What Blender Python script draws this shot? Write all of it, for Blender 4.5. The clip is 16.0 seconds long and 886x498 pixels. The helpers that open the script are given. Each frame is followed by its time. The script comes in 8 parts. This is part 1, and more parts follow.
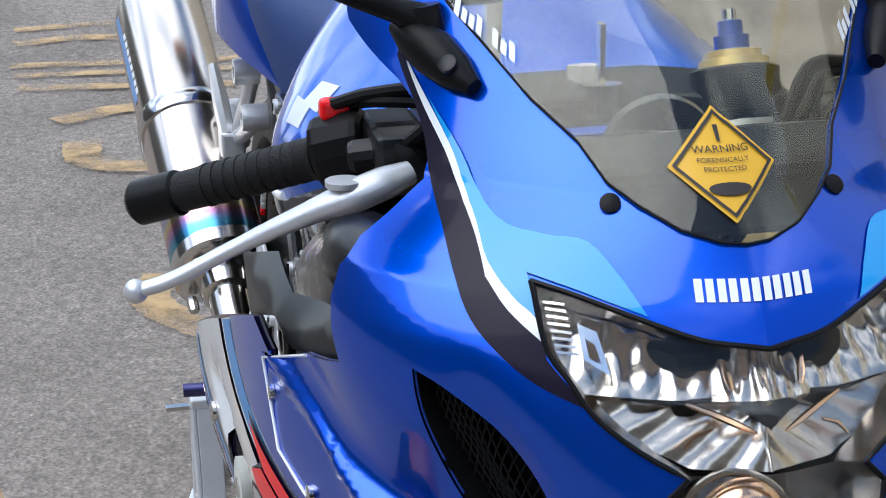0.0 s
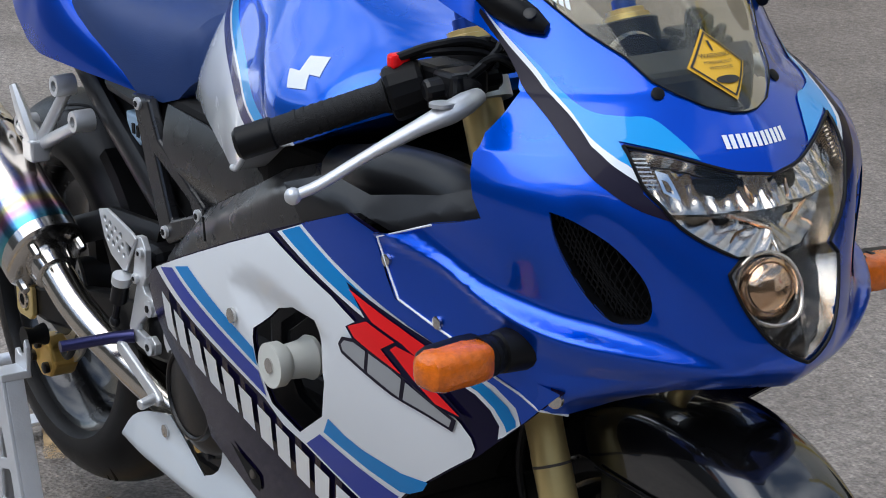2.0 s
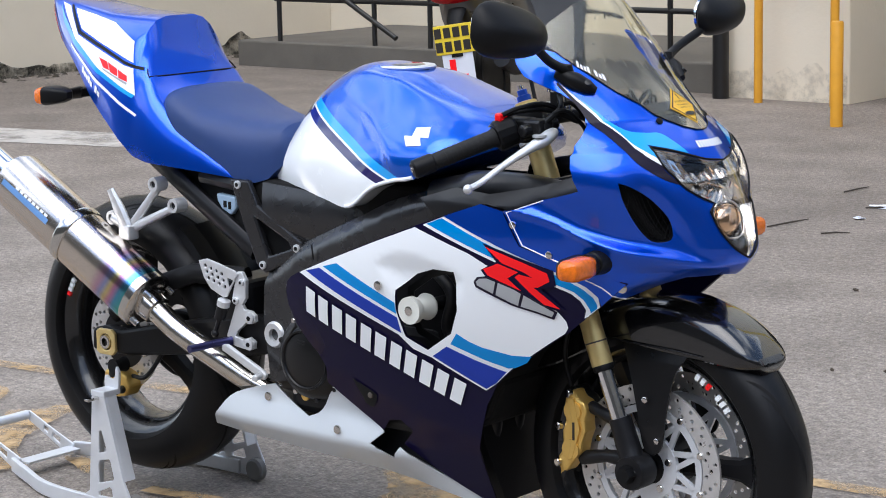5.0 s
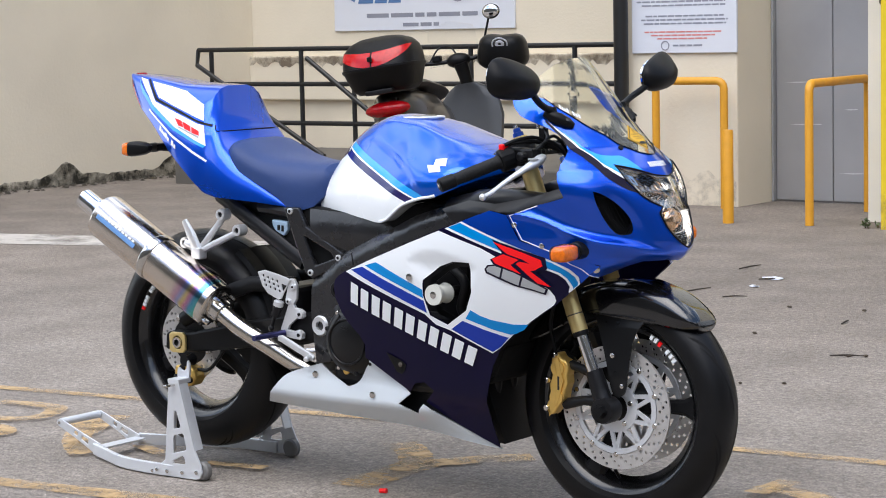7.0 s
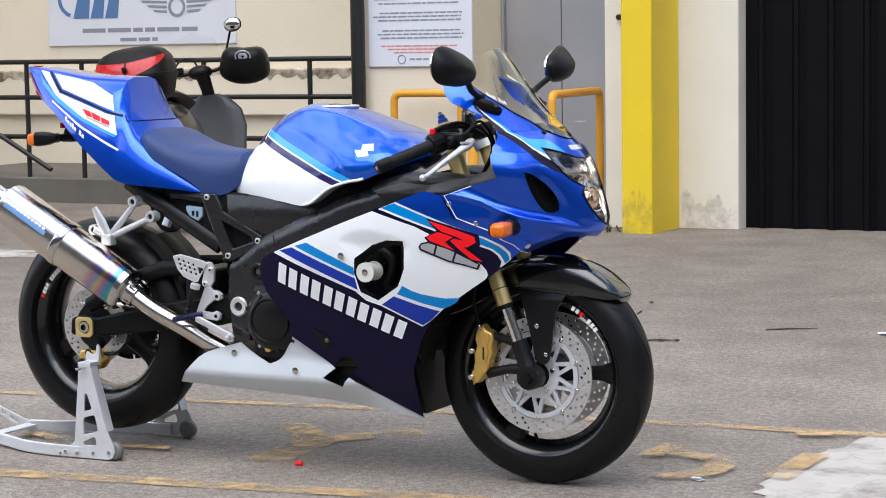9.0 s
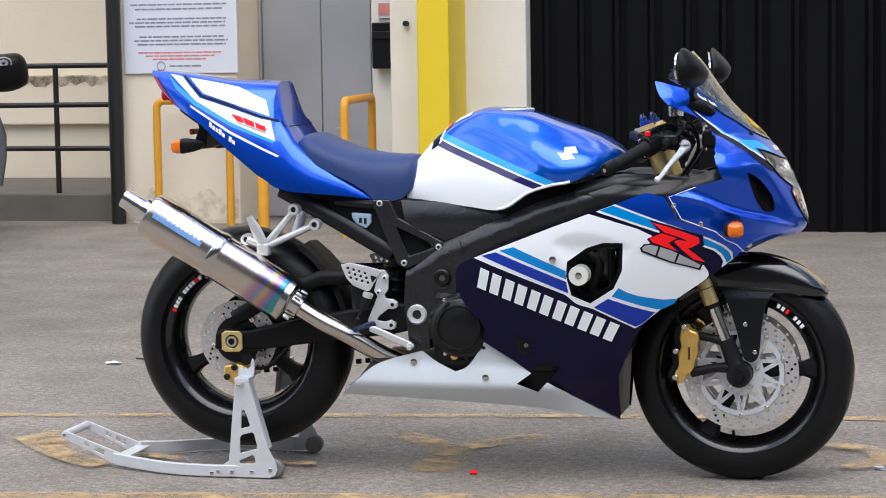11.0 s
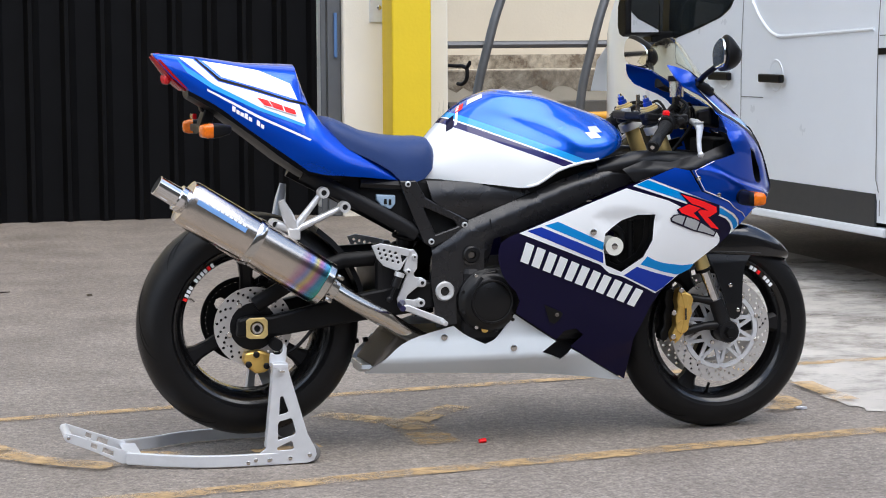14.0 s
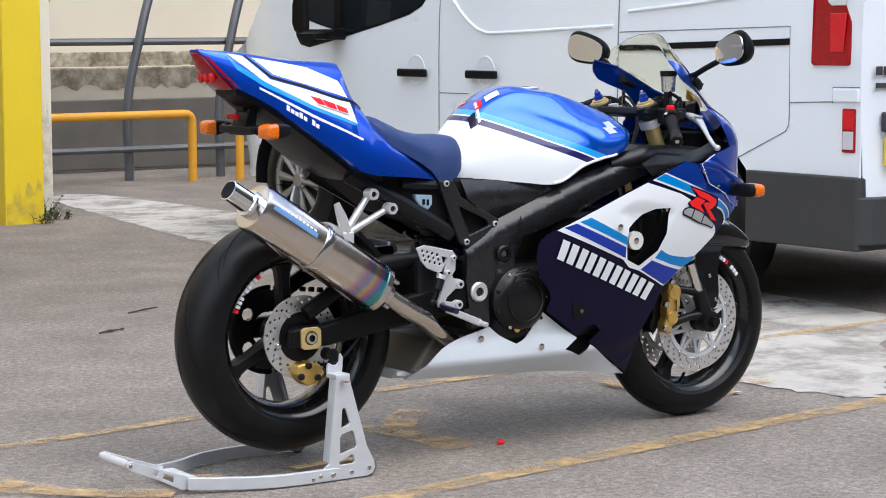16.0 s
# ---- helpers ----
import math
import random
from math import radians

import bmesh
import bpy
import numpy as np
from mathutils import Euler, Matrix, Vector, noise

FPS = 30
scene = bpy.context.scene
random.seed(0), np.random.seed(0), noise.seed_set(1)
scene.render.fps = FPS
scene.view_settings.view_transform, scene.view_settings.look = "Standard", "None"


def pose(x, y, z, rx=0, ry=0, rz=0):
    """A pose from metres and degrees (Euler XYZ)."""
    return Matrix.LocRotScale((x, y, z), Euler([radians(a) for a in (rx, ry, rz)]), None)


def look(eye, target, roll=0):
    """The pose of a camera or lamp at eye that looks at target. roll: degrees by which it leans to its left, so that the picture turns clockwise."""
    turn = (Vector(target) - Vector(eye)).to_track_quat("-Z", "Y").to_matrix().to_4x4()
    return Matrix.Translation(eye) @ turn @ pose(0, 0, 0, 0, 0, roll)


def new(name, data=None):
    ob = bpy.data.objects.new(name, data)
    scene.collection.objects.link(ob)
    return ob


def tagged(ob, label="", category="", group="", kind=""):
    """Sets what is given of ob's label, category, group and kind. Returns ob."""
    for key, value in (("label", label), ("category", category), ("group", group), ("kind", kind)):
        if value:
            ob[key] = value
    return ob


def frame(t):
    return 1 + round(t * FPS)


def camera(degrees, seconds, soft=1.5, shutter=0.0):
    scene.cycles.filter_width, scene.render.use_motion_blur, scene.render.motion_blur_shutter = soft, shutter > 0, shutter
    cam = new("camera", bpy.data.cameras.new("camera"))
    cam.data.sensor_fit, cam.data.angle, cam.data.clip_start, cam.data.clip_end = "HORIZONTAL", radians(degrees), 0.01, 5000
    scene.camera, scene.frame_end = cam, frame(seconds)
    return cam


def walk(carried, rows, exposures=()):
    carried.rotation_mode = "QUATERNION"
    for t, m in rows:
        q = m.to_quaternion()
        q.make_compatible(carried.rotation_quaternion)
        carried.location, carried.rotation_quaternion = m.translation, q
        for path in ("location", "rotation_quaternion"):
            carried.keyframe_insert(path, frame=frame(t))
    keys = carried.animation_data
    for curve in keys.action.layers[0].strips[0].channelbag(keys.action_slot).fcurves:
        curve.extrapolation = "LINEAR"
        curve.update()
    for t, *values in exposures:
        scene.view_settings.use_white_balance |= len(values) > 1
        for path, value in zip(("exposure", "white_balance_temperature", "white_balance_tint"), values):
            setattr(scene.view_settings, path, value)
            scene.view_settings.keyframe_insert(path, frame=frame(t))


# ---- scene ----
cam = camera(23.4, 16.0, 1.0)
PATH = [
    (0, (2.64, -0.399, 1.327), (0.78, -0.017, 0.698), -1.0),
    (0.5, (2.754, -0.598, 1.344), (0.921, -0.083, 0.731), -0.5),
    (1, (2.799, -0.83, 1.344), (1.017, -0.134, 0.763), -0.2),
    (1.5, (2.886, -1.048, 1.356), (1.194, -0.149, 0.784), -0.3),
    (2, (2.987, -1.297, 1.375), (1.377, -0.255, 0.807), -0.4),
    (2.5, (3.018, -1.591, 1.386), (1.539, -0.356, 0.847), -0.5),
    (3, (3.127, -1.855, 1.364), (1.72, -0.524, 0.863), -0.7),
    (3.5, (3.235, -2.17, 1.381), (1.869, -0.779, 0.936), -1.0),
    (4, (3.338, -2.519, 1.401), (2.018, -1.077, 0.979), -1.0),
    (4.5, (3.475, -2.854, 1.419), (2.179, -1.385, 1.019), -1.2),
    (4.7, (3.52, -2.98, 1.405), (2.229, -1.5, 1.027), -1.2),
    (6.8, (4.158, -4.289, 1.265), (2.945, -2.715, 1.038), -1.2),
    (7, (4.215, -4.414, 1.25), (3.009, -2.833, 1.039), -1.3),
    (7.5, (4.299, -4.632, 1.226), (3.126, -3.024, 1.037), -1.3),
    (8, (4.27, -4.805, 1.183), (3.122, -3.178, 1.0), -1.1),
    (8.5, (4.106, -4.961, 1.175), (3.059, -3.267, 0.988), -1.1),
    (9, (3.742, -5.104, 1.176), (2.828, -3.335, 0.983), -0.9),
    (9.5, (3.329, -5.253, 1.199), (2.478, -3.453, 1.009), -1.1),
    (9.7, (3.154, -5.303, 1.2), (2.342, -3.486, 1.009), -1.1),
    (11.8, (1.202, -5.938, 1.181), (1.001, -3.958, 0.984), -0.6),
    (12, (1.011, -5.977, 1.185), (0.879, -3.992, 0.986), -0.5),
    (12.5, (0.513, -6.066, 1.183), (0.52, -4.075, 0.985), -0.4),
    (13, (0.026, -6.062, 1.185), (0.187, -4.079, 0.983), -0.5),
    (13.5, (-0.474, -6.035, 1.19), (-0.147, -4.072, 0.988), -0.4),
    (14, (-0.964, -5.882, 1.191), (-0.464, -3.957, 0.984), -0.3),
    (14.5, (-1.463, -5.734, 1.2), (-0.797, -3.859, 0.99), -0.4),
    (15, (-1.923, -5.489, 1.187), (-1.097, -3.68, 0.977), -0.3),
    (15.5, (-2.377, -5.236, 1.184), (-1.414, -3.497, 0.973), -0.4),
    (16, (-2.776, -4.921, 1.19), (-1.673, -3.266, 0.979), -0.2),
]
walk(cam, [(t, look(eye, target, roll)) for t, eye, target, roll in PATH], [(0, 0.04, 5950, 8), (0.5, -0.12, 5970, 8), (1, -0.28, 6030, 8), (1.5, -0.30, 6050, 8), (2.2, -0.16, 6030, 8), (3, 0.13, 5980, 8), (4, 0.25, 6020, 9), (7, 0.38, 6300, 10), (10, 0.34, 6350, 10), (12, 0.26, 6350, 10), (16, 0.33, 6350, 10)])


# ---- world, sun, exposure ----
world = bpy.data.worlds.new("yard_sky")
scene.world = world
world.use_nodes = True
wn, wl = world.node_tree.nodes, world.node_tree.links
wn.clear()
w_out, w_bg = wn.new("ShaderNodeOutputWorld"), wn.new("ShaderNodeBackground")
sky = wn.new("ShaderNodeTexSky")
sky.sky_type, sky.sun_disc = "NISHITA", False
sky.sun_elevation, sky.sun_rotation = radians(61), radians(167)
w_co, w_map, w_noise = wn.new("ShaderNodeTexCoord"), wn.new("ShaderNodeMapping"), wn.new("ShaderNodeTexNoise")
w_map.inputs["Scale"].default_value = (1.0, 1.0, 2.2)
w_noise.inputs["Scale"].default_value, w_noise.inputs["Detail"].default_value = 2.3, 7.0
w_ramp, w_mix = wn.new("ShaderNodeValToRGB"), wn.new("ShaderNodeMix")
w_ramp.color_ramp.elements[0].position, w_ramp.color_ramp.elements[1].position = 0.45, 0.64
w_mix.data_type = "RGBA"
w_mix.inputs["B"].default_value = (10.0, 10.3, 10.8, 1)
wl.new(w_co.outputs["Generated"], w_map.inputs["Vector"])
wl.new(w_map.outputs["Vector"], w_noise.inputs["Vector"])
wl.new(w_noise.outputs["Fac"], w_ramp.inputs["Fac"])
wl.new(w_ramp.outputs["Color"], w_mix.inputs["Factor"])
wl.new(sky.outputs["Color"], w_mix.inputs["A"])
wl.new(w_mix.outputs["Result"], w_bg.inputs["Color"])
w_bg.inputs["Strength"].default_value = 0.20
wl.new(w_bg.outputs["Background"], w_out.inputs["Surface"])
sun = new("sun", bpy.data.lights.new("sun", "SUN"))
sun.data.energy, sun.data.angle, sun.data.color = 2.1, radians(60), (1.0, 0.95, 0.88)
sun.matrix_world = look((0.9, -4.0, 7.4), (0, 0, 0))


# ---- materials ----
def mat(name, col, rough=0.5, metal=0.0, coat=0.0, var=0.1, scale=12.0, bump=0.0, bscale=150.0, rvar=0.08, spec=0.5, coords="Object"):
    m = bpy.data.materials.new(name)
    m.use_nodes = True
    n, l = m.node_tree.nodes, m.node_tree.links
    p = n["Principled BSDF"]
    co, nz, fine = n.new("ShaderNodeTexCoord"), n.new("ShaderNodeTexNoise"), n.new("ShaderNodeTexNoise")
    nz.inputs["Scale"].default_value, nz.inputs["Detail"].default_value = scale, 6.0
    fine.inputs["Scale"].default_value, fine.inputs["Detail"].default_value = bscale, 4.0
    l.new(co.outputs[coords], nz.inputs["Vector"])
    l.new(co.outputs[coords], fine.inputs["Vector"])
    mix = n.new("ShaderNodeMix")
    mix.data_type = "RGBA"
    mix.inputs["A"].default_value = (*[c * (1 - var) for c in col], 1)
    mix.inputs["B"].default_value = (*[min(1, c * (1 + var)) for c in col], 1)
    l.new(nz.outputs["Fac"], mix.inputs["Factor"])
    l.new(mix.outputs["Result"], p.inputs["Base Color"])
    rr = n.new("ShaderNodeMapRange")
    rr.inputs["To Min"].default_value, rr.inputs["To Max"].default_value = max(0.02, rough - rvar), min(1, rough + rvar)
    l.new(nz.outputs["Fac"], rr.inputs["Value"])
    l.new(rr.outputs["Result"], p.inputs["Roughness"])
    p.inputs["Metallic"].default_value = metal
    p.inputs["Coat Weight"].default_value = coat
    p.inputs["Coat Roughness"].default_value = 0.03
    p.inputs["Specular IOR Level"].default_value = spec
    if bump:
        b = n.new("ShaderNodeBump")
        b.inputs["Strength"].default_value, b.inputs["Distance"].default_value = bump, 0.004
        l.new(fine.outputs["Fac"], b.inputs["Height"])
        l.new(b.outputs["Normal"], p.inputs["Normal"])
    return m


def glass(name, col, rough=0.02, ior=1.45):
    m = mat(name, col, rough, rvar=0.01, var=0.02)
    p = m.node_tree.nodes["Principled BSDF"]
    p.inputs["Transmission Weight"].default_value, p.inputs["IOR"].default_value = 1.0, ior
    return m


def ramp_paint(name, slope, steps, rough=0.25):
    """Gloss paint in straight bands across x and z: steps of (z + slope * x, colour)."""
    m = mat(name, (0.5, 0.5, 0.5), rough, coat=1.0, var=0.0, spec=0.12)
    n, l = m.node_tree.nodes, m.node_tree.links
    co, sep, mul, sh, rp = n.new("ShaderNodeTexCoord"), n.new("ShaderNodeSeparateXYZ"), n.new("ShaderNodeMath"), n.new("ShaderNodeMapRange"), n.new("ShaderNodeValToRGB")
    mul.operation = "MULTIPLY_ADD"
    mul.inputs[1].default_value = slope
    sh.inputs["From Min"].default_value, sh.inputs["From Max"].default_value = 1.0, 1.4
    l.new(co.outputs["Object"], sep.inputs["Vector"])
    l.new(sep.outputs["X"], mul.inputs[0])
    l.new(sep.outputs["Z"], mul.inputs[2])
    l.new(mul.outputs["Value"], sh.inputs["Value"])
    l.new(sh.outputs["Result"], rp.inputs["Fac"])
    rp.color_ramp.interpolation = "CONSTANT"
    e = rp.color_ramp.elements
    e[0].position, e[0].color = 0.0, (*steps[0][1], 1)
    e[1].position, e[1].color = (steps[1][0] - 1.0) / 0.4, (*steps[1][1], 1)
    for d, c in steps[2:]:
        k = e.new((d - 1.0) / 0.4)
        k.color = (*c, 1)
    l.new(rp.outputs["Color"], n["Principled BSDF"].inputs["Base Color"])
    # metal flake in the last band only
    flake = n.new("ShaderNodeMath")
    flake.operation = "GREATER_THAN"
    flake.inputs[1].default_value = (steps[-1][0] - 1.0) / 0.4
    l.new(sh.outputs["Result"], flake.inputs[0])
    half_ = n.new("ShaderNodeMath")
    half_.operation = "MULTIPLY"
    half_.inputs[1].default_value = 0.6
    l.new(flake.outputs["Value"], half_.inputs[0])
    l.new(half_.outputs["Value"], n["Principled BSDF"].inputs["Metallic"])
    return m


C_BLUE, C_CYAN, C_NAVY, C_WHITE, C_ROYAL = (0.0, 0.098, 0.61), (0.02, 0.33, 0.78), (0.006, 0.0045, 0.026), (0.84, 0.87, 0.89), (0.003, 0.032, 0.34)
BLUE = mat("paint_blue", (0.0, 0.074, 0.60), 0.28, 0.80, 1.0, 0.06, 6, rvar=0.04, spec=0.12)
BLUE.node_tree.nodes["Principled BSDF"].inputs["Coat Roughness"].default_value = 0.07
CYAN = mat("paint_cyan", C_CYAN, 0.3, 0.0, 1.0, 0.05, 6, spec=0.12)
STRIPE = mat("paint_teal", (0.0, 0.225, 0.60), 0.3, 0.0, 0.5, 0.05, 6, spec=0.12)
NAVY = mat("paint_navy", C_NAVY, 0.12, 0.0, 0.12, 0.1, 6, spec=0.10)
ROYAL = mat("paint_royal", C_ROYAL, 0.3, 0.0, 0.6, 0.06, 6, spec=0.12)
WHITE = mat("paint_white", C_WHITE, 0.3, 0.0, 1.0, 0.02, 6, spec=0.12)
RED = mat("paint_red", (0.92, 0.008, 0.012), 0.35, 0.0, 0.3, 0.05, 8, spec=0.15)
GREY_DECAL = mat("decal_grey", (0.36, 0.37, 0.38), 0.4, 0.0, 0.5)
CHARCOAL = mat("decal_charcoal", (0.012, 0.009, 0.022), 0.35, 0.0, 0.12, spec=0.12)
FRAME = mat("frame_black", (0.0075, 0.0075, 0.0085), 0.42, 0.0, 0.08, 0.15, 20, 0.05, 300, spec=0.22)
PLASTIC = mat("black_plastic", (0.0055, 0.0055, 0.006), 0.42, 0.0, 0.0, 0.2, 25, 0.03, 400, spec=0.17)
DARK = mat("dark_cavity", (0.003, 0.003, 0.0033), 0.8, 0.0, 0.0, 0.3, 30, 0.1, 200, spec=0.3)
GLOSS = mat("gloss_black", (0.004, 0.004, 0.0045), 0.2, 0.0, 1.0, 0.1, 30, spec=0.4)
SPARBLACK = mat("spar_black", (0.011, 0.011, 0.0125), 0.28, 0.0, 0.1, 0.15, 20, 0.05, 300, spec=0.5)
GLOSSDULL = mat("cover_black", (0.006, 0.006, 0.0065), 0.30, 0.0, 0.0, 0.15, 20, 0.05, 300, spec=0.3)
SATIN = mat("satin_black_plastic", (0.008, 0.008, 0.009), 0.36, 0.0, 0.08, 0.1, 20, spec=0.32)
SUMP = mat("dull_brown_metal", (0.10, 0.085, 0.07), 0.6, 0.3, 0.0, 0.3, 15)
RIM = mat("rim_black", (0.004, 0.004, 0.0045), 0.25, 0.0, 0.5, 0.1, 30, spec=0.4)
RUBBER = mat("tyre_rubber", (0.006, 0.006, 0.0065), 0.38, 0.0, 0.0, 0.3, 18, 0.10, 500, spec=0.22)
DARKRUBBER = mat("cable_rubber", (0.004, 0.004, 0.0045), 0.5, 0.0, 0.0, 0.2, 40, spec=0.2)
GRIP = mat("grip_rubber", (0.007, 0.007, 0.0075), 0.6, 0.0, 0.0, 0.2, 40, 0.4, 700, spec=0.3)
SEAT = mat("seat_vinyl", (0.017, 0.042, 0.145), 0.45, 0.0, 0.0, 0.15, 10, 0.25, 900, spec=0.35)
STEEL = mat("polished_steel", (0.62, 0.60, 0.57), 0.16, 1.0, 0.0, 0.08, 25)
ALLOY = mat("cast_alloy", (0.66, 0.67, 0.68), 0.36, 0.55, 0.0, 0.08, 40, 0.1, 400)
BRUSHED = mat("stand_alloy", (0.66, 0.68, 0.71), 0.42, 0.45, 0.0, 0.1, 30, 0.12, 300)
CHROME = mat("chrome", (0.8, 0.8, 0.8), 0.06, 1.0, 0.0, 0.03, 30)
GOLD = mat("gold_anodised", (0.74, 0.48, 0.13), 0.33, 0.7, 0.0, 0.1, 30)
FORKGOLD = mat("fork_gold", (0.72, 0.55, 0.23), 0.32, 0.6, 0.0, 0.06, 20)
DISC = mat("brake_disc", (0.60, 0.59, 0.58), 0.30, 0.65, 0.0, 0.12, 60)
BLUEALLOY = mat("blue_anodised", (0.02, 0.07, 0.40), 0.3, 0.7)
PURPLE = mat("purple_anodised", (0.05, 0.05, 0.14), 0.3, 0.8)
NYLON = mat("white_nylon", (0.62, 0.62, 0.56), 0.5, 0.0, 0.0, 0.08, 30)
AMBER = mat("amber_lens", (0.80, 0.15, 0.004), 0.10, 0.0, 0.3, 0.45, 140, 0.25, 260, spec=0.4)
# the bike's white with the bellypan's underside shade put into the colour
BELLYWHITE = mat("paint_white_shaded", (0.62, 0.67, 0.71), 0.34, 0.0, 0.8, 0.03, 6, spec=0.12)
REDLENS = mat("red_lens", (0.32, 0.0025, 0.005), 0.12, 0.0, 0.0, 0.45, 55, 0.1, 160, spec=0.35)
LENSCELL = mat("lamp_cell_red", (0.62, 0.012, 0.018), 0.2, 0.0, 0.0, 0.3, 120, 0.2, 300, spec=0.4)
SMOKE = mat("smoked_reflector", (0.10, 0.092, 0.085), 0.2, 1.0, 0.0, 0.3, 40, 0.03, 80, 0.06)
REFLECT = mat("lamp_reflector", (0.60, 0.55, 0.49), 0.2, 1.0, 0.0, 0.12, 60, 0.04, 60, 0.05)
BULB = mat("lamp_copper", (0.75, 0.50, 0.32), 0.12, 1.0)
LENS = glass("lamp_lens", (0.97, 0.97, 0.96), 0.01, 1.25)
SCREEN = glass("screen_glass", (0.95, 0.925, 0.76), 0.02, 1.42)
STICKER = mat("sticker_yellow", (0.75, 0.42, 0.012), 0.45, 0.0, 0.2)
INK = mat("sticker_ink", (0.02, 0.016, 0.012), 0.5)
MIRROR = mat("mirror_glass", (0.85, 0.85, 0.85), 0.02, 1.0, var=0.0, rvar=0.0)
LABELBLUE = mat("label_blue", (0.17, 0.34, 0.66), 0.35, 0.2, 0.4)


# ---- mesh helpers ----
def part(name, bm, material, parent=None, label="", smooth=True, bevel=0.0, segs=2):
    me = bpy.data.meshes.new(name)
    shaped = bm.verts.layers.float_vector.get("nrm")
    normals = [v[shaped].copy() for v in bm.verts] if shaped is not None else None
    if normals is None:
        bmesh.ops.recalc_face_normals(bm, faces=bm.faces)
    for f in bm.faces:
        f.smooth = smooth
    bm.to_mesh(me)
    bm.free()
    me.materials.append(material)
    ob = new(name, me)
    if parent is not None:
        ob.parent = parent
    if label:
        ob["label"] = label
    if bevel:
        b = ob.modifiers.new("bevel", "BEVEL")
        b.width, b.segments, b.limit_method, b.angle_limit = bevel, segs, "ANGLE", radians(35)
    if smooth and normals is None:
        me.set_sharp_from_angle(angle=radians(38))
    elif normals is not None:
        me.normals_split_custom_set_from_vertices(normals)
    return ob


def thing(name, label, category, m=None, group="", kind=""):
    ob = new(name)
    ob.empty_display_size = 0.05
    if m is not None:
        ob.matrix_world = m
    return tagged(ob, label, category, group, kind)


def merge(*bms):
    out = bmesh.new()
    for b in bms:
        me = bpy.data.meshes.new("tmp")
        b.to_mesh(me)
        out.from_mesh(me)
        bpy.data.meshes.remove(me)
        b.free()
    return out


def box(x0, x1, y0, y1, z0, z1):
    bm = bmesh.new()
    v = [bm.verts.new(p) for p in ((x0, y0, z0), (x1, y0, z0), (x1, y1, z0), (x0, y1, z0), (x0, y0, z1), (x1, y0, z1), (x1, y1, z1), (x0, y1, z1))]
    for q in ((0, 1, 2, 3), (4, 5, 6, 7), (0, 1, 5, 4), (1, 2, 6, 5), (2, 3, 7, 6), (3, 0, 4, 7)):
        bm.faces.new([v[i] for i in q])
    return bm


def fill(outline, holes=()):
    """A flat sheet in (u, v), at w = 0, with holes."""
    bm = bmesh.new()
    edges = []
    for loop in (outline, *holes):
        vs = [bm.verts.new((u, v, 0)) for u, v in loop]
        edges += [bm.edges.new((vs[i], vs[(i + 1) % len(vs)])) for i in range(len(vs))]
    bmesh.ops.triangle_fill(bm, edges=edges, use_beauty=True)
    return bm


def cut(bm, us, vs):
    for k, axis in ((us, (1, 0, 0)), (vs, (0, 1, 0))):
        for c in k:
            bmesh.ops.bisect_plane(bm, geom=bm.verts[:] + bm.edges[:] + bm.faces[:], dist=1e-6, plane_co=[c * a for a in axis], plane_no=axis)


def panel(outline, surf, step=(0.03, 0.03), holes=(), thick=0.0, inside=None, true=False):
    """A sheet drawn in (u, v) and laid on the surface surf(u, v); thick: grown towards the middle plane y = 0, or towards inside; true: shaded by the surface's own normals."""
    bm = fill(outline, holes)
    us, vs = [p[0] for p in outline], [p[1] for p in outline]
    cut(bm, np.arange(min(us) + step[0], max(us), step[0]), np.arange(min(vs) + step[1], max(vs), step[1]))
    nrm = bm.verts.layers.float_vector.new("nrm") if true else None
    for v in bm.verts:
        u, w = v.co.x, v.co.y
        v.co = surf(u, w)
        if true:
            e = step[1] * 0.5
            v[nrm] = (Vector(surf(u + e, w)) - Vector(surf(u - e, w))).cross(Vector(surf(u, w + e)) - Vector(surf(u, w - e))).normalized()
    bmesh.ops.recalc_face_normals(bm, faces=bm.faces)
    c = sum((f.calc_center_median() for f in bm.faces), Vector()) / len(bm.faces)
    want = Vector((0, c.y, 0)) if inside is None else c - Vector(inside)
    if sum((f.normal * f.calc_area() for f in bm.faces), Vector()).dot(want) < 0:
        bmesh.ops.reverse_faces(bm, faces=bm.faces[:])
    bm.normal_update()
    if true:
        for v in bm.verts:
            if v[nrm].dot(v.normal) < 0:
                v[nrm] = -v[nrm]
    if thick:
        rim = [e for e in bm.edges if len(e.link_faces) == 1]
        twin = {v: bm.verts.new(v.co - v.normal * abs(thick)) for v in bm.verts[:]}
        if true:
            for v, t in twin.items():
                t[nrm] = -v[nrm]
        for f in bm.faces[:]:
            bm.faces.new([twin[v] for v in reversed(f.verts)])
        for e in rim:
            p, q = e.verts
            bm.faces.new((p, q, twin[q], twin[p]))
    return bm


def plate(outline, y0, y1, holes=()):
    """A slab drawn in (x, z), from y0 to y1."""
    bm = fill(outline, holes)
    for v in bm.verts:
        v.co = (v.co.x, y0, v.co.y)
    r = bmesh.ops.extrude_face_region(bm, geom=bm.faces[:])
    for g in r["geom"]:
        if isinstance(g, bmesh.types.BMVert):
            g.co.y = y1
    return bm


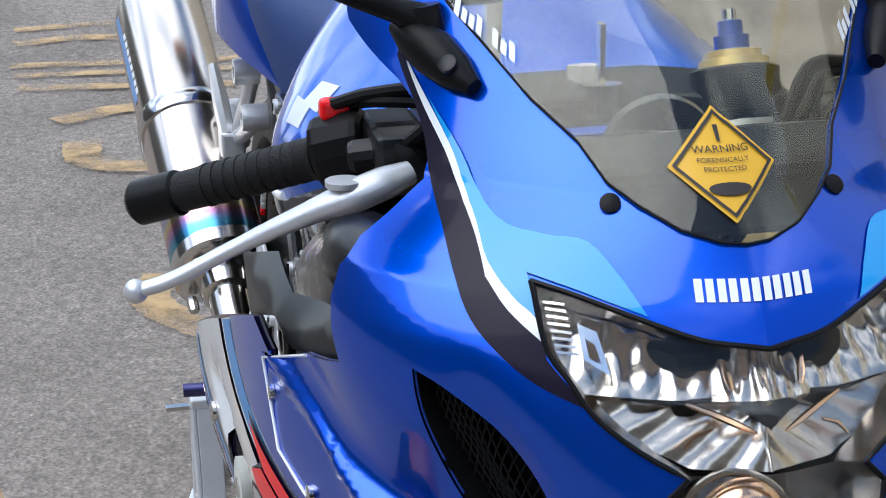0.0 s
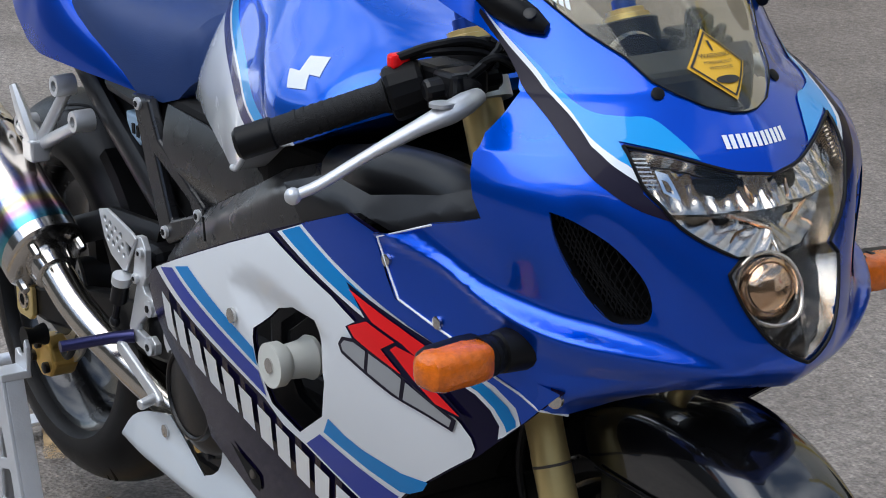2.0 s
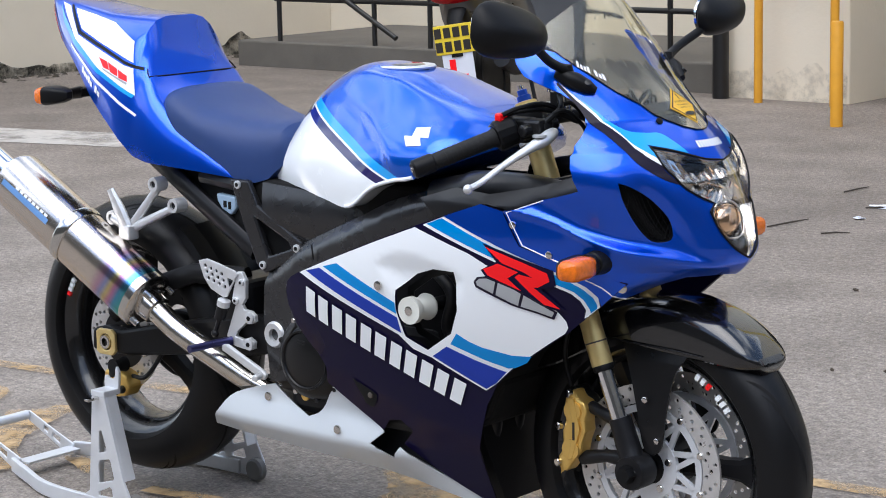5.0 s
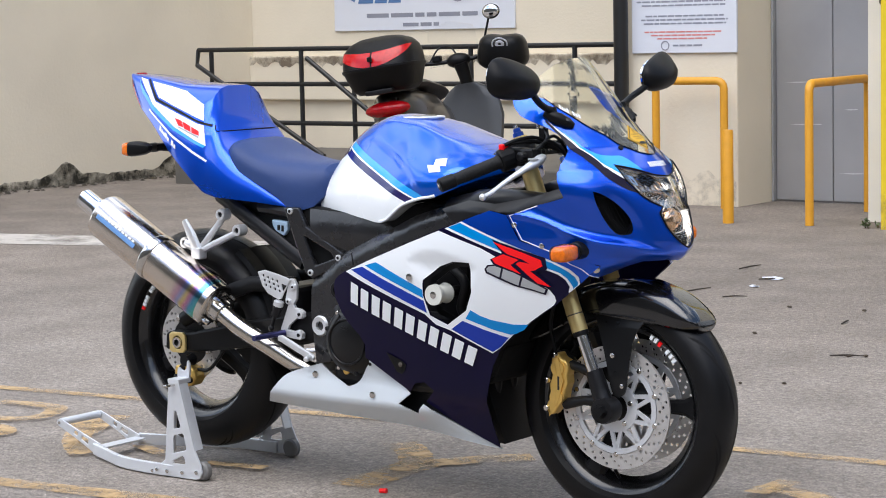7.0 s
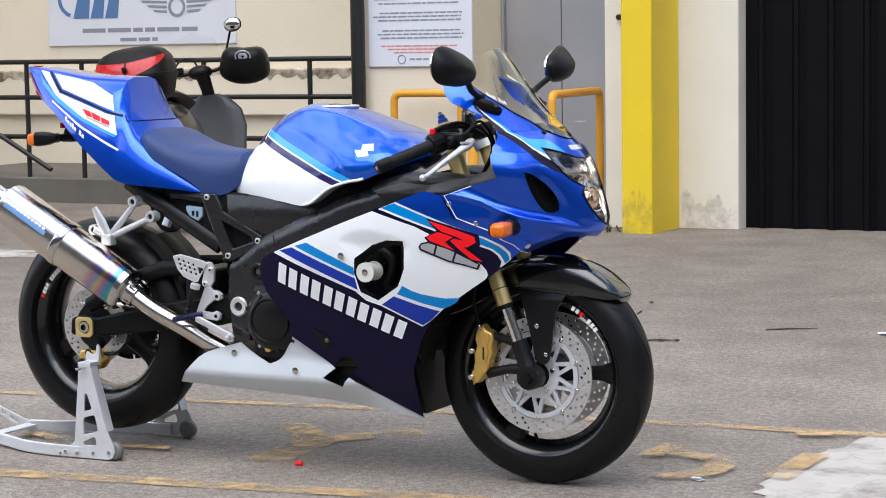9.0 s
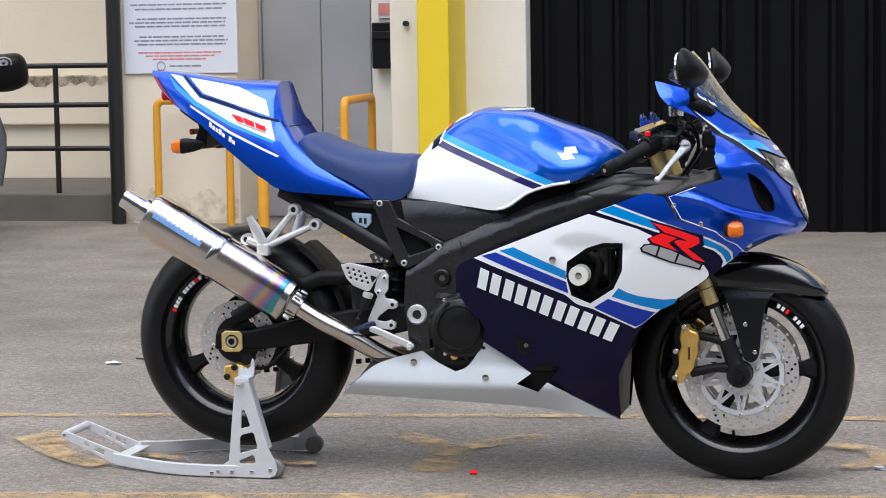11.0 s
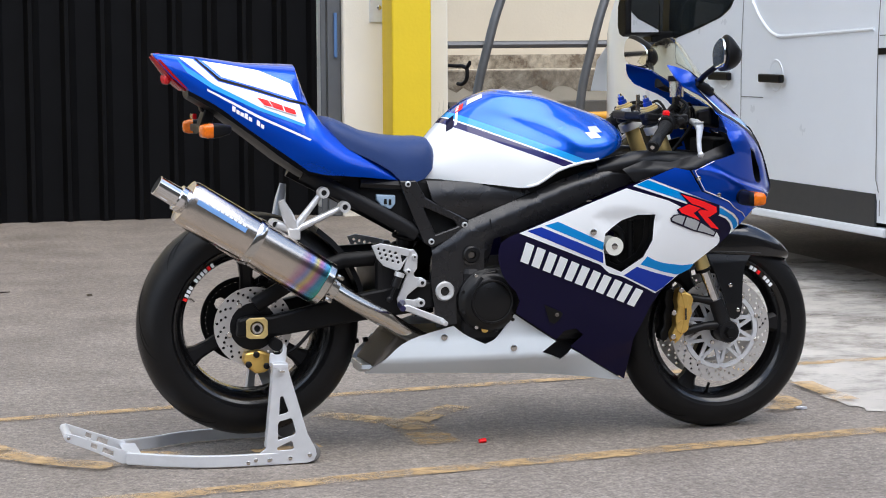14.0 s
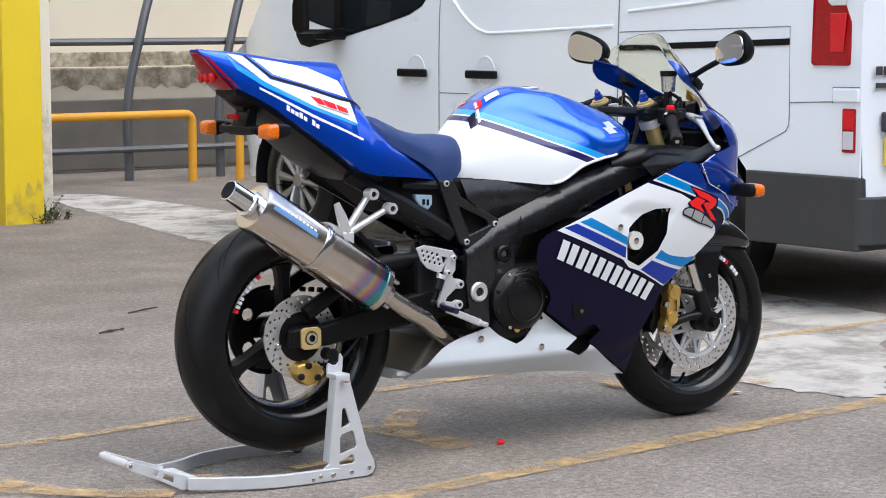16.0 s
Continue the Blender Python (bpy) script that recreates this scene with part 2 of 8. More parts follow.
def loft(rings, closed=True, caps=True):
    bm = bmesh.new()
    rows = [[bm.verts.new(p) for p in ring] for ring in rings]
    n = len(rows[0])
    for a, b in zip(rows, rows[1:]):
        for i in range(n if closed else n - 1):
            j = (i + 1) % n
            bm.faces.new((a[i], a[j], b[j], b[i]))
    if caps and closed:
        bm.faces.new(rows[0][::-1])
        bm.faces.new(rows[-1])
    return bm


def lathe(profile, cx, cz, seg=64, cy=0.0):
    """A solid of revolution round the y axis through (cx, cz): profile of (radius, y)."""
    rings = [[(cx + r * math.cos(2 * math.pi * i / seg), cy + y, cz + r * math.sin(2 * math.pi * i / seg)) for r, y in profile] for i in range(seg)]
    rings.append(rings[0])
    bm = loft(rings, closed=True, caps=False)
    bmesh.ops.remove_doubles(bm, verts=bm.verts[:], dist=1e-5)
    return bm


def tube(points, radii, seg=12, flat=1.0):
    """A swept round bar through points, with a radius at each."""
    pts = [Vector(p) for p in points]
    if not isinstance(radii, (list, tuple)):
        radii = [radii] * len(pts)
    rings, up = [], None
    for i, p in enumerate(pts):
        d = (pts[min(i + 1, len(pts) - 1)] - pts[max(i - 1, 0)]).normalized()
        if up is None:
            up = Vector((0, 0, 1)) if abs(d.z) < 0.9 else Vector((1, 0, 0))
        a = d.cross(up).normalized()
        up = a.cross(d).normalized()
        rings.append([p + radii[i] * (math.cos(2 * math.pi * k / seg) * a + flat * math.sin(2 * math.pi * k / seg) * up) for k in range(seg)])
    return loft(rings)


def smooth_path(points, n=8):
    """Catmull-Rom through the points."""
    p = [Vector(q) for q in points]
    p = [2 * p[0] - p[1]] + p + [2 * p[-1] - p[-2]]
    out = []
    for i in range(1, len(p) - 2):
        for k in range(n):
            t = k / n
            out.append(0.5 * (2 * p[i] + (p[i + 1] - p[i - 1]) * t + (2 * p[i - 1] - 5 * p[i] + 4 * p[i + 1] - p[i + 2]) * t * t + (3 * p[i] - p[i - 1] - 3 * p[i + 1] + p[i + 2]) * t ** 3))
    return out + [p[-2]]


def knob(p, d, r, h, seg=14):
    """A short round stud at p along d."""
    p, d = Vector(p), Vector(d).normalized()
    return tube([p, p + d * h * 0.85, p + d * h], [r, r, r * 0.8], seg)


def ellipsoid(c, r, seg=16):
    bm = bmesh.new()
    bmesh.ops.create_uvsphere(bm, u_segments=seg, v_segments=seg // 2 + 2, radius=1.0)
    for v in bm.verts:
        v.co = (c[0] + v.co.x * r[0], c[1] + v.co.y * r[1], c[2] + v.co.z * r[2])
    return bm


def lerp(x, tab):
    return float(np.interp(x, [t[0] for t in tab], [t[1] for t in tab]))


def soft(x, tab):
    """A smooth curve through a table of (x, y)."""
    k = max(0, min(len(tab) - 2, sum(1 for t in tab if t[0] <= x) - 1))
    (x1, y1), (x2, y2) = tab[k], tab[k + 1]
    x0, y0 = tab[k - 1] if k else (x1 - (x2 - x1), y1 - (y2 - y1))
    x3, y3 = tab[k + 2] if k + 2 < len(tab) else (x2 + (x2 - x1), y2 + (y2 - y1))
    h, t = x2 - x1, max(0.0, min(1.0, (x - x1) / (x2 - x1)))
    m1, m2 = (y2 - y0) / (x2 - x0) * h, (y3 - y1) / (x3 - x1) * h
    return (2 * t ** 3 - 3 * t * t + 1) * y1 + (t ** 3 - 2 * t * t + t) * m1 + (3 * t * t - 2 * t ** 3) * y2 + (t ** 3 - t * t) * m2


def circle(cx, cz, r, n=16, a0=0.0):
    return [(cx + r * math.cos(a0 + 2 * math.pi * i / n), cz + r * math.sin(a0 + 2 * math.pi * i / n)) for i in range(n)]


def word_bars(kinds="vvvvvi", gap=0.030):
    """Plain bars in place of a word, in (0..1, 0..1): one list of quads for each block. v: two upright bars, i: a single one."""
    wide = {"v": 1.0, "i": 0.42}
    unit = (1 - gap * (len(kinds) - 1)) / sum(wide[k] for k in kinds)
    out, u = [], 0.0
    for k in kinds:
        w = wide[k] * unit
        cells = [(0, 0.42, 0, 1), (0.58, 1, 0, 1)] if k == "v" else [(0, 1, 0, 1)]
        out.append([((u + w * a, c), (u + w * b, c), (u + w * b, d), (u + w * a, d)) for a, b, c, d in cells])
        u += w + gap
    return out



# ---- the yard ----
ASPHALT = mat("asphalt", (0.135, 0.125, 0.115), 0.82, 0.0, 0.0, 0.1, 3, 0.0, 300)


def asphalt_nodes(m, light=1.0):
    n, l = m.node_tree.nodes, m.node_tree.links
    p = n["Principled BSDF"]
    co = n.new("ShaderNodeTexCoord")
    big, mid, fine, vor = n.new("ShaderNodeTexNoise"), n.new("ShaderNodeTexNoise"), n.new("ShaderNodeTexNoise"), n.new("ShaderNodeTexVoronoi")
    grit, stone = n.new("ShaderNodeTexNoise"), n.new("ShaderNodeTexNoise")
    for t, s, d in ((big, 0.5, 5), (mid, 3.0, 7), (fine, 120.0, 3), (grit, 42.0, 4), (stone, 75.0, 2)):
        t.inputs["Scale"].default_value, t.inputs["Detail"].default_value = s, d
        l.new(co.outputs["Object"], t.inputs["Vector"])
    vor.inputs["Scale"].default_value = 130.0
    l.new(co.outputs["Object"], vor.inputs["Vector"])
    cols = []
    for src, a, b, lo, hi in ((big, (0.183 * light, 0.160 * light, 0.139 * light), (0.272 * light, 0.240 * light, 0.210 * light), 0.3, 0.7), (mid, (0.78, 0.765, 0.75), (1.16, 1.155, 1.15), 0.3, 0.7), (grit, (0.76,) * 3, (1.22,) * 3, 0.36, 0.66), (fine, (0.66,) * 3, (1.32,) * 3, 0.32, 0.68), (stone, (0.98,) * 3, (1.7, 1.66, 1.6), 0.64, 0.74)):
        r = n.new("ShaderNodeValToRGB")
        r.color_ramp.elements[0].position, r.color_ramp.elements[1].position = lo, hi
        r.color_ramp.elements[0].color, r.color_ramp.elements[1].color = (*a, 1), (*b, 1)
        l.new(src.outputs["Fac"], r.inputs["Fac"])
        cols.append(r.outputs["Color"])
    # darker and browner towards the building, with an uneven edge
    sep, rise, edge, dark_band = n.new("ShaderNodeSeparateXYZ"), n.new("ShaderNodeMapRange"), n.new("ShaderNodeMath"), n.new("ShaderNodeValToRGB")
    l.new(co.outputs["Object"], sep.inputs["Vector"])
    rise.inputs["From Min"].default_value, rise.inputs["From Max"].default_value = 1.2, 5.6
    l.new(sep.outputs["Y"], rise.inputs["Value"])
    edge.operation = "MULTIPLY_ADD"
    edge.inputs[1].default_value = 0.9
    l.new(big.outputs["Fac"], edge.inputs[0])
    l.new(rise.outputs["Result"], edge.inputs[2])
    dark_band.color_ramp.elements[0].position, dark_band.color_ramp.elements[1].position = 0.45, 1.0
    dark_band.color_ramp.elements[0].color, dark_band.color_ramp.elements[1].color = (1, 1, 1, 1), (0.855, 0.835, 0.82, 1)
    l.new(edge.outputs["Value"], dark_band.inputs["Fac"])
    cols.append(dark_band.outputs["Color"])
    out = cols[0]
    for c in cols[1:]:
        mx = n.new("ShaderNodeMix")
        mx.data_type, mx.blend_type = "RGBA", "MULTIPLY"
        mx.inputs["Factor"].default_value = 1.0
        l.new(out, mx.inputs["A"])
        l.new(c, mx.inputs["B"])
        out = mx.outputs["Result"]
    l.new(out, p.inputs["Base Color"])
    b = n.new("ShaderNodeBump")
    b.inputs["Strength"].default_value, b.inputs["Distance"].default_value = 0.8, 0.004
    l.new(vor.outputs["Distance"], b.inputs["Height"])
    l.new(b.outputs["Normal"], p.inputs["Normal"])
    p.inputs["Roughness"].default_value = 0.85


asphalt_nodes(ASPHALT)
CONCRETE = mat("pale_concrete", (0.4, 0.38, 0.35), 0.85)
asphalt_nodes(CONCRETE, 1.75)


def worn(name, col, amount, scale, cover=0.9):
    """Worn ground paint: flakes away to nothing."""
    m = mat(name, col, 0.75, var=0.25, scale=9)
    n, l = m.node_tree.nodes, m.node_tree.links
    co, nz, rp, tr, mx = n.new("ShaderNodeTexCoord"), n.new("ShaderNodeTexNoise"), n.new("ShaderNodeValToRGB"), n.new("ShaderNodeBsdfTransparent"), n.new("ShaderNodeMixShader")
    nz.inputs["Scale"].default_value, nz.inputs["Detail"].default_value, nz.inputs["Roughness"].default_value = scale, 9.0, 0.72
    rp.color_ramp.elements[0].position, rp.color_ramp.elements[1].position = amount - 0.12, amount + 0.14
    rp.color_ramp.elements[1].color = (cover, cover, cover, 1)
    l.new(co.outputs["Object"], nz.inputs["Vector"])
    l.new(nz.outputs["Fac"], rp.inputs["Fac"])
    l.new(rp.outputs["Color"], mx.inputs["Fac"])
    l.new(tr.outputs["BSDF"], mx.inputs[1])
    l.new(n["Principled BSDF"].outputs["BSDF"], mx.inputs[2])
    l.new(mx.outputs["Shader"], n["Material Output"].inputs["Surface"])
    return m


YPAINT = worn("worn_yellow_paint", (0.52, 0.35, 0.165), 0.475, 8.0, 0.82)
PALE = worn("pale_scuffed_concrete", (0.50, 0.47, 0.43), 0.41, 2.6, 0.9)
RENDER_WALL = mat("cream_render", (0.73, 0.655, 0.52), 0.8, 0, 0, 0.14, 1.1, 0.4, 45)
RENDER_DIRT = mat("stained_render", (0.47, 0.42, 0.33), 0.85, 0, 0, 0.3, 2.5, 0.5, 40)
WHITEWALL = mat("white_masonry_paint", (0.74, 0.70, 0.61), 0.7, 0, 0, 0.07, 3, 0.25, 80)
YELLOW = mat("yellow_masonry_paint", (0.72, 0.52, 0.012), 0.55, 0, 0, 0.08, 4, 0.3, 50)
SHUTTER = mat("black_shutter", (0.0035, 0.0035, 0.004), 0.55, 0, 0, 0.4, 6, 0.1, 60, spec=0.1)
GREYDOOR = mat("grey_metal_door", (0.37, 0.37, 0.38), 0.42, 0.35, 0, 0.30, 1.4, 0.25, 9)
RAILBLACK = mat("black_rail_paint", (0.009, 0.009, 0.0095), 0.4, 0, 0, 0.2, 20, 0.1, 200)
RAILYELLOW = mat("orange_rail_paint", (0.66, 0.31, 0.02), 0.5, 0, 0, 0.15, 15, 0.15, 150)
GALV = mat("galvanised_steel", (0.13, 0.135, 0.14), 0.45, 0.5, 0, 0.15, 12)
SIGNWHITE = mat("sign_board", (0.66, 0.68, 0.74), 0.4, 0, 0, 0.03, 5)
SIGNINK = mat("sign_ink", (0.24, 0.25, 0.30), 0.5)
SIGNRED = mat("sign_red_ink", (0.62, 0.22, 0.2), 0.5)
SIGNBLUE = mat("sign_blue", (0.08, 0.17, 0.36), 0.5)
STONE = mat("stained_concrete", (0.12, 0.11, 0.095), 0.85, 0, 0, 0.35, 4, 0.5, 50)

gb = bmesh.new()
NG = 60
grid = [[gb.verts.new((-60 + 120 * i / NG, -60 + 120 * j / NG, 0)) for i in range(NG + 1)] for j in range(NG + 1)]
for j in range(NG):
    for i in range(NG):
        gb.faces.new((grid[j][i], grid[j][i + 1], grid[j + 1][i + 1], grid[j + 1][i]))
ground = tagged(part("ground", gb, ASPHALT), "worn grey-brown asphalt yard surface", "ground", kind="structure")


def strip(points, width, z, seed, ragged=0.08):
    """A painted stroke along points, with ragged edges."""
    r = random.Random(seed)
    p = smooth_path([(x, y, 0) for x, y in points], 10)
    bm, rows = bmesh.new(), []
    for i, q in enumerate(p):
        d = (p[min(i + 1, len(p) - 1)] - p[max(i - 1, 0)]).normalized()
        s = Vector((-d.y, d.x, 0))
        a, b = (width / 2 * (1 + ragged * r.uniform(-1, 1)) for _ in range(2))
        rows.append((bm.verts.new(q + s * a + Vector((0, 0, z))), bm.verts.new(q - s * b + Vector((0, 0, z)))))
    for (a, b), (c, d) in zip(rows, rows[1:]):
        bm.faces.new((a, b, d, c))
    return bm


def patch(points, z, seed, ragged=0.06):
    r = random.Random(seed)
    bm = bmesh.new()
    ring = [p + Vector((r.uniform(-ragged, ragged), r.uniform(-ragged, ragged), z)) for p in smooth_path([(*q, 0) for q in (*points, points[0])], 12)[:-1]]
    bm.faces.new([bm.verts.new(p) for p in ring])
    bmesh.ops.triangulate(bm, faces=bm.faces[:])
    return bm


# painted bay lines and letter strokes
MARKS = [
    ([(-4.0, -1.02), (-0.63, -0.549), (0.6, -0.37), (1.76, -0.205), (4.2, 0.10)], 0.085),
    ([(-5.5, 0.02), (-0.87, 0.66), (0.94, 0.905), (3.2, 1.10), (5.0, 1.25)], 0.06),
    ([(0.545, -0.04), (0.535, 0.14), (0.525, 0.30)], 0.13),
    ([(0.525, 0.28), (0.42, 0.40), (0.29, 0.50)], 0.10),
    ([(0.525, 0.28), (0.62, 0.40), (0.75, 0.53)], 0.10),
    ([(-3.55, -0.38), (-3.58, -0.1)], 0.06), ([(-3.36, -0.38), (-3.40, -0.2), (-3.34, -0.02)], 0.07), ([(-3.09, -0.40), (-3.02, 0.22)], 0.06), ([(-2.97, -0.39), (-2.91, 0.20)], 0.05),
    ([(-2.83, -0.385), (-2.735, 0.17)], 0.06), ([(-2.46, -0.30), (-2.55, -0.1), (-2.44, 0.165)], 0.08), ([(-2.26, -0.25), (-2.08, -0.24), (-2.02, -0.1), (-2.2, -0.05)], 0.09),
    ([(-1.25, -0.145), (-1.10, -0.18), (-0.93, -0.10), (-0.88, -0.02), (-1.0, 0.03), (-1.2, -0.03)], 0.08), ([(-1.32, 0.35), (-1.07, 0.37), (-0.98, 0.22), (-1.08, 0.135), (-1.3, 0.2)], 0.07),
    ([(-0.82, 0.28), (-0.58, 0.01), (-0.40, -0.13)], 0.09), ([(-0.76, 0.37), (-0.70, 0.22), (-0.64, 0.10)], 0.08), ([(0.0, -0.03), (0.2, 0.0)], 0.05), ([(-0.36, 0.05), (-0.2, -0.01)], 0.05),
    ([(1.5, 0.52), (1.72, 0.44), (1.76, 0.28), (1.66, 0.16)], 0.08), ([(1.95, 0.26), (1.95, 0.62)], 0.08), ([(1.8, 0.90), (2.0, 0.955)], 0.06), ([(1.54, 0.60), (1.53, 0.42)], 0.07),
]
for i, (pts, wd) in enumerate(MARKS):
    tagged(part("bay_line" if i < 2 else "ground_letter", strip(pts, wd, 0.004 + 0.0004 * i, i), YPAINT), "worn yellow paint on the asphalt", "road marking", kind="structure")
tagged(part("concrete_patch", patch([(1.92, 0.19), (2.1, -0.1), (2.55, 0.3), (2.97, 0.73), (3.5, 1.2), (3.6, 5.0), (3.5, 8.6), (3.05, 8.7), (2.95, 8.2), (2.80, 7.13), (2.62, 6.0), (2.52, 4.57), (2.39, 3.63), (2.25, 2.5), (2.12, 1.59), (1.98, 0.8)], 0.003, 5, 0.022), PALE), "pale scuffed concrete patch in the asphalt", "ground", kind="structure")
tagged(part("concrete_strip", patch([(-8.6, 3.2), (-4.9, 4.2), (-3.6, 4.6), (-3.6, 4.85), (-5.1, 4.65), (-8.6, 3.85)], 0.003, 9, 0.015), PALE), "pale concrete strip set in the asphalt", "ground", kind="structure")


def wallbox(name, x0, x1, y0, y1, z0, z1, material, label):
    bm = box(x0, x1, y0, y1, z0, z1)
    return tagged(part(name, bm, material, smooth=False, bevel=0.012), label, "wall", kind="structure")


H = 8.0
wallbox("wall_left", -9.0, -8.7, 1.0, 9.8, -0.1, H, RENDER_WALL, "cream rendered wall with a stained foot")
wallbox("wall_sign", -9.0, -3.4, 9.8, 10.1, -0.1, H, RENDER_WALL, "cream rendered wall behind the railing")
wallbox("wall_ledge", -8.7, -3.4, 9.74, 9.8, 0.6, 0.98, RENDER_WALL, "projecting band of cream render")
wallbox("platform", -7.96, -3.62, 8.0, 9.74, -0.1, 0.19, STONE, "raised stained concrete platform")
wallbox("wall_pier", -3.6, -2.72, 7.88, 9.8, -0.1, H, RENDER_WALL, "cream rendered pier carrying a notice")
wallbox("wall_door_side", -1.926, -1.51, 8.37, 8.8, -0.1, H, WHITEWALL, "white painted wall with a letter box beside the metal doors")
wallbox("wall_above_door", -2.717, -1.928, 8.42, 8.8, 2.3, H, RENDER_WALL, "cream wall over the metal doors")
wallbox("wall_pier_left", -1.51, -1.238, 7.30, 8.8, -0.1, H, WHITEWALL, "white painted pier beside the metal doors")
wallbox("wall_column", -1.236, -0.652, 7.36, 8.8, -0.1, H, WHITEWALL, "white painted wall between column and shutter")
wallbox("column_1", -1.235, -1.035, 6.90, 7.36, -0.1, H, YELLOW, "yellow painted square column")
wallbox("wall_shutter_top", -0.652, 1.82, 7.3, 8.4, 3.2, H, WHITEWALL, "white wall over the black shutter")
wallbox("wall_right", 1.82, 2.5, 7.3, 8.4, -0.1, H, WHITEWALL, "white painted wall beside the shutter")
wallbox("column_2", 2.07, 2.32, 7.02, 7.3, -0.1, H, YELLOW, "yellow painted square column")
wallbox("wall_far", 2.5, 14.0, 11.6, 11.9, -0.1, H, RENDER_WALL, "cream wall behind the cycle shelter")
wallbox("wall_ledge_far", 2.5, 14.0, 11.2, 11.6, -0.1, 0.83, RENDER_DIRT, "low stained cream wall with a ledge")
# two walls out of view, added to block low sky and darken reflections
wallbox("unseen_wall_behind", -30, 30, -15.3, -15.0, -0.1, 7.0, STONE, "unseen plain dark wall added to darken reflections")
wallbox("unseen_wall_side", 14.0, 14.3, -15.0, 11.6, -0.1, 7.0, STONE, "unseen plain dark wall added to darken reflections")

# black corrugated shutter
pr, x = [], -0.70
while x < 1.72:
    pr += [(x, 7.50), (x + 0.125, 7.50), (x + 0.150, 7.455), (x + 0.175, 7.455), (x + 0.185, 7.47)]
    x += 0.22
pr = [(min(px, 1.728), py) for px, py in pr]
sb = loft([[(px, py, z) for px, py in pr] + [(px, 7.54, z) for px, py in reversed(pr)] for z in (-0.02, 3.2)])
tagged(part("shutter", sb, SHUTTER, smooth=False), "black corrugated metal shutter, closed", "shutter", kind="structure")
post = tagged(part("door_3", merge(box(1.73, 1.818, 7.35, 7.45, 0, 3.2), box(1.69, 1.729, 7.37, 7.384, 0, 3.2)), GALV, smooth=False, bevel=0.008), "pale grey-blue metal door edge with a bolt", "door", kind="structure")
part("bolt", merge(box(1.77, 1.79, 7.33, 7.35, 1.0, 1.28)), SIGNBLUE, post, smooth=False, bevel=0.004)
# grey double doors
gd = thing("door_1", "grey steel double doors, closed and scuffed", "door", kind="structure")
for x0, x1 in ((-2.70, -2.284), (-2.278, -1.93)):
    part("door_leaf", box(x0, x1, 8.37, 8.42, 0.01, 2.3), GREYDOOR, gd, smooth=False, bevel=0.006)
SCUFF = mat("bare_metal_scuff", (0.62, 0.62, 0.63), 0.4, 0.3, var=0.3, scale=25)
for x0, x1, z in ((-2.24, -2.03, 0.20), (-2.63, -2.44, 0.80), (-2.60, -2.36, 0.52), (-2.20, -2.10, 0.62)):
    part("scuff", plate([(x0, z - 0.003), (x0 + 0.5 * (x1 - x0), z - 0.007), (x1, z - 0.001), (x1, z + 0.003), (x0 + 0.4 * (x1 - x0), z + 0.002)], 8.3685, 8.3695), SCUFF, gd, "pale scrape in the paint", smooth=False)
part("frame", merge(box(-2.717, -2.702, 8.33, 8.40, 0, 2.3)), GREYDOOR, gd, smooth=False, bevel=0.006)


# yellow guard rails
def guard(name, pts, r, material, label, category="guard rail"):
    return tagged(part(name, tube(smooth_path(pts, 1) if len(pts) < 3 else pts, r, 14), material), label, category, group=category + "s")


def bent(x0, y0, x1, y1, h, c=0.05, second=True):
    a, b = Vector((x0, y0, 0)), Vector((x1, y1, 0))
    d = (b - a).normalized()
    out = [a, a + Vector((0, 0, h - c))]
    for k in range(1, 5):
        t = k / 4 * math.pi / 2
        out.append(a + d * c * (1 - math.cos(t)) + Vector((0, 0, h - c + c * math.sin(t))))
    if not second:
        return out + [b + Vector((0, 0, h))]
    for k in range(0, 5):
        t = k / 4 * math.pi / 2
        out.append(b - d * c * (1 - math.sin(t)) + Vector((0, 0, h - c + c * math.cos(t))))
    return out + [b]


guard("guard_rail", bent(-3.23, 7.70, -2.74, 7.74, 0.83), 0.026, RAILYELLOW, "bent steel tube guard rail painted orange-yellow")
guard("guard_rail", bent(-1.715, 6.95, -1.80, 7.90, 0.84), 0.026, RAILYELLOW, "orange-yellow tube hoop rail before the letter box")
guard("guard_post", [(-2.23, 6.89, 0), (-2.23, 6.89, 0.555), (-2.23, 6.89, 0.565)], [0.034, 0.034, 0.03], RAILYELLOW, "short yellow steel post with a rusted foot", "post")
for xs in ((3.0, 4.6), (4.95, 6.4)):
    guard("guard_rail", bent(xs[0], 9.45, xs[1], 9.55, 0.51, 0.06), 0.033, RAILYELLOW, "low orange tube rail before the cycle shelter")
shelter = thing("cycle_shelter", "grey steel cycle shelter frame with curved struts", "shelter")
for x0 in (4.24, 5.02, 5.8, 3.4):
    part("strut", tube(smooth_path([(x0, 9.9, 0), (x0, 9.9, 0.6), (x0 + 0.1, 9.9, 1.05), (x0 + 0.22, 9.95, 1.4), (x0 + 0.5, 10.1, 2.0), (x0 + 1.1, 10.6, 2.5)], 5), 0.035, 10), GALV, shelter)
part("rail", tube([(2.6, 9.95, 1.05), (9.0, 9.95, 1.05)], 0.028, 8), GALV, shelter)
part("rail", tube([(2.6, 9.85, 0.24), (9.0, 9.85, 0.24)], 0.025, 8), GALV, shelter)
part("back_panel", box(2.55, 9.0, 10.9, 10.95, 0.02, 0.58), STONE, shelter, "dull panel", smooth=False, bevel=0.01)
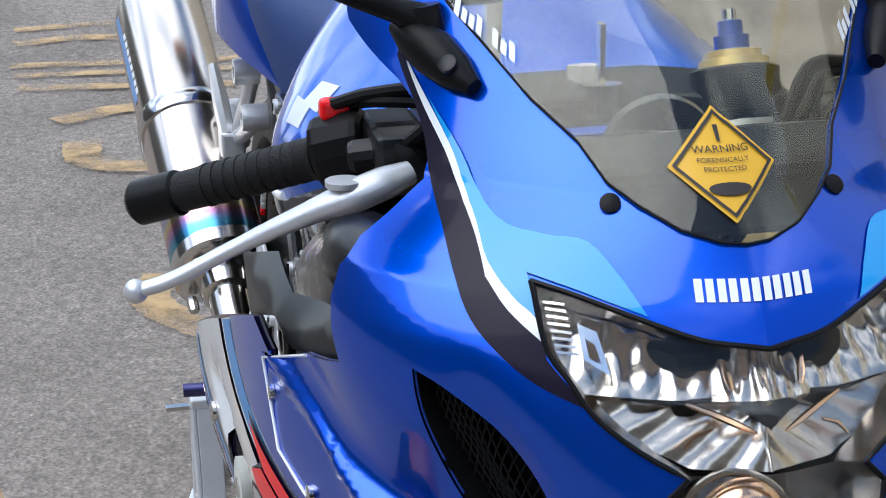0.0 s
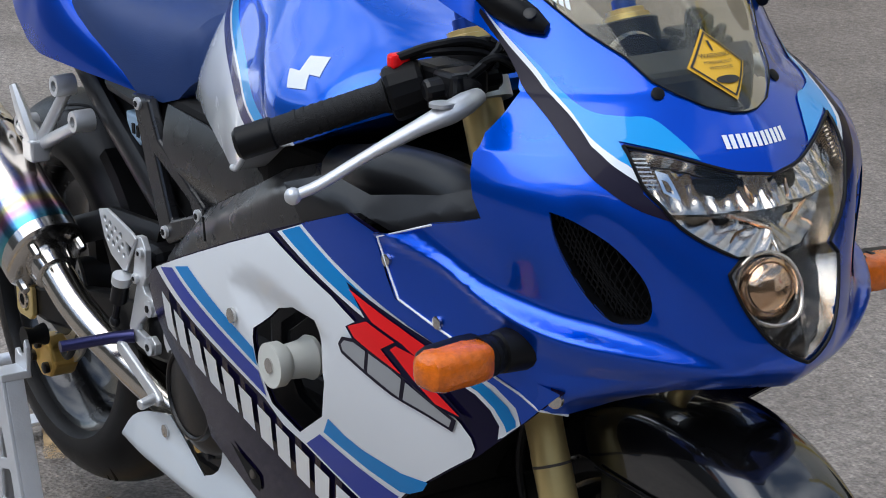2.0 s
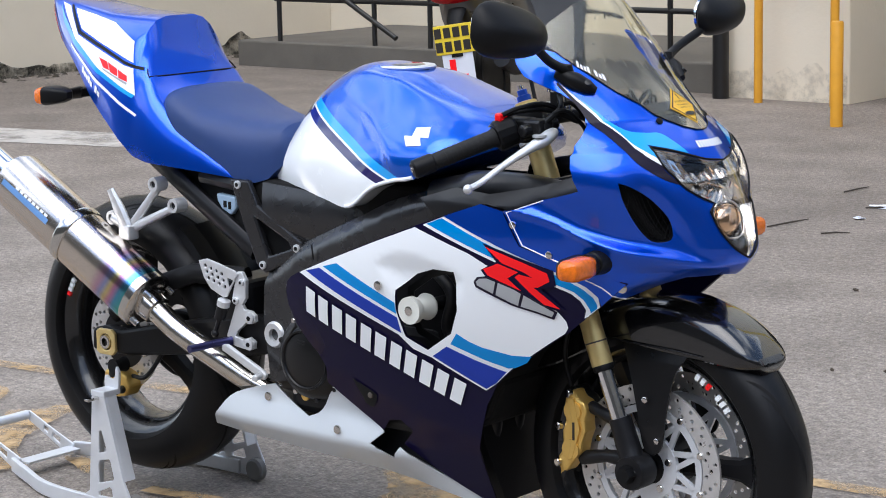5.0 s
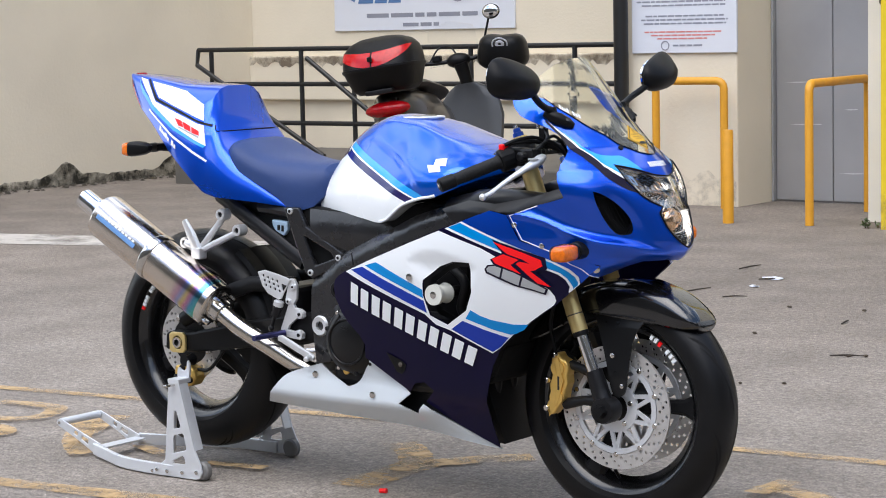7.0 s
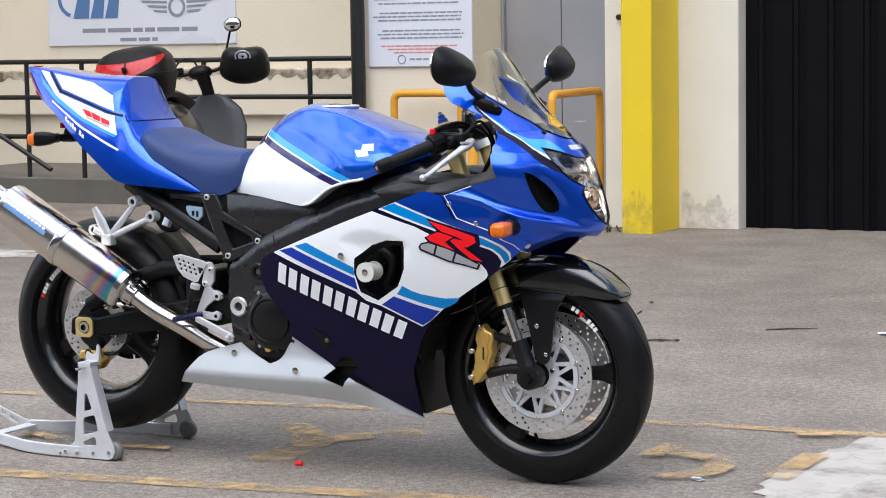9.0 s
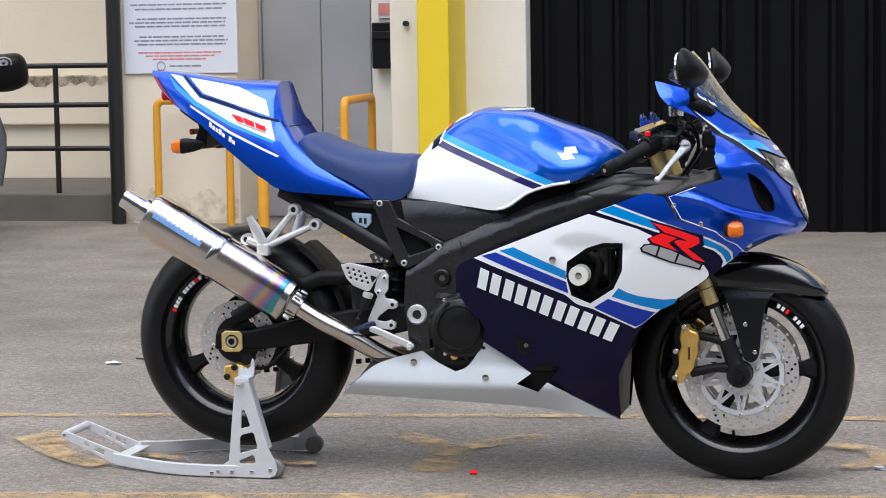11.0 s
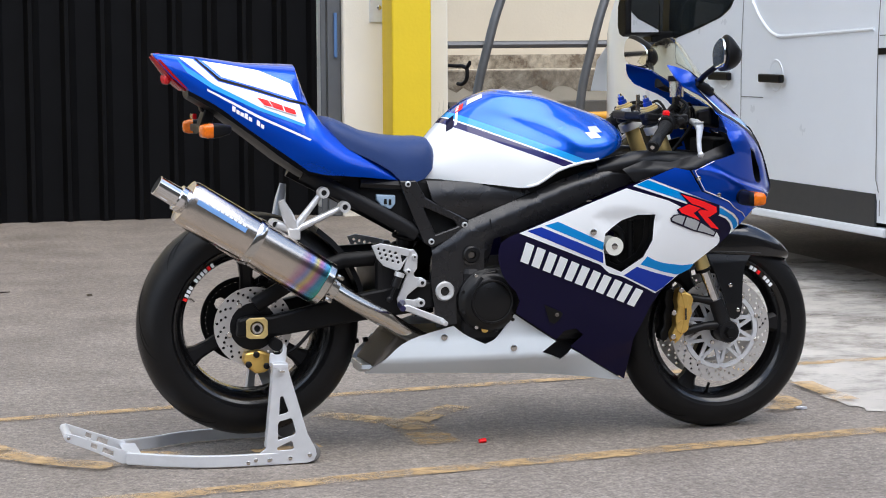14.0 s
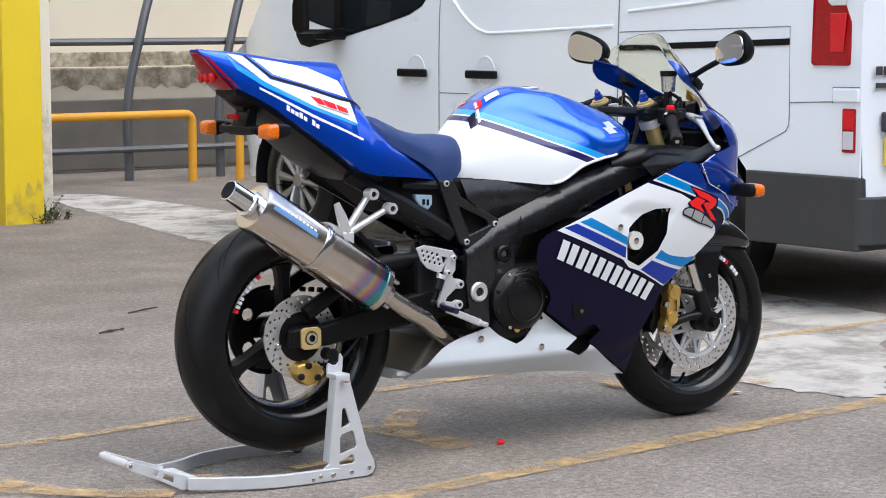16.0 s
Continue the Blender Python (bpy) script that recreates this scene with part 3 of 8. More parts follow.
# black railing on the platform
rail = thing("railing", "black painted steel railing on the platform", "railing")
for z in (1.07, 0.80, 0.50):
    part("bar", tube([(-7.6 if z < 1 else -7.7, 8.05, z), (-3.6, 8.05, z)], 0.019, 10), RAILBLACK, rail)
for x in (-7.56, -6.62, -6.1, -5.0, -4.1, -3.62):
    part("post", tube([(x, 8.05, 0.19), (x, 8.05, 1.07)], 0.019, 10), RAILBLACK, rail)
part("brace", tube([(-7.7, 8.05, 1.07), (-7.7, 8.03, 0.95), (-6.4, 8.03, 0.25)], 0.019, 10), RAILBLACK, rail)
part("brace", tube([(-6.55, 8.03, 1.0), (-5.5, 8.03, 0.3)], 0.019, 10), RAILBLACK, rail)
part("end_post", tube([(-3.56, 7.8, 0), (-3.56, 7.8, 3.4)], 0.05, 14), RAILBLACK, rail)


# signs
def board(name, x0, x1, y, z0, z1, label, bars, marks=()):
    root = thing(name, label, "sign")
    part("board", box(x0, x1, y - 0.02, y, z0, z1), SIGNWHITE, root, smooth=False, bevel=0.003)
    rb = random.Random(len(bars))
    for bx0, bx1, bz, bh, m in bars:
        x = bx0
        while x < bx1 - bh:
            w = min(bx1 - x, bh * rb.uniform(2.5, 7.0))
            part("writing", box(x, x + w, y - 0.0215, y - 0.0195, bz - bh / 2, bz + bh / 2), m, root, smooth=False)
            x += w + bh * 0.7
    return root


bars = [(-7.37 + 0.015 * i, -6.2 - 0.01 * i, 1.315, 0.035, SIGNINK) for i in range(1)] + [(-6.98, -6.60, 1.235, 0.03, SIGNINK)]
sg = board("wall_sign_board", -7.73, -5.83, 9.8, 1.19, 2.1, "pale blue-white business sign board on the wall", bars)
for x0, x1 in ((-7.46, -7.30), (-7.28, -7.15), (-7.13, -7.0)):
    part("emblem", plate([(x0, 1.42), (x1, 1.42), (x1 + 0.02, 1.60), (x0 + 0.05, 1.60)], 9.776, 9.779), SIGNBLUE, sg, "blue emblem block", smooth=False)
part("emblem_arc", plate([(-7.42 + 0.20 * math.cos(t), 1.58 + 0.16 * math.sin(t)) for t in np.linspace(2.0, 4.3, 14)] + [(-7.42 + 0.165 * math.cos(t), 1.58 + 0.13 * math.sin(t)) for t in np.linspace(4.3, 2.0, 14)], 9.776, 9.779), SIGNBLUE, sg, "blue arc", smooth=False)
part("emblem", merge(plate(circle(-6.4, 1.5, 0.085, 24), 9.776, 9.779, [circle(-6.4, 1.5, 0.06, 24)]), *[plate([(-6.4 + s * 0.1, 1.55 - 0.04 * k), (-6.4 + s * (0.36 - 0.06 * k), 1.56 - 0.04 * k), (-6.4 + s * (0.34 - 0.06 * k), 1.54 - 0.04 * k), (-6.4 + s * 0.1, 1.53 - 0.04 * k)], 9.776, 9.779) for s in (-1, 1) for k in range(3)]), SIGNINK, sg, "dark winged emblem", smooth=False)
rr = random.Random(3)
nb = []
for i, z in enumerate([1.47, 1.44, 1.375, 1.35, 1.325, 1.255, 1.23, 1.205]):
    w = 0.33 if i % 3 else 0.36
    nb.append((-3.11 - w + rr.uniform(0, 0.04), -3.11 + w - rr.uniform(0, 0.05), z, 0.011, SIGNINK))
nb += [(-3.11 - 0.3 + 0.05 * k, -3.11 + 0.3 - 0.06 * k, 1.15 - 0.022 * k, 0.01, SIGNRED) for k in range(3)]
nb += [(-3.19, -2.96, 1.06, 0.012, SIGNINK)]
nt = board("notice_board", -3.51, -2.71, 7.88, 1.01, 1.75, "white notice board with small print on the pier", nb)
part("emblem", plate(circle(-3.25, 1.06, 0.032, 20), 7.856, 7.859, [circle(-3.25, 1.06, 0.026, 20)]), SIGNINK, nt, smooth=False)
lb = thing("letter_box", "dark grey steel letter box with a red-edged notice over it", "letter box")
part("body", box(-1.89, -1.65, 8.25, 8.368, 1.02, 1.33), PLASTIC, lb, smooth=False, bevel=0.01)
part("flap", box(-1.87, -1.67, 8.235, 8.25, 1.22, 1.27), FRAME, lb, smooth=False, bevel=0.004)
part("notice", box(-1.87, -1.67, 8.35, 8.368, 1.36, 1.6), SIGNWHITE, lb, smooth=False)
part("notice_band", box(-1.865, -1.675, 8.345, 8.35, 1.38, 1.46), SIGNRED, lb, smooth=False)
sp = thing("switch_plate", "brushed steel switch plate on the white wall", "switch")
part("plate", box(1.99, 2.105, 7.285, 7.30, 1.22, 1.42), BRUSHED, sp, smooth=False, bevel=0.003)
part("button", knob((2.05, 7.285, 1.31), (0, -1, 0), 0.014, 0.008), STEEL, sp)
hk = thing("wall_hook", "small dark hook on the white pier", "hook")
part("hook_body", knob((-1.40, 7.30, 1.31), (0, -1, 0), 0.018, 0.04), RAILBLACK, hk)

# ---- the motorcycle ----
bike = thing("motorcycle", "blue and white faired sport motorcycle raised on a paddock stand", "motorcycle", Matrix.Translation((0, 0.005, 0)) @ pose(0, 0, 0, -0.29, 0, 0.785))
FW, RW = (1.398, 0.298), (0.0, 0.368)

SX, SZ = (0.45, 0.75, 1.0, 1.2, 1.35, 1.5), (0.15, 0.30, 0.43, 0.59, 0.72, 0.85)
SY = ((0.110, 0.130, 0.110, 0.070, 0.05, 0.03), (0.155, 0.172, 0.175, 0.16, 0.12, 0.08), (0.18, 0.215, 0.220, 0.20, 0.17, 0.13), (0.20, 0.262, 0.262, 0.25, 0.212, 0.16), (0.19, 0.260, 0.275, 0.269, 0.232, 0.165), (0.17, 0.235, 0.255, 0.25, 0.215, 0.14))
_cols = [[(z, SY[j][i]) for j, z in enumerate(SZ)] for i in range(len(SX))]


VENT = [(1.016, 0.648), (1.06, 0.662), (1.112, 0.662), (1.108, 0.588), (1.084, 0.54), (1.021, 0.5), (0.973, 0.521), (0.961, 0.573), (0.965, 0.612)]


def edge_gap(x, z, poly):
    """Distance from a point to the outline of a polygon."""
    best = 9.0
    for (x0, z0), (x1, z1) in zip(poly, poly[1:] + poly[:1]):
        dx, dz = x1 - x0, z1 - z0
        t = max(0.0, min(1.0, ((x - x0) * dx + (z - z0) * dz) / (dx * dx + dz * dz)))
        best = min(best, math.hypot(x - x0 - t * dx, z - z0 - t * dz))
    return best


def inside(x, y, poly):
    hit = False
    for (x0, y0), (x1, y1) in zip(poly, poly[1:] + poly[:1]):
        if (y0 > y) != (y1 > y) and x < x0 + (y - y0) / (y1 - y0) * (x1 - x0):
            hit = not hit
    return hit


RECESS = [(0.965, 0.60), (0.922, 0.650), (0.930, 0.665), (0.950, 0.679), (0.984, 0.687), (1.020, 0.687), (1.060, 0.680), (1.109, 0.666), (1.14, 0.65), (1.10, 0.58)]


def side_y(x, z):
    """Half width of the side fairing, with a flat facet pressed in above the vent."""
    y = soft(x, [(SX[i], soft(z, _cols[i])) for i in range(len(SX))])
    if inside(x, z, RECESS):
        y -= 0.30 * min(0.036, edge_gap(x, z, RECESS))
    return y


def on_side(off=0.0, s=-1):
    return lambda x, z: (x, s * (side_y(x, z) + off), z)


XB = 1.17
XF = [(0.60, 1.46), (0.638, 1.49), (0.66, 1.538), (0.68, 1.562), (0.70, 1.571), (0.72, 1.571), (0.796, 1.547), (0.877, 1.506), (0.941, 1.449), (0.986, 1.402), (1.026, 1.365), (1.08, 1.325), (1.127, 1.292), (1.16, 1.262)]
WB = [(0.60, 0.190), (0.66, 0.226), (0.70, 0.246), (0.74, 0.257), (0.80, 0.266), (0.85, 0.261), (0.90, 0.24), (0.95, 0.222), (1.0, 0.212), (1.05, 0.195), (1.08, 0.17), (1.13, 0.125), (1.16, 0.10)]
NN = [(0.60, 3.0), (0.70, 3.2), (0.78, 3.55), (0.86, 4.0), (0.89, 3.9), (0.91, 3.2), (0.94, 2.1), (1.0, 2.0), (1.16, 2.0)]
MM = [(0.60, 1.3), (0.86, 1.3), (0.90, 1.36), (0.93, 1.5), (1.16, 1.6)]
RIDGE = [(0.0, 0.668), (0.08, 0.671), (0.32, 0.692), (0.48, 0.710), (0.60, 0.723), (0.72, 0.745), (0.80, 0.770), (0.95, 0.80)]


# the cheek: a crisp ridge with a hollow above it, by height over the ridge
CHEEK = [(-0.06, 0.0), (-0.03, 0.003), (-0.010, 0.0065), (-0.002, 0.0070), (0.003, 0.004), (0.008, -0.0045), (0.013, -0.0115), (0.019, -0.0150), (0.028, -0.0158), (0.06, -0.0125), (0.09, -0.0075), (0.12, -0.003), (0.15, 0.0)]


def on_nose(off=0.0):
    """The nose and screen: hundredths of a degree round the nose (0.9 is the side, negative the left), and height."""
    def at(u, z):
        a = radians(max(-90, min(90, u * 100)))
        xf, wb, n, m = soft(z, XF), soft(z, WB), lerp(z, NN), lerp(z, MM)
        c, s = max(0.0, math.cos(a)), math.sin(a)
        d = z - soft(abs(u), RIDGE)
        k = soft(d, CHEEK) * max(0.0, min(1.0, (abs(u) - 0.20) / 0.32)) if -0.06 < d < 0.15 else 0.0
        k -= 0.010 * math.exp(-((abs(u) - 0.445) / 0.055) ** 2 - ((z - 0.785 - (abs(u) - 0.445) * 0.5) / 0.030) ** 2)
        k += 0.024 * max(0.0, min(1.0, (0.680 - z) / 0.045)) * max(0.0, min(1.0, (abs(u) - 0.36) / 0.16))
        x, y = XB + (xf - XB + k) * c ** (2 / n), (wb + k) * abs(s) ** (2 / m)
        # the rear edge lies flush over the side fairing
        if z < 0.82:
            w = max(0.0, min(1.0, (abs(u) - lerp(z, [(0.64, 0.42), (0.70, 0.56), (0.78, 0.66)])) / 0.16)) * max(0.0, min(1.0, (0.82 - z) / 0.045))
            w = w * w * (3 - 2 * w)
            y += (side_y(x, z) + 0.0045 + 0.006 * max(0.0, 1 - abs(d) / 0.011) - y) * w
        return Vector((x, -math.copysign(y, s), z))
    def surf(u, z):
        p = at(u, z)
        if not off:
            return p
        d1, d2 = at(u + 0.012, z) - at(u - 0.012, z), at(u, z + 0.004) - at(u, z - 0.004)
        nrm = d1.cross(d2).normalized()
        if nrm.dot(p - Vector((1.2, 0, 0.85))) < 0:
            nrm = -nrm
        return p + nrm * off
    return surf


def by_width(poly, n=4):
    """A nose outline given as (distance to the right of the middle, height)."""
    out = []
    for (y0, z0), (y1, z1) in zip(poly, poly[1:] + poly[:1]):
        for k in range(n):
            y, z = y0 + (y1 - y0) * k / n, z0 + (z1 - z0) * k / n
            out.append((math.copysign(math.degrees(math.asin(min(1, (abs(y) / soft(z, WB)) ** (lerp(z, MM) / 2)))) / 100, y), z))
    return out


def nose_u(x, z):
    xf, n = soft(z, XF), lerp(z, NN)
    return math.degrees(math.acos(max(0, min(1, ((x - XB) / (xf - XB)) ** (n / 2) if x > XB else 0)))) / 100


IN = (1.2, 0, 0.85)


def eased(poly, n=4):
    """An outline with its gentle bends rounded and its sharp corners kept."""
    pts = [Vector((*p, 0)) for p in poly]
    m = len(pts)
    def bend(i):
        a, b = pts[i] - pts[i - 1], pts[(i + 1) % m] - pts[i]
        return a.angle(b, 0.0)
    sharp = [i for i in range(m) if bend(i) > radians(52)]
    if not sharp:
        return [(p.x, p.y) for p in smooth_path(pts + pts[:1], n)[:-1]]
    out = []
    for i, j in zip(sharp, sharp[1:] + [sharp[0] + m]):
        run = [pts[k % m] for k in range(i, j + 1)]
        out += [(p.x, p.y) for p in (smooth_path(run, n) if len(run) > 2 else run)[:-1]]
    return out


def flip(poly):
    return [(-u, z) for u, z in reversed(poly)]


# side fairings
SIDE = [(0.684, 0.607), (0.718, 0.623), (0.806, 0.658), (0.931, 0.706), (1.025, 0.741), (1.10, 0.768), (1.172, 0.792), (1.219, 0.782), (1.255, 0.722), (1.44, 0.662), (1.391, 0.617), (1.366, 0.597), (1.328, 0.566), (1.289, 0.54), (1.242, 0.508), (1.203, 0.482), (1.16, 0.446), (1.128, 0.40), (1.085, 0.30), (1.08, 0.173), (0.985, 0.228), (0.896, 0.284), (0.93, 0.317), (0.905, 0.338), (0.872, 0.332), (0.85, 0.307), (0.724, 0.39), (0.732, 0.425), (0.719, 0.452), (0.694, 0.477), (0.674, 0.507), (0.661, 0.546), (0.661, 0.574), (0.668, 0.594)]
WHITE_BIG = [(0.715, 0.62), (0.806, 0.656), (0.931, 0.704), (1.024, 0.738), (1.15, 0.700), (1.189, 0.681), (1.25, 0.645), (1.302, 0.615), (1.317, 0.601), (1.327, 0.587), (1.329, 0.575), (1.322, 0.564), (1.289, 0.542), (1.242, 0.510), (1.203, 0.484), (1.16, 0.448), (1.135, 0.432), (1.025, 0.486), (0.985, 0.498), (0.957, 0.523)]
DECALS = [
    ("white_panel", WHITE_BIG, WHITE, 0.0007, [VENT]),
    ("stripe", [(0.786, 0.640), (0.824, 0.650), (0.961, 0.587), (0.961, 0.565)], STRIPE, 0.0014, []),
    ("stripe", [(0.736, 0.626), (0.776, 0.636), (0.961, 0.558), (0.965, 0.527)], ROYAL, 0.0014, []),
    ("stripe", [(1.097, 0.542), (1.122, 0.529), (1.15, 0.520), (1.21, 0.511), (1.249, 0.5125), (1.237, 0.499), (1.212, 0.487), (1.196, 0.484), (1.15, 0.495), (1.078, 0.519)], STRIPE, 0.0014, []),
    ("stripe", [(1.030, 0.489), (1.068, 0.513), (1.126, 0.493), (1.172, 0.480), (1.190, 0.476), (1.16, 0.449), (1.137, 0.436)], ROYAL, 0.0014, []),
    ("pinstripe", [(1.043, 0.744), (1.10, 0.766), (1.33, 0.675), (1.372, 0.653), (1.390, 0.635), (1.391, 0.618), (1.368, 0.599), (1.361, 0.595), (1.366, 0.611), (1.358, 0.627), (1.343, 0.640), (1.318, 0.650), (1.20, 0.691)], WHITE, 0.0007, []),
    ("stripe", [(1.053, 0.747), (1.088, 0.760), (1.33, 0.669), (1.364, 0.650), (1.381, 0.635), (1.387, 0.622), (1.386, 0.615), (1.374, 0.606), (1.373, 0.613), (1.364, 0.630), (1.348, 0.644), (1.320, 0.655), (1.20, 0.697)], STRIPE, 0.0014, []),
    ("blue_panel", [(1.092, 0.764), (1.172, 0.7918), (1.2188, 0.7818), (1.2548, 0.7219), (1.4395, 0.6618), (1.394, 0.6198), (1.390, 0.637), (1.370, 0.655), (1.33, 0.675)], BLUE, 0.0021, []),
    ("emblem_edge", [(1.182, 0.723), (1.224, 0.711), (1.317, 0.681), (1.319, 0.653), (1.29, 0.646), (1.331, 0.606), (1.292, 0.61), (1.255, 0.633), (1.186, 0.659), (1.175, 0.673), (1.209, 0.691)], NAVY, 0.0029, []),
    ("emblem_bar_edge", [(1.157, 0.649), (1.166, 0.659), (1.186, 0.662), (1.238, 0.646), (1.288, 0.619), (1.315, 0.604), (1.307, 0.589), (1.276, 0.599), (1.232, 0.610), (1.160, 0.639)], CHARCOAL, 0.0031, []),
    ("emblem_bar", [(1.163, 0.650), (1.170, 0.656), (1.186, 0.658), (1.204, 0.653), (1.196, 0.630), (1.164, 0.643)], GREY_DECAL, 0.0036, []),
    ("emblem_bar", [(1.209, 0.6515), (1.238, 0.642), (1.252, 0.6345), (1.243, 0.611), (1.232, 0.615), (1.201, 0.628)], GREY_DECAL, 0.0036, []),
    ("emblem_bar", [(1.257, 0.632), (1.286, 0.616), (1.309, 0.603), (1.304, 0.594), (1.276, 0.603), (1.248, 0.610)], GREY_DECAL, 0.0036, []),
    ("emblem", [(1.188, 0.717), (1.221, 0.707), (1.263, 0.693), (1.306, 0.676), (1.309, 0.661), (1.287, 0.649), (1.278, 0.648), (1.296, 0.633), (1.322, 0.61), (1.293, 0.617), (1.27, 0.638), (1.244, 0.665), (1.253, 0.671), (1.278, 0.666), (1.261, 0.676), (1.222, 0.689)], RED, 0.0042, []),
    ("emblem_wing", [(1.181, 0.675), (1.213, 0.688), (1.225, 0.684), (1.252, 0.675), (1.23, 0.662), (1.254, 0.64), (1.19, 0.664)], RED, 0.0042, []),
]
for s, nm in ((-1, "right"), (1, "left")):
    fair = part("side_fairing", panel(SIDE, on_side(-0.0015, s), (0.015, 0.015), [VENT], 0.004, None, True), NAVY, bike, "dark navy side fairing with striped livery")
    for name, poly, m, off, holes in DECALS:
        fine = (0.012, 0.012) if name == "white_panel" or poly[0][0] < 0.8 else (0.03, 0.03)
        part(name, panel(poly, on_side(off, s), fine, holes, 0.0, None, True), m, fair)
    # maker's name as plain skewed bars
    base, end, up0, up1 = Vector((0.721, 0.541)), Vector((1.072, 0.395)), Vector((0.013, 0.054)), Vector((0.024, 0.046))
    for quads in word_bars():
        place = lambda u, v: base.lerp(end, u) + up0.lerp(up1, u) * v
        part("lettering_block", merge(*[panel([tuple(place(u, v)) for u, v in q], on_side(0.0029, s), (0.03, 0.03)) for q in quads]), WHITE, fair)
    for x, z in ((0.928, 0.618),):
        y = s * (side_y(x, z) + (0.008 if x > 1.2 else 0.002))
        part("fairing_bolt", knob((x, y, z), (0, s, 0), 0.009, 0.004), STEEL, fair)
    slot = part("fairing_slot", panel([(0.803, 0.412), (0.826, 0.402), (0.852, 0.391), (0.861, 0.383), (0.852, 0.366), (0.839, 0.354), (0.824, 0.360)], on_side(0.0010, s), (0.02, 0.02)), DARK, fair, "dark cooling slot")
    part("slot_bolt", knob((0.843, s * (side_y(0.843, 0.381) + 0.001), 0.381), (0, s, 0), 0.006, 0.003, 10), SUMP, slot)
    # crash bobbin
    bob = part("crash_bobbin", lathe([(0.0, 0.0), (0.024, 0.0), (0.026, -0.006), (0.022, -0.015), (0.02, -0.036), (0.026, -0.044), (0.026, -0.057), (0.0, -0.057)] if s < 0 else [(0.0, 0.0), (0.024, 0.0), (0.026, 0.006), (0.022, 0.015), (0.02, 0.036), (0.026, 0.044), (0.026, 0.057), (0.0, 0.057)], 0.994, 0.575, 28, s * 0.205), NYLON, bike, "white nylon crash bobbin")
    part("bolt_head", knob((0.994, s * 0.261, 0.575), (0, s, 0), 0.009, 0.003), STEEL, bob)
    part("bobbin_mount", tube([(0.994, s * 0.10, 0.575), (0.994, s * 0.206, 0.575)], 0.014), PLASTIC, bob)
    # vent lip
    cx, cz = 1.035, 0.58
    part("vent_lip", panel([(cx + (x - cx) * 1.0, cz + (z - cz) * 1.0) for x, z in VENT], lambda x, z: (x, s * (side_y(x, z) - 0.035), z), (0.03, 0.03), [[(cx + (x - cx) * 0.80, cz + (z - cz) * 0.80) for x, z in VENT]], 0.003), PLASTIC, fair)

# white bellypan
BELLY = [(0.309, 0.225), (0.36, 0.27), (0.423, 0.319), (0.55, 0.357), (0.586, 0.33), (0.642, 0.302), (0.679, 0.321), (0.724, 0.385), (0.85, 0.302), (0.809, 0.272), (0.866, 0.247), (0.894, 0.279), (0.985, 0.224), (1.081, 0.168), (0.874, 0.197), (0.549, 0.218)]


def on_belly(off=0.0, s=-1):
    k = lambda x: max(0.0, min(1.0, (x - 0.88) / 0.14))
    return lambda x, z: (x, s * (off + k(x) * (side_y(x, z) - 0.006) + (1 - k(x)) * belly_y(x, z)), z)


def belly_y(x, z):
    return (lerp(x, [(0.3, 0.05), (0.42, 0.02), (0.6, 0.0), (0.8, 0.0), (1.08, -0.05)]) * -0.6 + soft(max(0.165, z), [(0.16, 0.070), (0.20, 0.108), (0.24, 0.150), (0.262, 0.171), (0.275, 0.173), (0.30, 0.171), (0.33, 0.168), (0.39, 0.185)]))


for s in (-1, 1):
    bp = part("bellypan", panel(eased(BELLY), on_belly(0, s), (0.02, 0.012), [], 0.004, None, True), BELLYWHITE, bike, "white lower fairing, colour darkened for its shaded tilt")
    for x, z in ((0.525, 0.326), (0.725, 0.288)):
        part("fairing_bolt", knob((x, on_belly(0.001, s)(x, z)[1], z), (0, s, 0), 0.009, 0.004), STEEL, bp)
part("bellypan_floor", loft([[(x, y, z + (0.0 if abs(y) > 0.05 else -0.012)) for y in np.linspace(-w, w, 9)] + [(x, y, z + 0.012) for y in np.linspace(w, -w, 9)] for x, w, z in ((0.31, 0.07, 0.232), (0.42, 0.095, 0.228), (0.6, 0.105, 0.220), (0.8, 0.10, 0.211), (0.95, 0.08, 0.200), (1.03, 0.05, 0.190))]), BELLYWHITE, bike)
part("bellypan_nose", loft([[(1.078, y * w / 0.2, z) for y in np.linspace(-0.2, 0.2, 9)] + [(1.05, y * w / 0.2, z) for y in np.linspace(0.2, -0.2, 9)] for z, w in ((0.178, 0.08), (0.22, 0.10), (0.30, 0.14), (0.40, 0.17))]), PLASTIC, bike)

# nose fairing
LAMP_R = [(0.0, 0.866), (0.09, 0.868), (0.17, 0.871), (0.25, 0.880), (0.34, 0.891), (0.408, 0.897), (0.40, 0.879), (0.388, 0.861), (0.361, 0.847), (0.33, 0.828), (0.275, 0.810), (0.212, 0.796), (0.245, 0.783), (0.240, 0.772), (0.218, 0.746), (0.168, 0.718), (0.09, 0.702), (0.0, 0.696)]
INTAKE = [(0.575, 0.841), (0.530, 0.833), (0.468, 0.812), (0.426, 0.788), (0.408, 0.769), (0.408, 0.748), (0.428, 0.736), (0.487, 0.736), (0.524, 0.757), (0.550, 0.786), (0.568, 0.815)]
SCREEN_R = [(0.0, 0.918), (0.08, 0.919), (0.152, 0.925), (0.21, 0.936), (0.255, 0.947), (0.29, 0.967), (0.356, 0.988), (0.435, 1.018), (0.499, 1.037), (0.58, 1.058)]
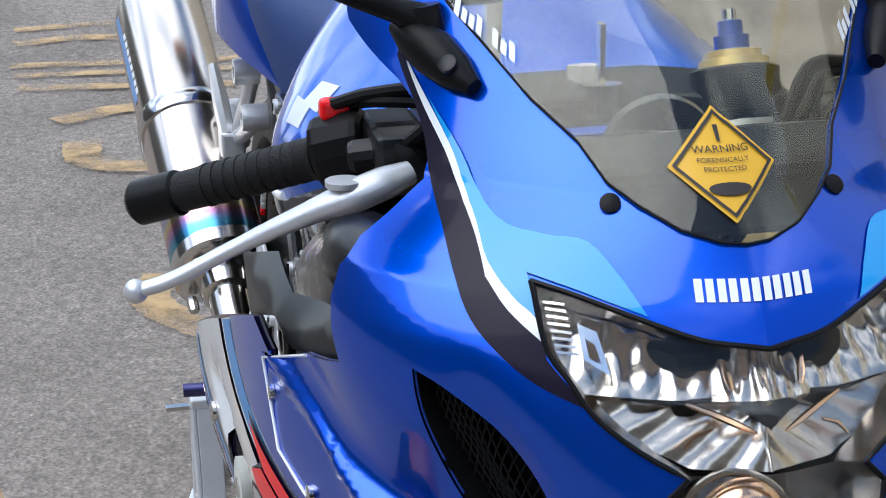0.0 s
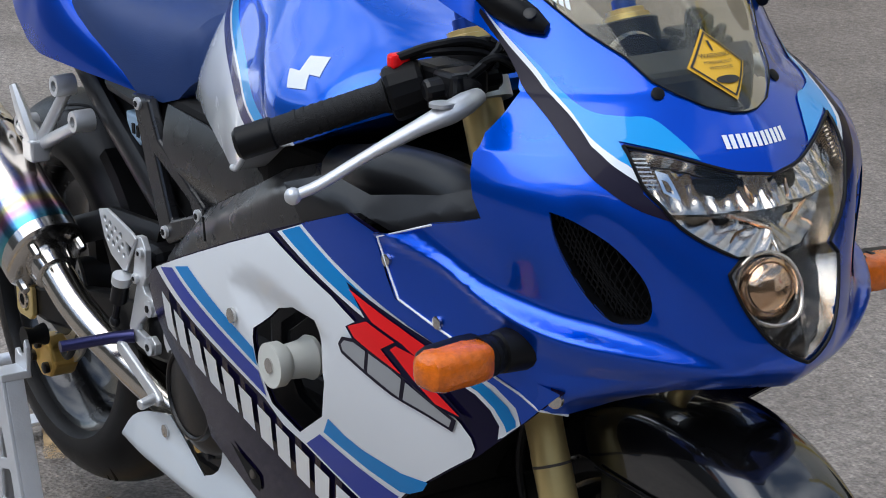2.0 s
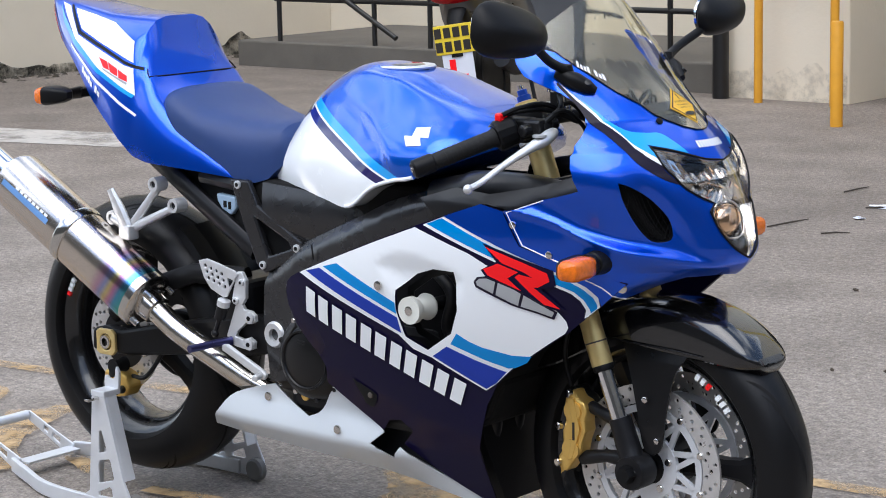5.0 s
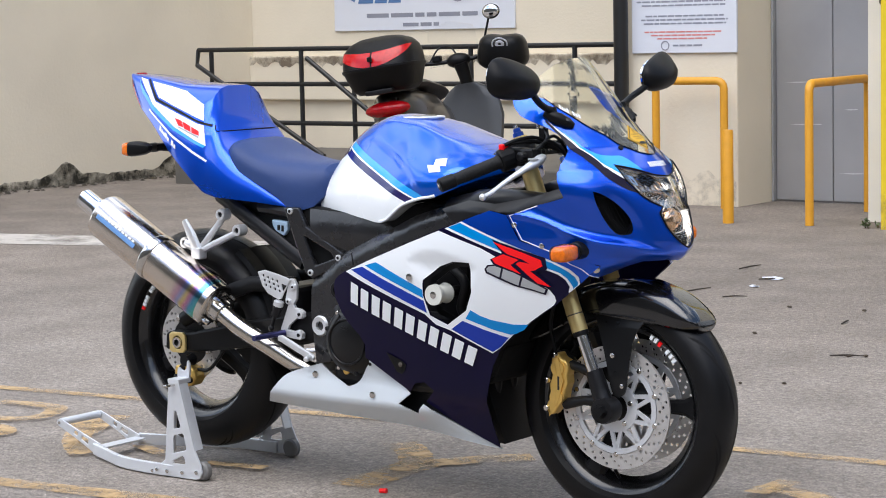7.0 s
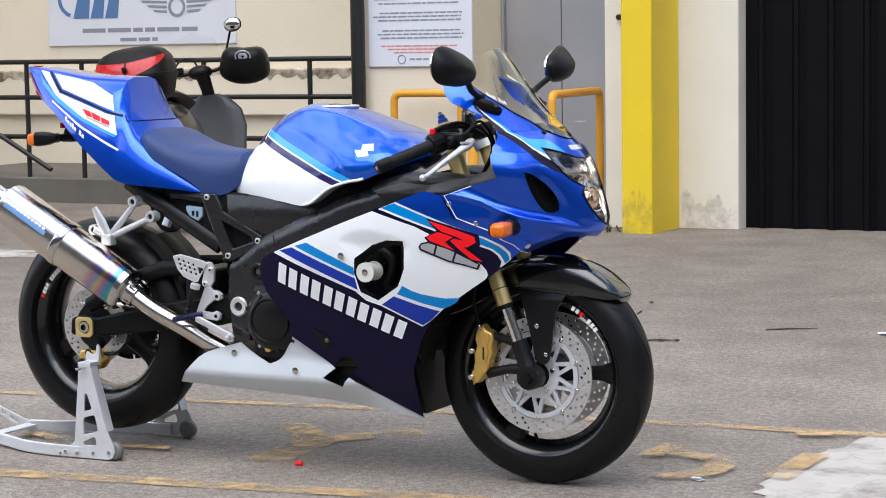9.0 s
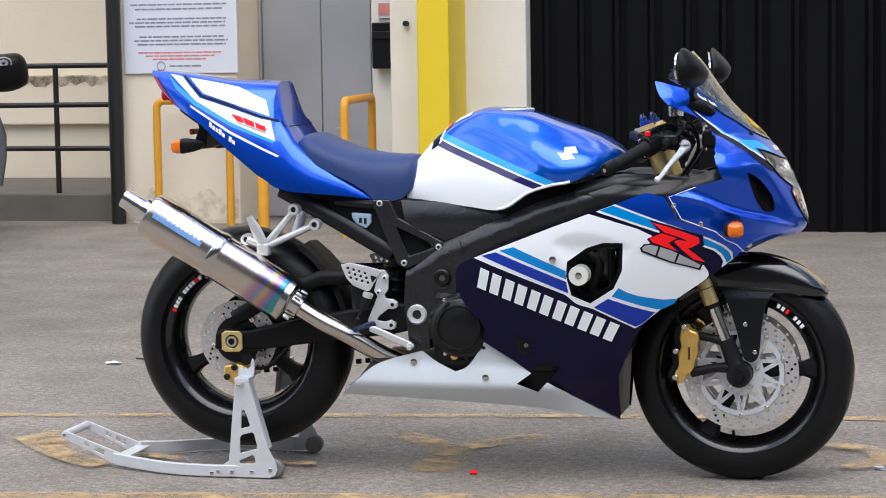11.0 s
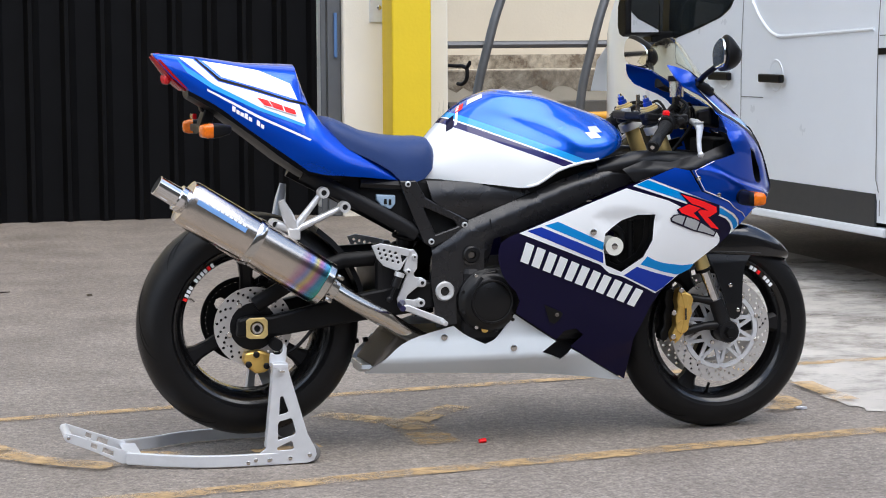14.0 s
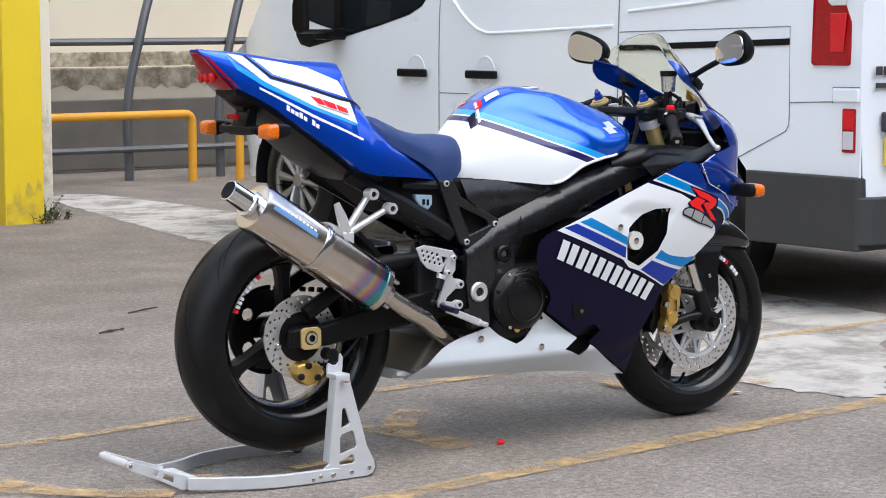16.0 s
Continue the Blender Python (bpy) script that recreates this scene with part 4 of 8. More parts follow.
INTAKE = [(p.x, p.y) for p in smooth_path([Vector((u, z, 0)) for u, z in INTAKE + INTAKE[:1]], 3)][:-1]
LAMP = eased(LAMP_R[:-1] + [(0.0, 0.696)] + [(-u, z) for u, z in LAMP_R[-2:0:-1]], 3)
rear = [(nose_u(x, z), z) for x, z in ((1.186, 1.078), (1.192, 1.06), (1.202, 1.04), (1.222, 1.018), (1.25, 1.005), (1.285, 0.990), (1.312, 0.974), (1.331, 0.955), (1.342, 0.937), (1.347, 0.92), (1.345, 0.903), (1.346, 0.885), (1.352, 0.865), (1.361, 0.845), (1.372, 0.826))] + [(nose_u(x, z), z) for x, z in ((1.30, 0.806), (1.222, 0.782), (1.258, 0.724), (1.30, 0.708), (1.345, 0.690))]
low = [(0.69, 0.668), (0.62, 0.655), (0.545, 0.640), (0.495, 0.632), (0.455, 0.640), (0.42, 0.658), (0.36, 0.668), (0.18, 0.667), (0.0, 0.662)]
half = SCREEN_R + [(rear[0][0] - 0.06, 1.075)] + rear + low
NOSE = half + [(-u, z) for u, z in half[-2:0:-1]]
nose = part("nose_fairing", panel(NOSE, on_nose(), (0.014, 0.0035), [LAMP, INTAKE, flip(INTAKE)], 0.004, IN, True), BLUE, bike, "glossy blue nose fairing")
NOSE_DECALS = [
    ("dark_stripe", [(0.592, 1.006), (0.542, 0.977), (0.499, 0.949), (0.478, 0.923), (0.474, 0.899), (0.443, 0.884), (0.392, 0.866), (0.392, 0.858), (0.335, 0.831), (0.402, 0.843), (0.453, 0.858), (0.495, 0.875), (0.522, 0.897), (0.531, 0.926), (0.553, 0.969), (0.602, 1.004)], CHARCOAL, 0.0008),
    ("white_stripe", [(0.589, 1.008), (0.537, 0.981), (0.493, 0.953), (0.471, 0.927), (0.466, 0.904), (0.436, 0.889), (0.404, 0.879), (0.394, 0.866), (0.443, 0.882), (0.474, 0.897), (0.478, 0.921), (0.499, 0.947), (0.542, 0.975)], WHITE, 0.0015),
    ("cyan_flash", [(0.537, 0.984), (0.482, 0.956), (0.437, 0.926), (0.37, 0.920), (0.307, 0.918), (0.275, 0.90), (0.248, 0.883), (0.34, 0.894), (0.412, 0.901), (0.404, 0.880), (0.436, 0.889), (0.466, 0.904), (0.471, 0.927), (0.493, 0.953)], CYAN, 0.0015),
]
for name, poly, m, off in NOSE_DECALS:
    poly = eased(poly)
    part(name, panel(poly, on_nose(off), (0.02, 0.008), [], 0.0, IN, True), m, nose)
    part(name, panel(flip(poly), on_nose(off), (0.02, 0.008), [], 0.0, IN, True), m, nose)
for quads in word_bars():
    part("lettering_block", merge(*[panel(by_width([(0.0385 - 0.0735 * u - 0.0012 * v, 0.8905 + 0.0115 * v) for u, v in q]), on_nose(0.001), (0.02, 0.01), [], 0.0, IN) for q in quads]), WHITE, nose)
for u, z in ((0.256, 0.937), (-0.25, 0.938)):
    p = on_nose(0.0)(u, z)
    part("screen_screw", knob(p, p - Vector((1.2, 0, 0.75)), 0.0066, 0.0035), PLASTIC, nose)


for s in (-1, 1):
    p = on_nose(0.0)(-s * 0.548, 0.654)
    part("fairing_bolt", knob(p, (0.35, s, 0), 0.009, 0.005), STEEL, nose)
    for u, z in ((0.868, 0.760), (0.793, 0.710)):
        part("fairing_bolt", knob(on_nose(-0.001)(-s * u, z), (0.05, s, 0), 0.0068, 0.004), STEEL, nose)
    # intake duct with mesh
    poly = INTAKE if s < 0 else flip(INTAKE)
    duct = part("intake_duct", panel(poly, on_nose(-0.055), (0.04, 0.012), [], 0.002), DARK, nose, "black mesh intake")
    wires = []
    for k in range(-14, 15):
        for sg in (-1, 1):
            seg = []
            for t in np.linspace(-0.06, 0.06, 49):
                u, z = 0.50 + k * 0.0115 + sg * t * 0.85, 0.792 + t
                if inside(u, z, INTAKE):
                    seg.append(on_nose(-0.020)(-s * u, z))
                elif len(seg) > 2:
                    break
                else:
                    seg = []
            if len(seg) > 2:
                wires.append(tube(seg, 0.00095, 5))
    if wires:
        part("mesh_wire", merge(*wires), PLASTIC, duct)
    # duct wall
    a, b = [on_nose(-0.002)(u, z) for u, z in poly], [on_nose(-0.056)(u, z) for u, z in poly]
    part("duct_wall", loft([a, b], caps=False), PLASTIC, nose)
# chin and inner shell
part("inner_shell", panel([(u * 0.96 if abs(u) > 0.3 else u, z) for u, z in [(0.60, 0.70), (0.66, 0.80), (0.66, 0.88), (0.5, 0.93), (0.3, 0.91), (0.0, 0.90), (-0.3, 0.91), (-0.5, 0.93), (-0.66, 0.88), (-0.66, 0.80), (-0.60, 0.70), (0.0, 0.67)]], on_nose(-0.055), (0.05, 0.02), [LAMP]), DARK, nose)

for s in (-1, 1):
    edge = [on_nose(0.0012)(-s * u * 0.994, z) for u, z in rear[-5:] + low[:4]]
    part("edge_line", tube(edge, 0.0013, 6), WHITE, nose, "thin white edge line")
    lip = [on_nose(-0.001)(-s * u, z) for u, z in rear[-4:]]
    part("panel_lip", loft([lip, [Vector((p.x, s * (side_y(p.x, p.z) + 0.001), p.z)) for p in lip]], closed=False, caps=False), BLUE, nose)

# headlight
lampu = part("headlight", panel(LAMP, on_nose(0.001), (0.03, 0.008), [], 0.002, IN), LENS, bike, "clear headlight with chrome reflectors")
lampu.visible_shadow = False
rim_r = [on_nose(0.002)(u, z) for u, z in LAMP]
part("lamp_seal", tube(rim_r + [rim_r[0]], 0.0019, 6), PLASTIC, lampu)
a, b = [on_nose(-0.001)(u, z) for u, z in LAMP], [on_nose(-0.03)(u * 0.97, z) for u, z in LAMP]
part("lamp_bezel", loft([a, b], caps=False), REFLECT, lampu)
def bowl(u, z):
    """Depth of the fluted reflector behind the lens."""
    a = abs(u)
    d = -0.026 + 0.012 * ((a - 0.20) / 0.2) ** 2 - 0.35 * (z - 0.862)
    if z < 0.838:
        d = -0.030 + 0.012 * ((a - 0.16) / 0.2) ** 2 - 0.15 * (z - 0.80)
    d += 0.0011 * math.sin(a * 150) * max(0.0, min(1.0, (z - 0.838) / 0.01)) + 0.0009 * math.sin(a * 70 + z * 260)
    return max(-0.05, min(-0.010, d))


mirror_half = lambda pts: pts + [(-u, z) for u, z in reversed(pts) if u]
UPPER = mirror_half([(0.0, 0.800), (0.212, 0.800)] + LAMP_R[11::-1][1:])
LOWER = mirror_half(LAMP_R[:10:-1] + [(0.0, 0.799)])
part("reflector_shell", panel(UPPER, lambda u, z: on_nose(bowl(u, z))(u, z), (0.005, 0.004), [], 0.0, IN), REFLECT, lampu, "fluted chrome reflector")
part("lower_shell", panel(LOWER, lambda u, z: on_nose(bowl(u, z) + 0.004)(u, z), (0.02, 0.008), [], 0.0, IN), SMOKE, lampu, "smoked lower reflector")
for s in (-1, 1):
    f = (lambda p: p) if s < 0 else flip
    for k in range(8):
        z = 0.889 - 0.0038 * k
        ue = lerp(z, [(0.861, 0.384), (0.879, 0.396), (0.897, 0.404)])
        part("lens_flute", panel(f([(ue - 0.034, z - 0.0006), (ue - 0.004, z), (ue - 0.004, z + 0.0014), (ue - 0.034, z + 0.0008)]), on_nose(-0.006), (0.03, 0.01), [], 0.0, IN), STEEL, lampu)
    part("brow_shade", panel(f([(0.004, 0.836), (0.06, 0.840), (0.10, 0.840), (0.125, 0.836), (0.09, 0.832), (0.05, 0.826), (0.004, 0.823)]), on_nose(-0.016), (0.03, 0.01), [], 0.0, IN), RIM, lampu)
    part("reflector_step", tube([on_nose(-0.019)(-s * u, z) for u, z in ((0.34, 0.842), (0.29, 0.840), (0.23, 0.838), (0.16, 0.841))], 0.0016, 6), SATIN, lampu)
    part("copper_edge", tube([on_nose(-0.014)(-s * u, z) for u, z in ((0.205, 0.838), (0.165, 0.833), (0.12, 0.827), (0.075, 0.822))], [0.0012, 0.0022, 0.0024, 0.001], 6), BULB, lampu)
    part("copper_edge", tube([on_nose(-0.014)(-s * u, z) for u, z in ((0.215, 0.812), (0.195, 0.820), (0.165, 0.824))], [0.001, 0.0016, 0.001], 6), BULB, lampu)
    part("copper_edge", tube([on_nose(-0.012)(-s * u, z) for u, z in ((0.135, 0.862), (0.128, 0.853), (0.122, 0.846))], [0.001, 0.0026, 0.0014], 6), BULB, lampu)
    part("reflector_insert", panel(f([(0.31, 0.852), (0.345, 0.860), (0.352, 0.880), (0.325, 0.876)]), on_nose(-0.010), (0.03, 0.01), [f([(0.322, 0.858), (0.338, 0.861), (0.342, 0.872), (0.329, 0.869)])], 0.0, IN), CHROME, lampu)
part("projector_ring", tube([on_nose(-0.006)(*by_width([(0.028 + 0.034 * math.cos(t), 0.767 + 0.034 * math.sin(t))], 1)[0]) for t in np.linspace(0, 2 * math.pi, 33)], 0.0022, 8), REFLECT, lampu)
pc = on_nose(-0.026)(0.125, 0.767)
part("projector_lens", ellipsoid(pc, (0.022, 0.031, 0.031), 24), BULB, lampu)
part("projector_glass", ellipsoid(pc + Vector((0.004, 0, 0)), (0.023, 0.032, 0.032), 24), LENS, lampu).visible_shadow = False

# windscreen
sc = SCREEN_R[:-1] + [(0.57, 1.058), (0.72, 1.082), (0.66, 1.110), (0.50, 1.138), (0.30, 1.151), (0.0, 1.155)]
scr = part("windscreen", panel(sc + [(-u, z) for u, z in sc[-2:0:-1]], on_nose(0.0015), (0.05, 0.012), [], 0.002, IN), SCREEN, bike, "yellowed clear windscreen")
scr.visible_shadow = False
edge = [on_nose(0.002)(u, z) for u, z in [(-u, z) for u, z in reversed(SCREEN_R[1:])] + SCREEN_R]
part("screen_seal", tube(edge, 0.0009, 6), PLASTIC, scr)
# warning sticker
ST = [(0.002, 0.987), (0.037, 0.956), (0.004, 0.928), (-0.031, 0.956)]
SM = (0.003, 0.9568)
grow = lambda k: [(SM[0] + (y - SM[0]) * k, SM[1] + (z - SM[1]) * k) for y, z in ST]
stk = part("warning_sticker", panel(by_width(ST), on_nose(0.003), (0.02, 0.01), [], 0.0006, IN), STICKER, scr, "yellow diamond warning sticker")
part("sticker_border", panel(by_width(grow(0.92)), on_nose(0.0042), (0.02, 0.01), [by_width(grow(0.84))], 0.0, IN), INK, stk)
part("sticker_writing", panel(by_width([(0.004, 0.968), (0.002, 0.968), (0.0015, 0.9765), (0.0045, 0.9765)]), on_nose(0.0042), (0.02, 0.01), [], 0.0, IN), INK, stk)
part("sticker_emblem", panel(by_width([(SM[0] + 0.013 * math.cos(t), 0.9445 + 0.0033 * math.sin(t)) for t in np.linspace(0, 6.283, 17)[:-1]], 1), on_nose(0.0042), (0.02, 0.01), [], 0.0, IN), INK, stk)


def nose_text(word, size, z, off, parent):
    """Ink lettering laid on the screen."""
    cu = bpy.data.curves.new("sticker_word", "FONT")
    cu.body, cu.size, cu.align_x, cu.align_y = word, size, "CENTER", "CENTER"
    tmp = new("sticker_word", cu)
    me = bpy.data.meshes.new_from_object(tmp.evaluated_get(bpy.context.evaluated_depsgraph_get()))
    bpy.data.objects.remove(tmp)
    for v in me.vertices:
        u, zz = by_width([(SM[0] - v.co.x, z + v.co.y * 0.72)], 1)[0]
        v.co = on_nose(off)(u, zz)
    me.materials.append(INK)
    ob = new("sticker_word", me)
    ob.parent = parent


nose_text("WARNING", 0.0072, 0.9640, 0.0044, stk)
nose_text("FORENSICALLY", 0.0047, 0.9585, 0.0044, stk)
nose_text("PROTECTED", 0.0047, 0.9540, 0.0044, stk)
for s in (1, -1):
    for k in range(8):
        if k == 4:
            continue
        u0, z0 = s * (0.487 - 0.0145 * k), 1.033 - 0.0034 * k
        tall = 0.003 if k in (0, 3, 5, 7) else 0.0
        part("screen_lettering_bar", panel([(u0, z0), (u0 - s * 0.010, z0 - 0.0030), (u0 - s * 0.0125, z0 + 0.0045 + tall), (u0 - s * 0.0025, z0 + 0.0075 + tall)], on_nose(0.0036), (0.02, 0.01), [], 0.0, IN), WHITE, scr)

# mirrors
for s in (-1, 1):
    base = on_nose(0.0)(-s * 0.53, 1.008)
    mm = Matrix.Translation((1.288, s * 0.330, 1.108)) @ pose(0, 0, 0, s * 10, 0, -10 if s < 0 else 8)
    bm = ellipsoid((0, 0, 0), (1, 1, 1), 32)
    for v in bm.verts:
        h_ = math.hypot(v.co.y, v.co.z) or 1.0
        cy_, cz_ = v.co.y / h_, v.co.z / h_
        k_ = 1 / (abs(cy_) ** 2.8 + abs(cz_) ** 2.8) ** (1 / 2.8)
        v.co = (0.046 * v.co.x, 0.084 * h_ * cy_ * k_, 0.048 * h_ * cz_ * k_)
    for v in bm.verts:
        if v.co.x < 0:
            v.co.x *= 0.22
        v.co.z *= 0.80 + 0.35 * (0.5 + s * v.co.y / 0.17)
        v.co.x *= 1.1 - 0.75 * max(0.0, v.co.z) / 0.06 if v.co.x > 0 else 1
    mir = part("mirror", bm, PLASTIC, bike, "black teardrop mirror")
    mir.matrix_local = mm
    gl = [(math.copysign(abs(math.cos(t)) ** 0.72, math.cos(t)) * 0.073, math.copysign(abs(math.sin(t)) ** 0.72, math.sin(t)) * 0.039) for t in np.linspace(0, 6.283, 33)[:-1]]
    part("mirror_face", loft([[(x + 0.001 - 0.02 * z, y, z * (0.80 + 0.35 * (0.5 + s * y / 0.18))) for y, z in gl] for x in (-0.0145, -0.0095)]), MIRROR, mir)
    st = smooth_path([base + Vector((-0.01, s * 0.004, 0.02)), base + Vector((-0.012, s * 0.05, 0.040)), (1.298, s * 0.262, 1.075), (1.298, s * 0.30, 1.092)], 5)
    part("mirror_stem", tube(st, [0.012, 0.0105] + [0.0085] * (len(st) - 2), 10), PLASTIC, mir).matrix_local = mm.inverted()
    q = [on_nose(0.006)(-s * u, z) for u, z in ((0.445, 0.990), (0.475, 0.997), (0.515, 1.007), (0.555, 1.014), (0.60, 1.020))]
    foot = part("mirror_foot", merge(tube(q, [0.006, 0.013, 0.016, 0.014, 0.006], 14), tube([base + Vector((-0.008, 0, 0.0)), base + Vector((-0.011, s * 0.004, 0.03))], [0.015, 0.012], 14)), PLASTIC, bike)
    part("foot_bolt", knob(on_nose(0.017)(-s * 0.475, 0.998), (0.5, s * 0.5, 0.7), 0.0065, 0.004), SATIN, foot)


# indicators
def indicator(x, y, z, s, front=True):
    ax = Vector((0.12 if front else -0.30, s, 0)).normalized()
    c = Vector((x, y, z))
    n = ax.cross(Vector((0, 0, 1)))
    back = c - ax * (0.030 if front else 0.022)
    st = back - ax * 0.07
    ind = part("indicator", tube([st, st + ax * 0.035, back - ax * 0.004, back + ax * 0.004], [0.016, 0.015, 0.021, 0.021], 16), PLASTIC, bike, "amber turn indicator on a black stalk")
    rows = []
    prof = ((-0.030, 0.016), (-0.025, 0.0192), (-0.01, 0.0200), (0.03, 0.0190), (0.040, 0.016), (0.045, 0.009)) if front else ((-0.022, 0.014), (-0.015, 0.0195), (0.01, 0.021), (0.026, 0.018), (0.036, 0.012), (0.040, 0.005))
    for t, r in prof:
        rows.append([c + ax * t + Vector((0, 0, 1)) * r * math.copysign(abs(math.sin(a)) ** 0.6, math.sin(a)) + n * r * 1.15 * math.copysign(abs(math.cos(a)) ** 0.6, math.cos(a)) for a in np.linspace(0, 2 * math.pi, 25)[:-1]])
    ln = part("amber_lens", loft(rows), AMBER, ind, "ribbed amber lens")
    fw_ = Vector((1, 0, 0))
    part("indicator_shell", loft([[c + ax * t - fw_ * 0.012 + Vector((0, 0, 1)) * r * 0.96 * math.copysign(abs(math.sin(a)) ** 0.6, math.sin(a)) + n * r * 0.82 * math.copysign(abs(math.cos(a)) ** 0.6, math.cos(a)) for a in np.linspace(0, 2 * math.pi, 25)[:-1]] for t, r in [(t_ - 0.006, r_ * 1.05) for t_, r_ in prof]]), PLASTIC, ind, "black rear shell")
    return ind


indicator(1.402, -0.285, 0.700, -1)
indicator(1.402, 0.258, 0.700, 1)
for s in (-1, 1):
    part("indicator_stalk", tube([(1.395, s * 0.18, 0.702), (1.397, s * 0.236, 0.701), (1.397, s * 0.239, 0.701), (1.398, s * 0.244, 0.701), (1.398, s * 0.246, 0.701), (1.399, s * 0.251, 0.7005), (1.399, s * 0.253, 0.7005), (1.400, s * 0.258, 0.700)], [0.026, 0.021, 0.018, 0.018, 0.0205, 0.0205, 0.017, 0.017], 18), PLASTIC, bike)
for s in (-1, 1):
    ax, c = Vector((-1, s * 0.10, -0.04)).normalized(), Vector((-0.122, s * 0.160, 0.914))
    sd, up = ax.cross(Vector((0, 0, 1))).normalized(), Vector((0, 0, 1))
    ring = lambda t, r, h: [c + ax * t + sd * r * math.copysign(abs(math.cos(a)) ** 0.45, math.cos(a)) + up * h * math.copysign(abs(math.sin(a)) ** 0.45, math.sin(a)) for a in np.linspace(0, 2 * math.pi, 29)[:-1]]
    ind = part("indicator", loft([ring(*q) for q in ((-0.056, 0.009, 0.007), (-0.05, 0.016, 0.012), (-0.025, 0.029, 0.0185), (-0.002, 0.034, 0.0212), (0.0, 0.0335, 0.0208))]), PLASTIC, bike, "amber turn indicator on a black stalk")
    part("amber_lens", loft([ring(*q) for q in ((0.0, 0.0325, 0.020), (0.014, 0.0315, 0.0195), (0.024, 0.027, 0.0165), (0.028, 0.019, 0.011), (0.029, 0.006, 0.004))]), AMBER, ind, "ribbed amber lens")
    part("stalk", tube([c - ax * 0.022 - Vector((0, s * 0.02, 0)), Vector((-0.118, s * 0.08, 0.914))], [0.011, 0.014], 12), PLASTIC, ind)
part("plate_bracket", merge(box(-0.14, -0.10, -0.09, 0.09, 0.904, 0.924), plate([(-0.14, 0.90), (-0.10, 0.90), (-0.09, 0.965), (-0.115, 0.97)], -0.035, 0.035), plate([(-0.125, 0.96), (-0.09, 0.95), (-0.075, 0.985), (-0.13, 0.985)], -0.02, 0.02)), PLASTIC, bike, smooth=False, bevel=0.004)
part("rear_reflector", box(-0.150, -0.138, -0.026, 0.026, 0.940, 0.956), REDLENS, bike, smooth=False, bevel=0.003)

# tank
TZ = [(0.505, 0.862), (0.56, 0.925), (0.608, 0.965), (0.653, 0.991), (0.714, 1.011), (0.79, 1.006), (0.841, 0.996), (0.909, 0.972), (1.014, 0.936), (1.06, 0.910), (1.087, 0.886)]
TB = [(0.49, 0.766), (0.6, 0.757), (0.68, 0.747), (0.78, 0.742), (0.852, 0.785), (0.918, 0.806), (0.96, 0.813), (1.03, 0.842), (1.087, 0.872)]
TW = [(0.5, 0.085), (0.56, 0.108), (0.6, 0.122), (0.7, 0.155), (0.8, 0.188), (0.9, 0.207), (0.95, 0.21), (1.02, 0.192), (1.06, 0.14), (1.087, 0.06)]


CREASE = [(0.60, 0.93), (0.622, 0.948), (0.679, 0.958), (0.762, 0.935), (0.868, 0.887), (0.903, 0.85), (0.922, 0.82), (0.96, 0.79)]


def tank_ring(x, grow=0.0):
    zt, zb, w = soft(x, TZ) + grow, soft(x, TB), soft(x, TW) + grow
    ring = []
    for k in range(81):
        a = math.pi * k / 80
        c, s = math.cos(a), math.sin(a)
        y = -math.copysign(abs(c) ** 0.62, c) * w
        z = zb + (zt - zb) * s ** 0.80
        # tumblehome: narrower top, waisted knee recess
        t = (z - zb) / (zt - zb)
        y *= 1 - 0.20 * t ** 1.5 + 0.06 * math.sin(math.pi * min(1, t * 1.3))
        # knee recess under a crease, and a flat shoulder above it
        if 0.60 < x < 0.96:
            d = soft(x, CREASE) - z
            k_ = math.sin(math.pi * (x - 0.60) / 0.36) ** 1.3
            g = max(0.0, min(1.0, (d + 0.004) / 0.030))
            y *= 1 - 0.07 * k_ * g * g * (3 - 2 * g) * max(0.0, 1 - max(0.0, d) / 0.12) ** 1.2
        if 0.62 < x < 1.0:
            z += 0.006 * math.sin(math.pi * (x - 0.62) / 0.38) * math.exp(-((abs(y) / w - 0.50) / 0.09) ** 2)
        ring.append((x, y, z))
    return ring


TANK = ramp_paint("tank_livery", 0.385, [(0, C_WHITE), (1.131, (0.018, 0.014, 0.10)), (1.150, C_WHITE), (1.1545, C_CYAN), (1.173, C_BLUE)])
tank = part("fuel_tank", loft([tank_ring(x) for x in (0.494, 0.50, 0.515, 0.535, 0.56, 0.585, *np.linspace(0.60, 0.99, 40), 1.0, 1.02, 1.04, 1.055, 1.068, 1.08, 1.087)]), TANK, bike, "blue over white fuel tank with navy and cyan stripes")
cap = part("filler_cap", lathe([(0.036, -0.004), (0.058, -0.004), (0.060, 0.0), (0.057, 0.003), (0.040, 0.003), (0.036, 0.001)], 0, 0, 36), ALLOY, tank, "alloy ring round a black filler cap")
cap.matrix_local = Matrix.Translation((0.775, 0, 1.0035)) @ pose(0, 0, 0, 90, 0, 0)
part("cap_lid", lathe([(0.0, -0.004), (0.038, -0.004), (0.038, 0.003), (0.034, 0.005), (0.0, 0.005)], 0, 0, 32), GLOSS, cap)


def on_top(off):
    """The crown of the tank, by distance along and across."""
    def f(x, y):
        ring = tank_ring(x)
        for a, b in zip(ring, ring[1:]):
            if a[1] <= y <= b[1]:
                t = (y - a[1]) / max(1e-6, b[1] - a[1])
                return (x, y, a[2] + (b[2] - a[2]) * t + off)
        return (x, y, ring[40][2] + off)
    return f


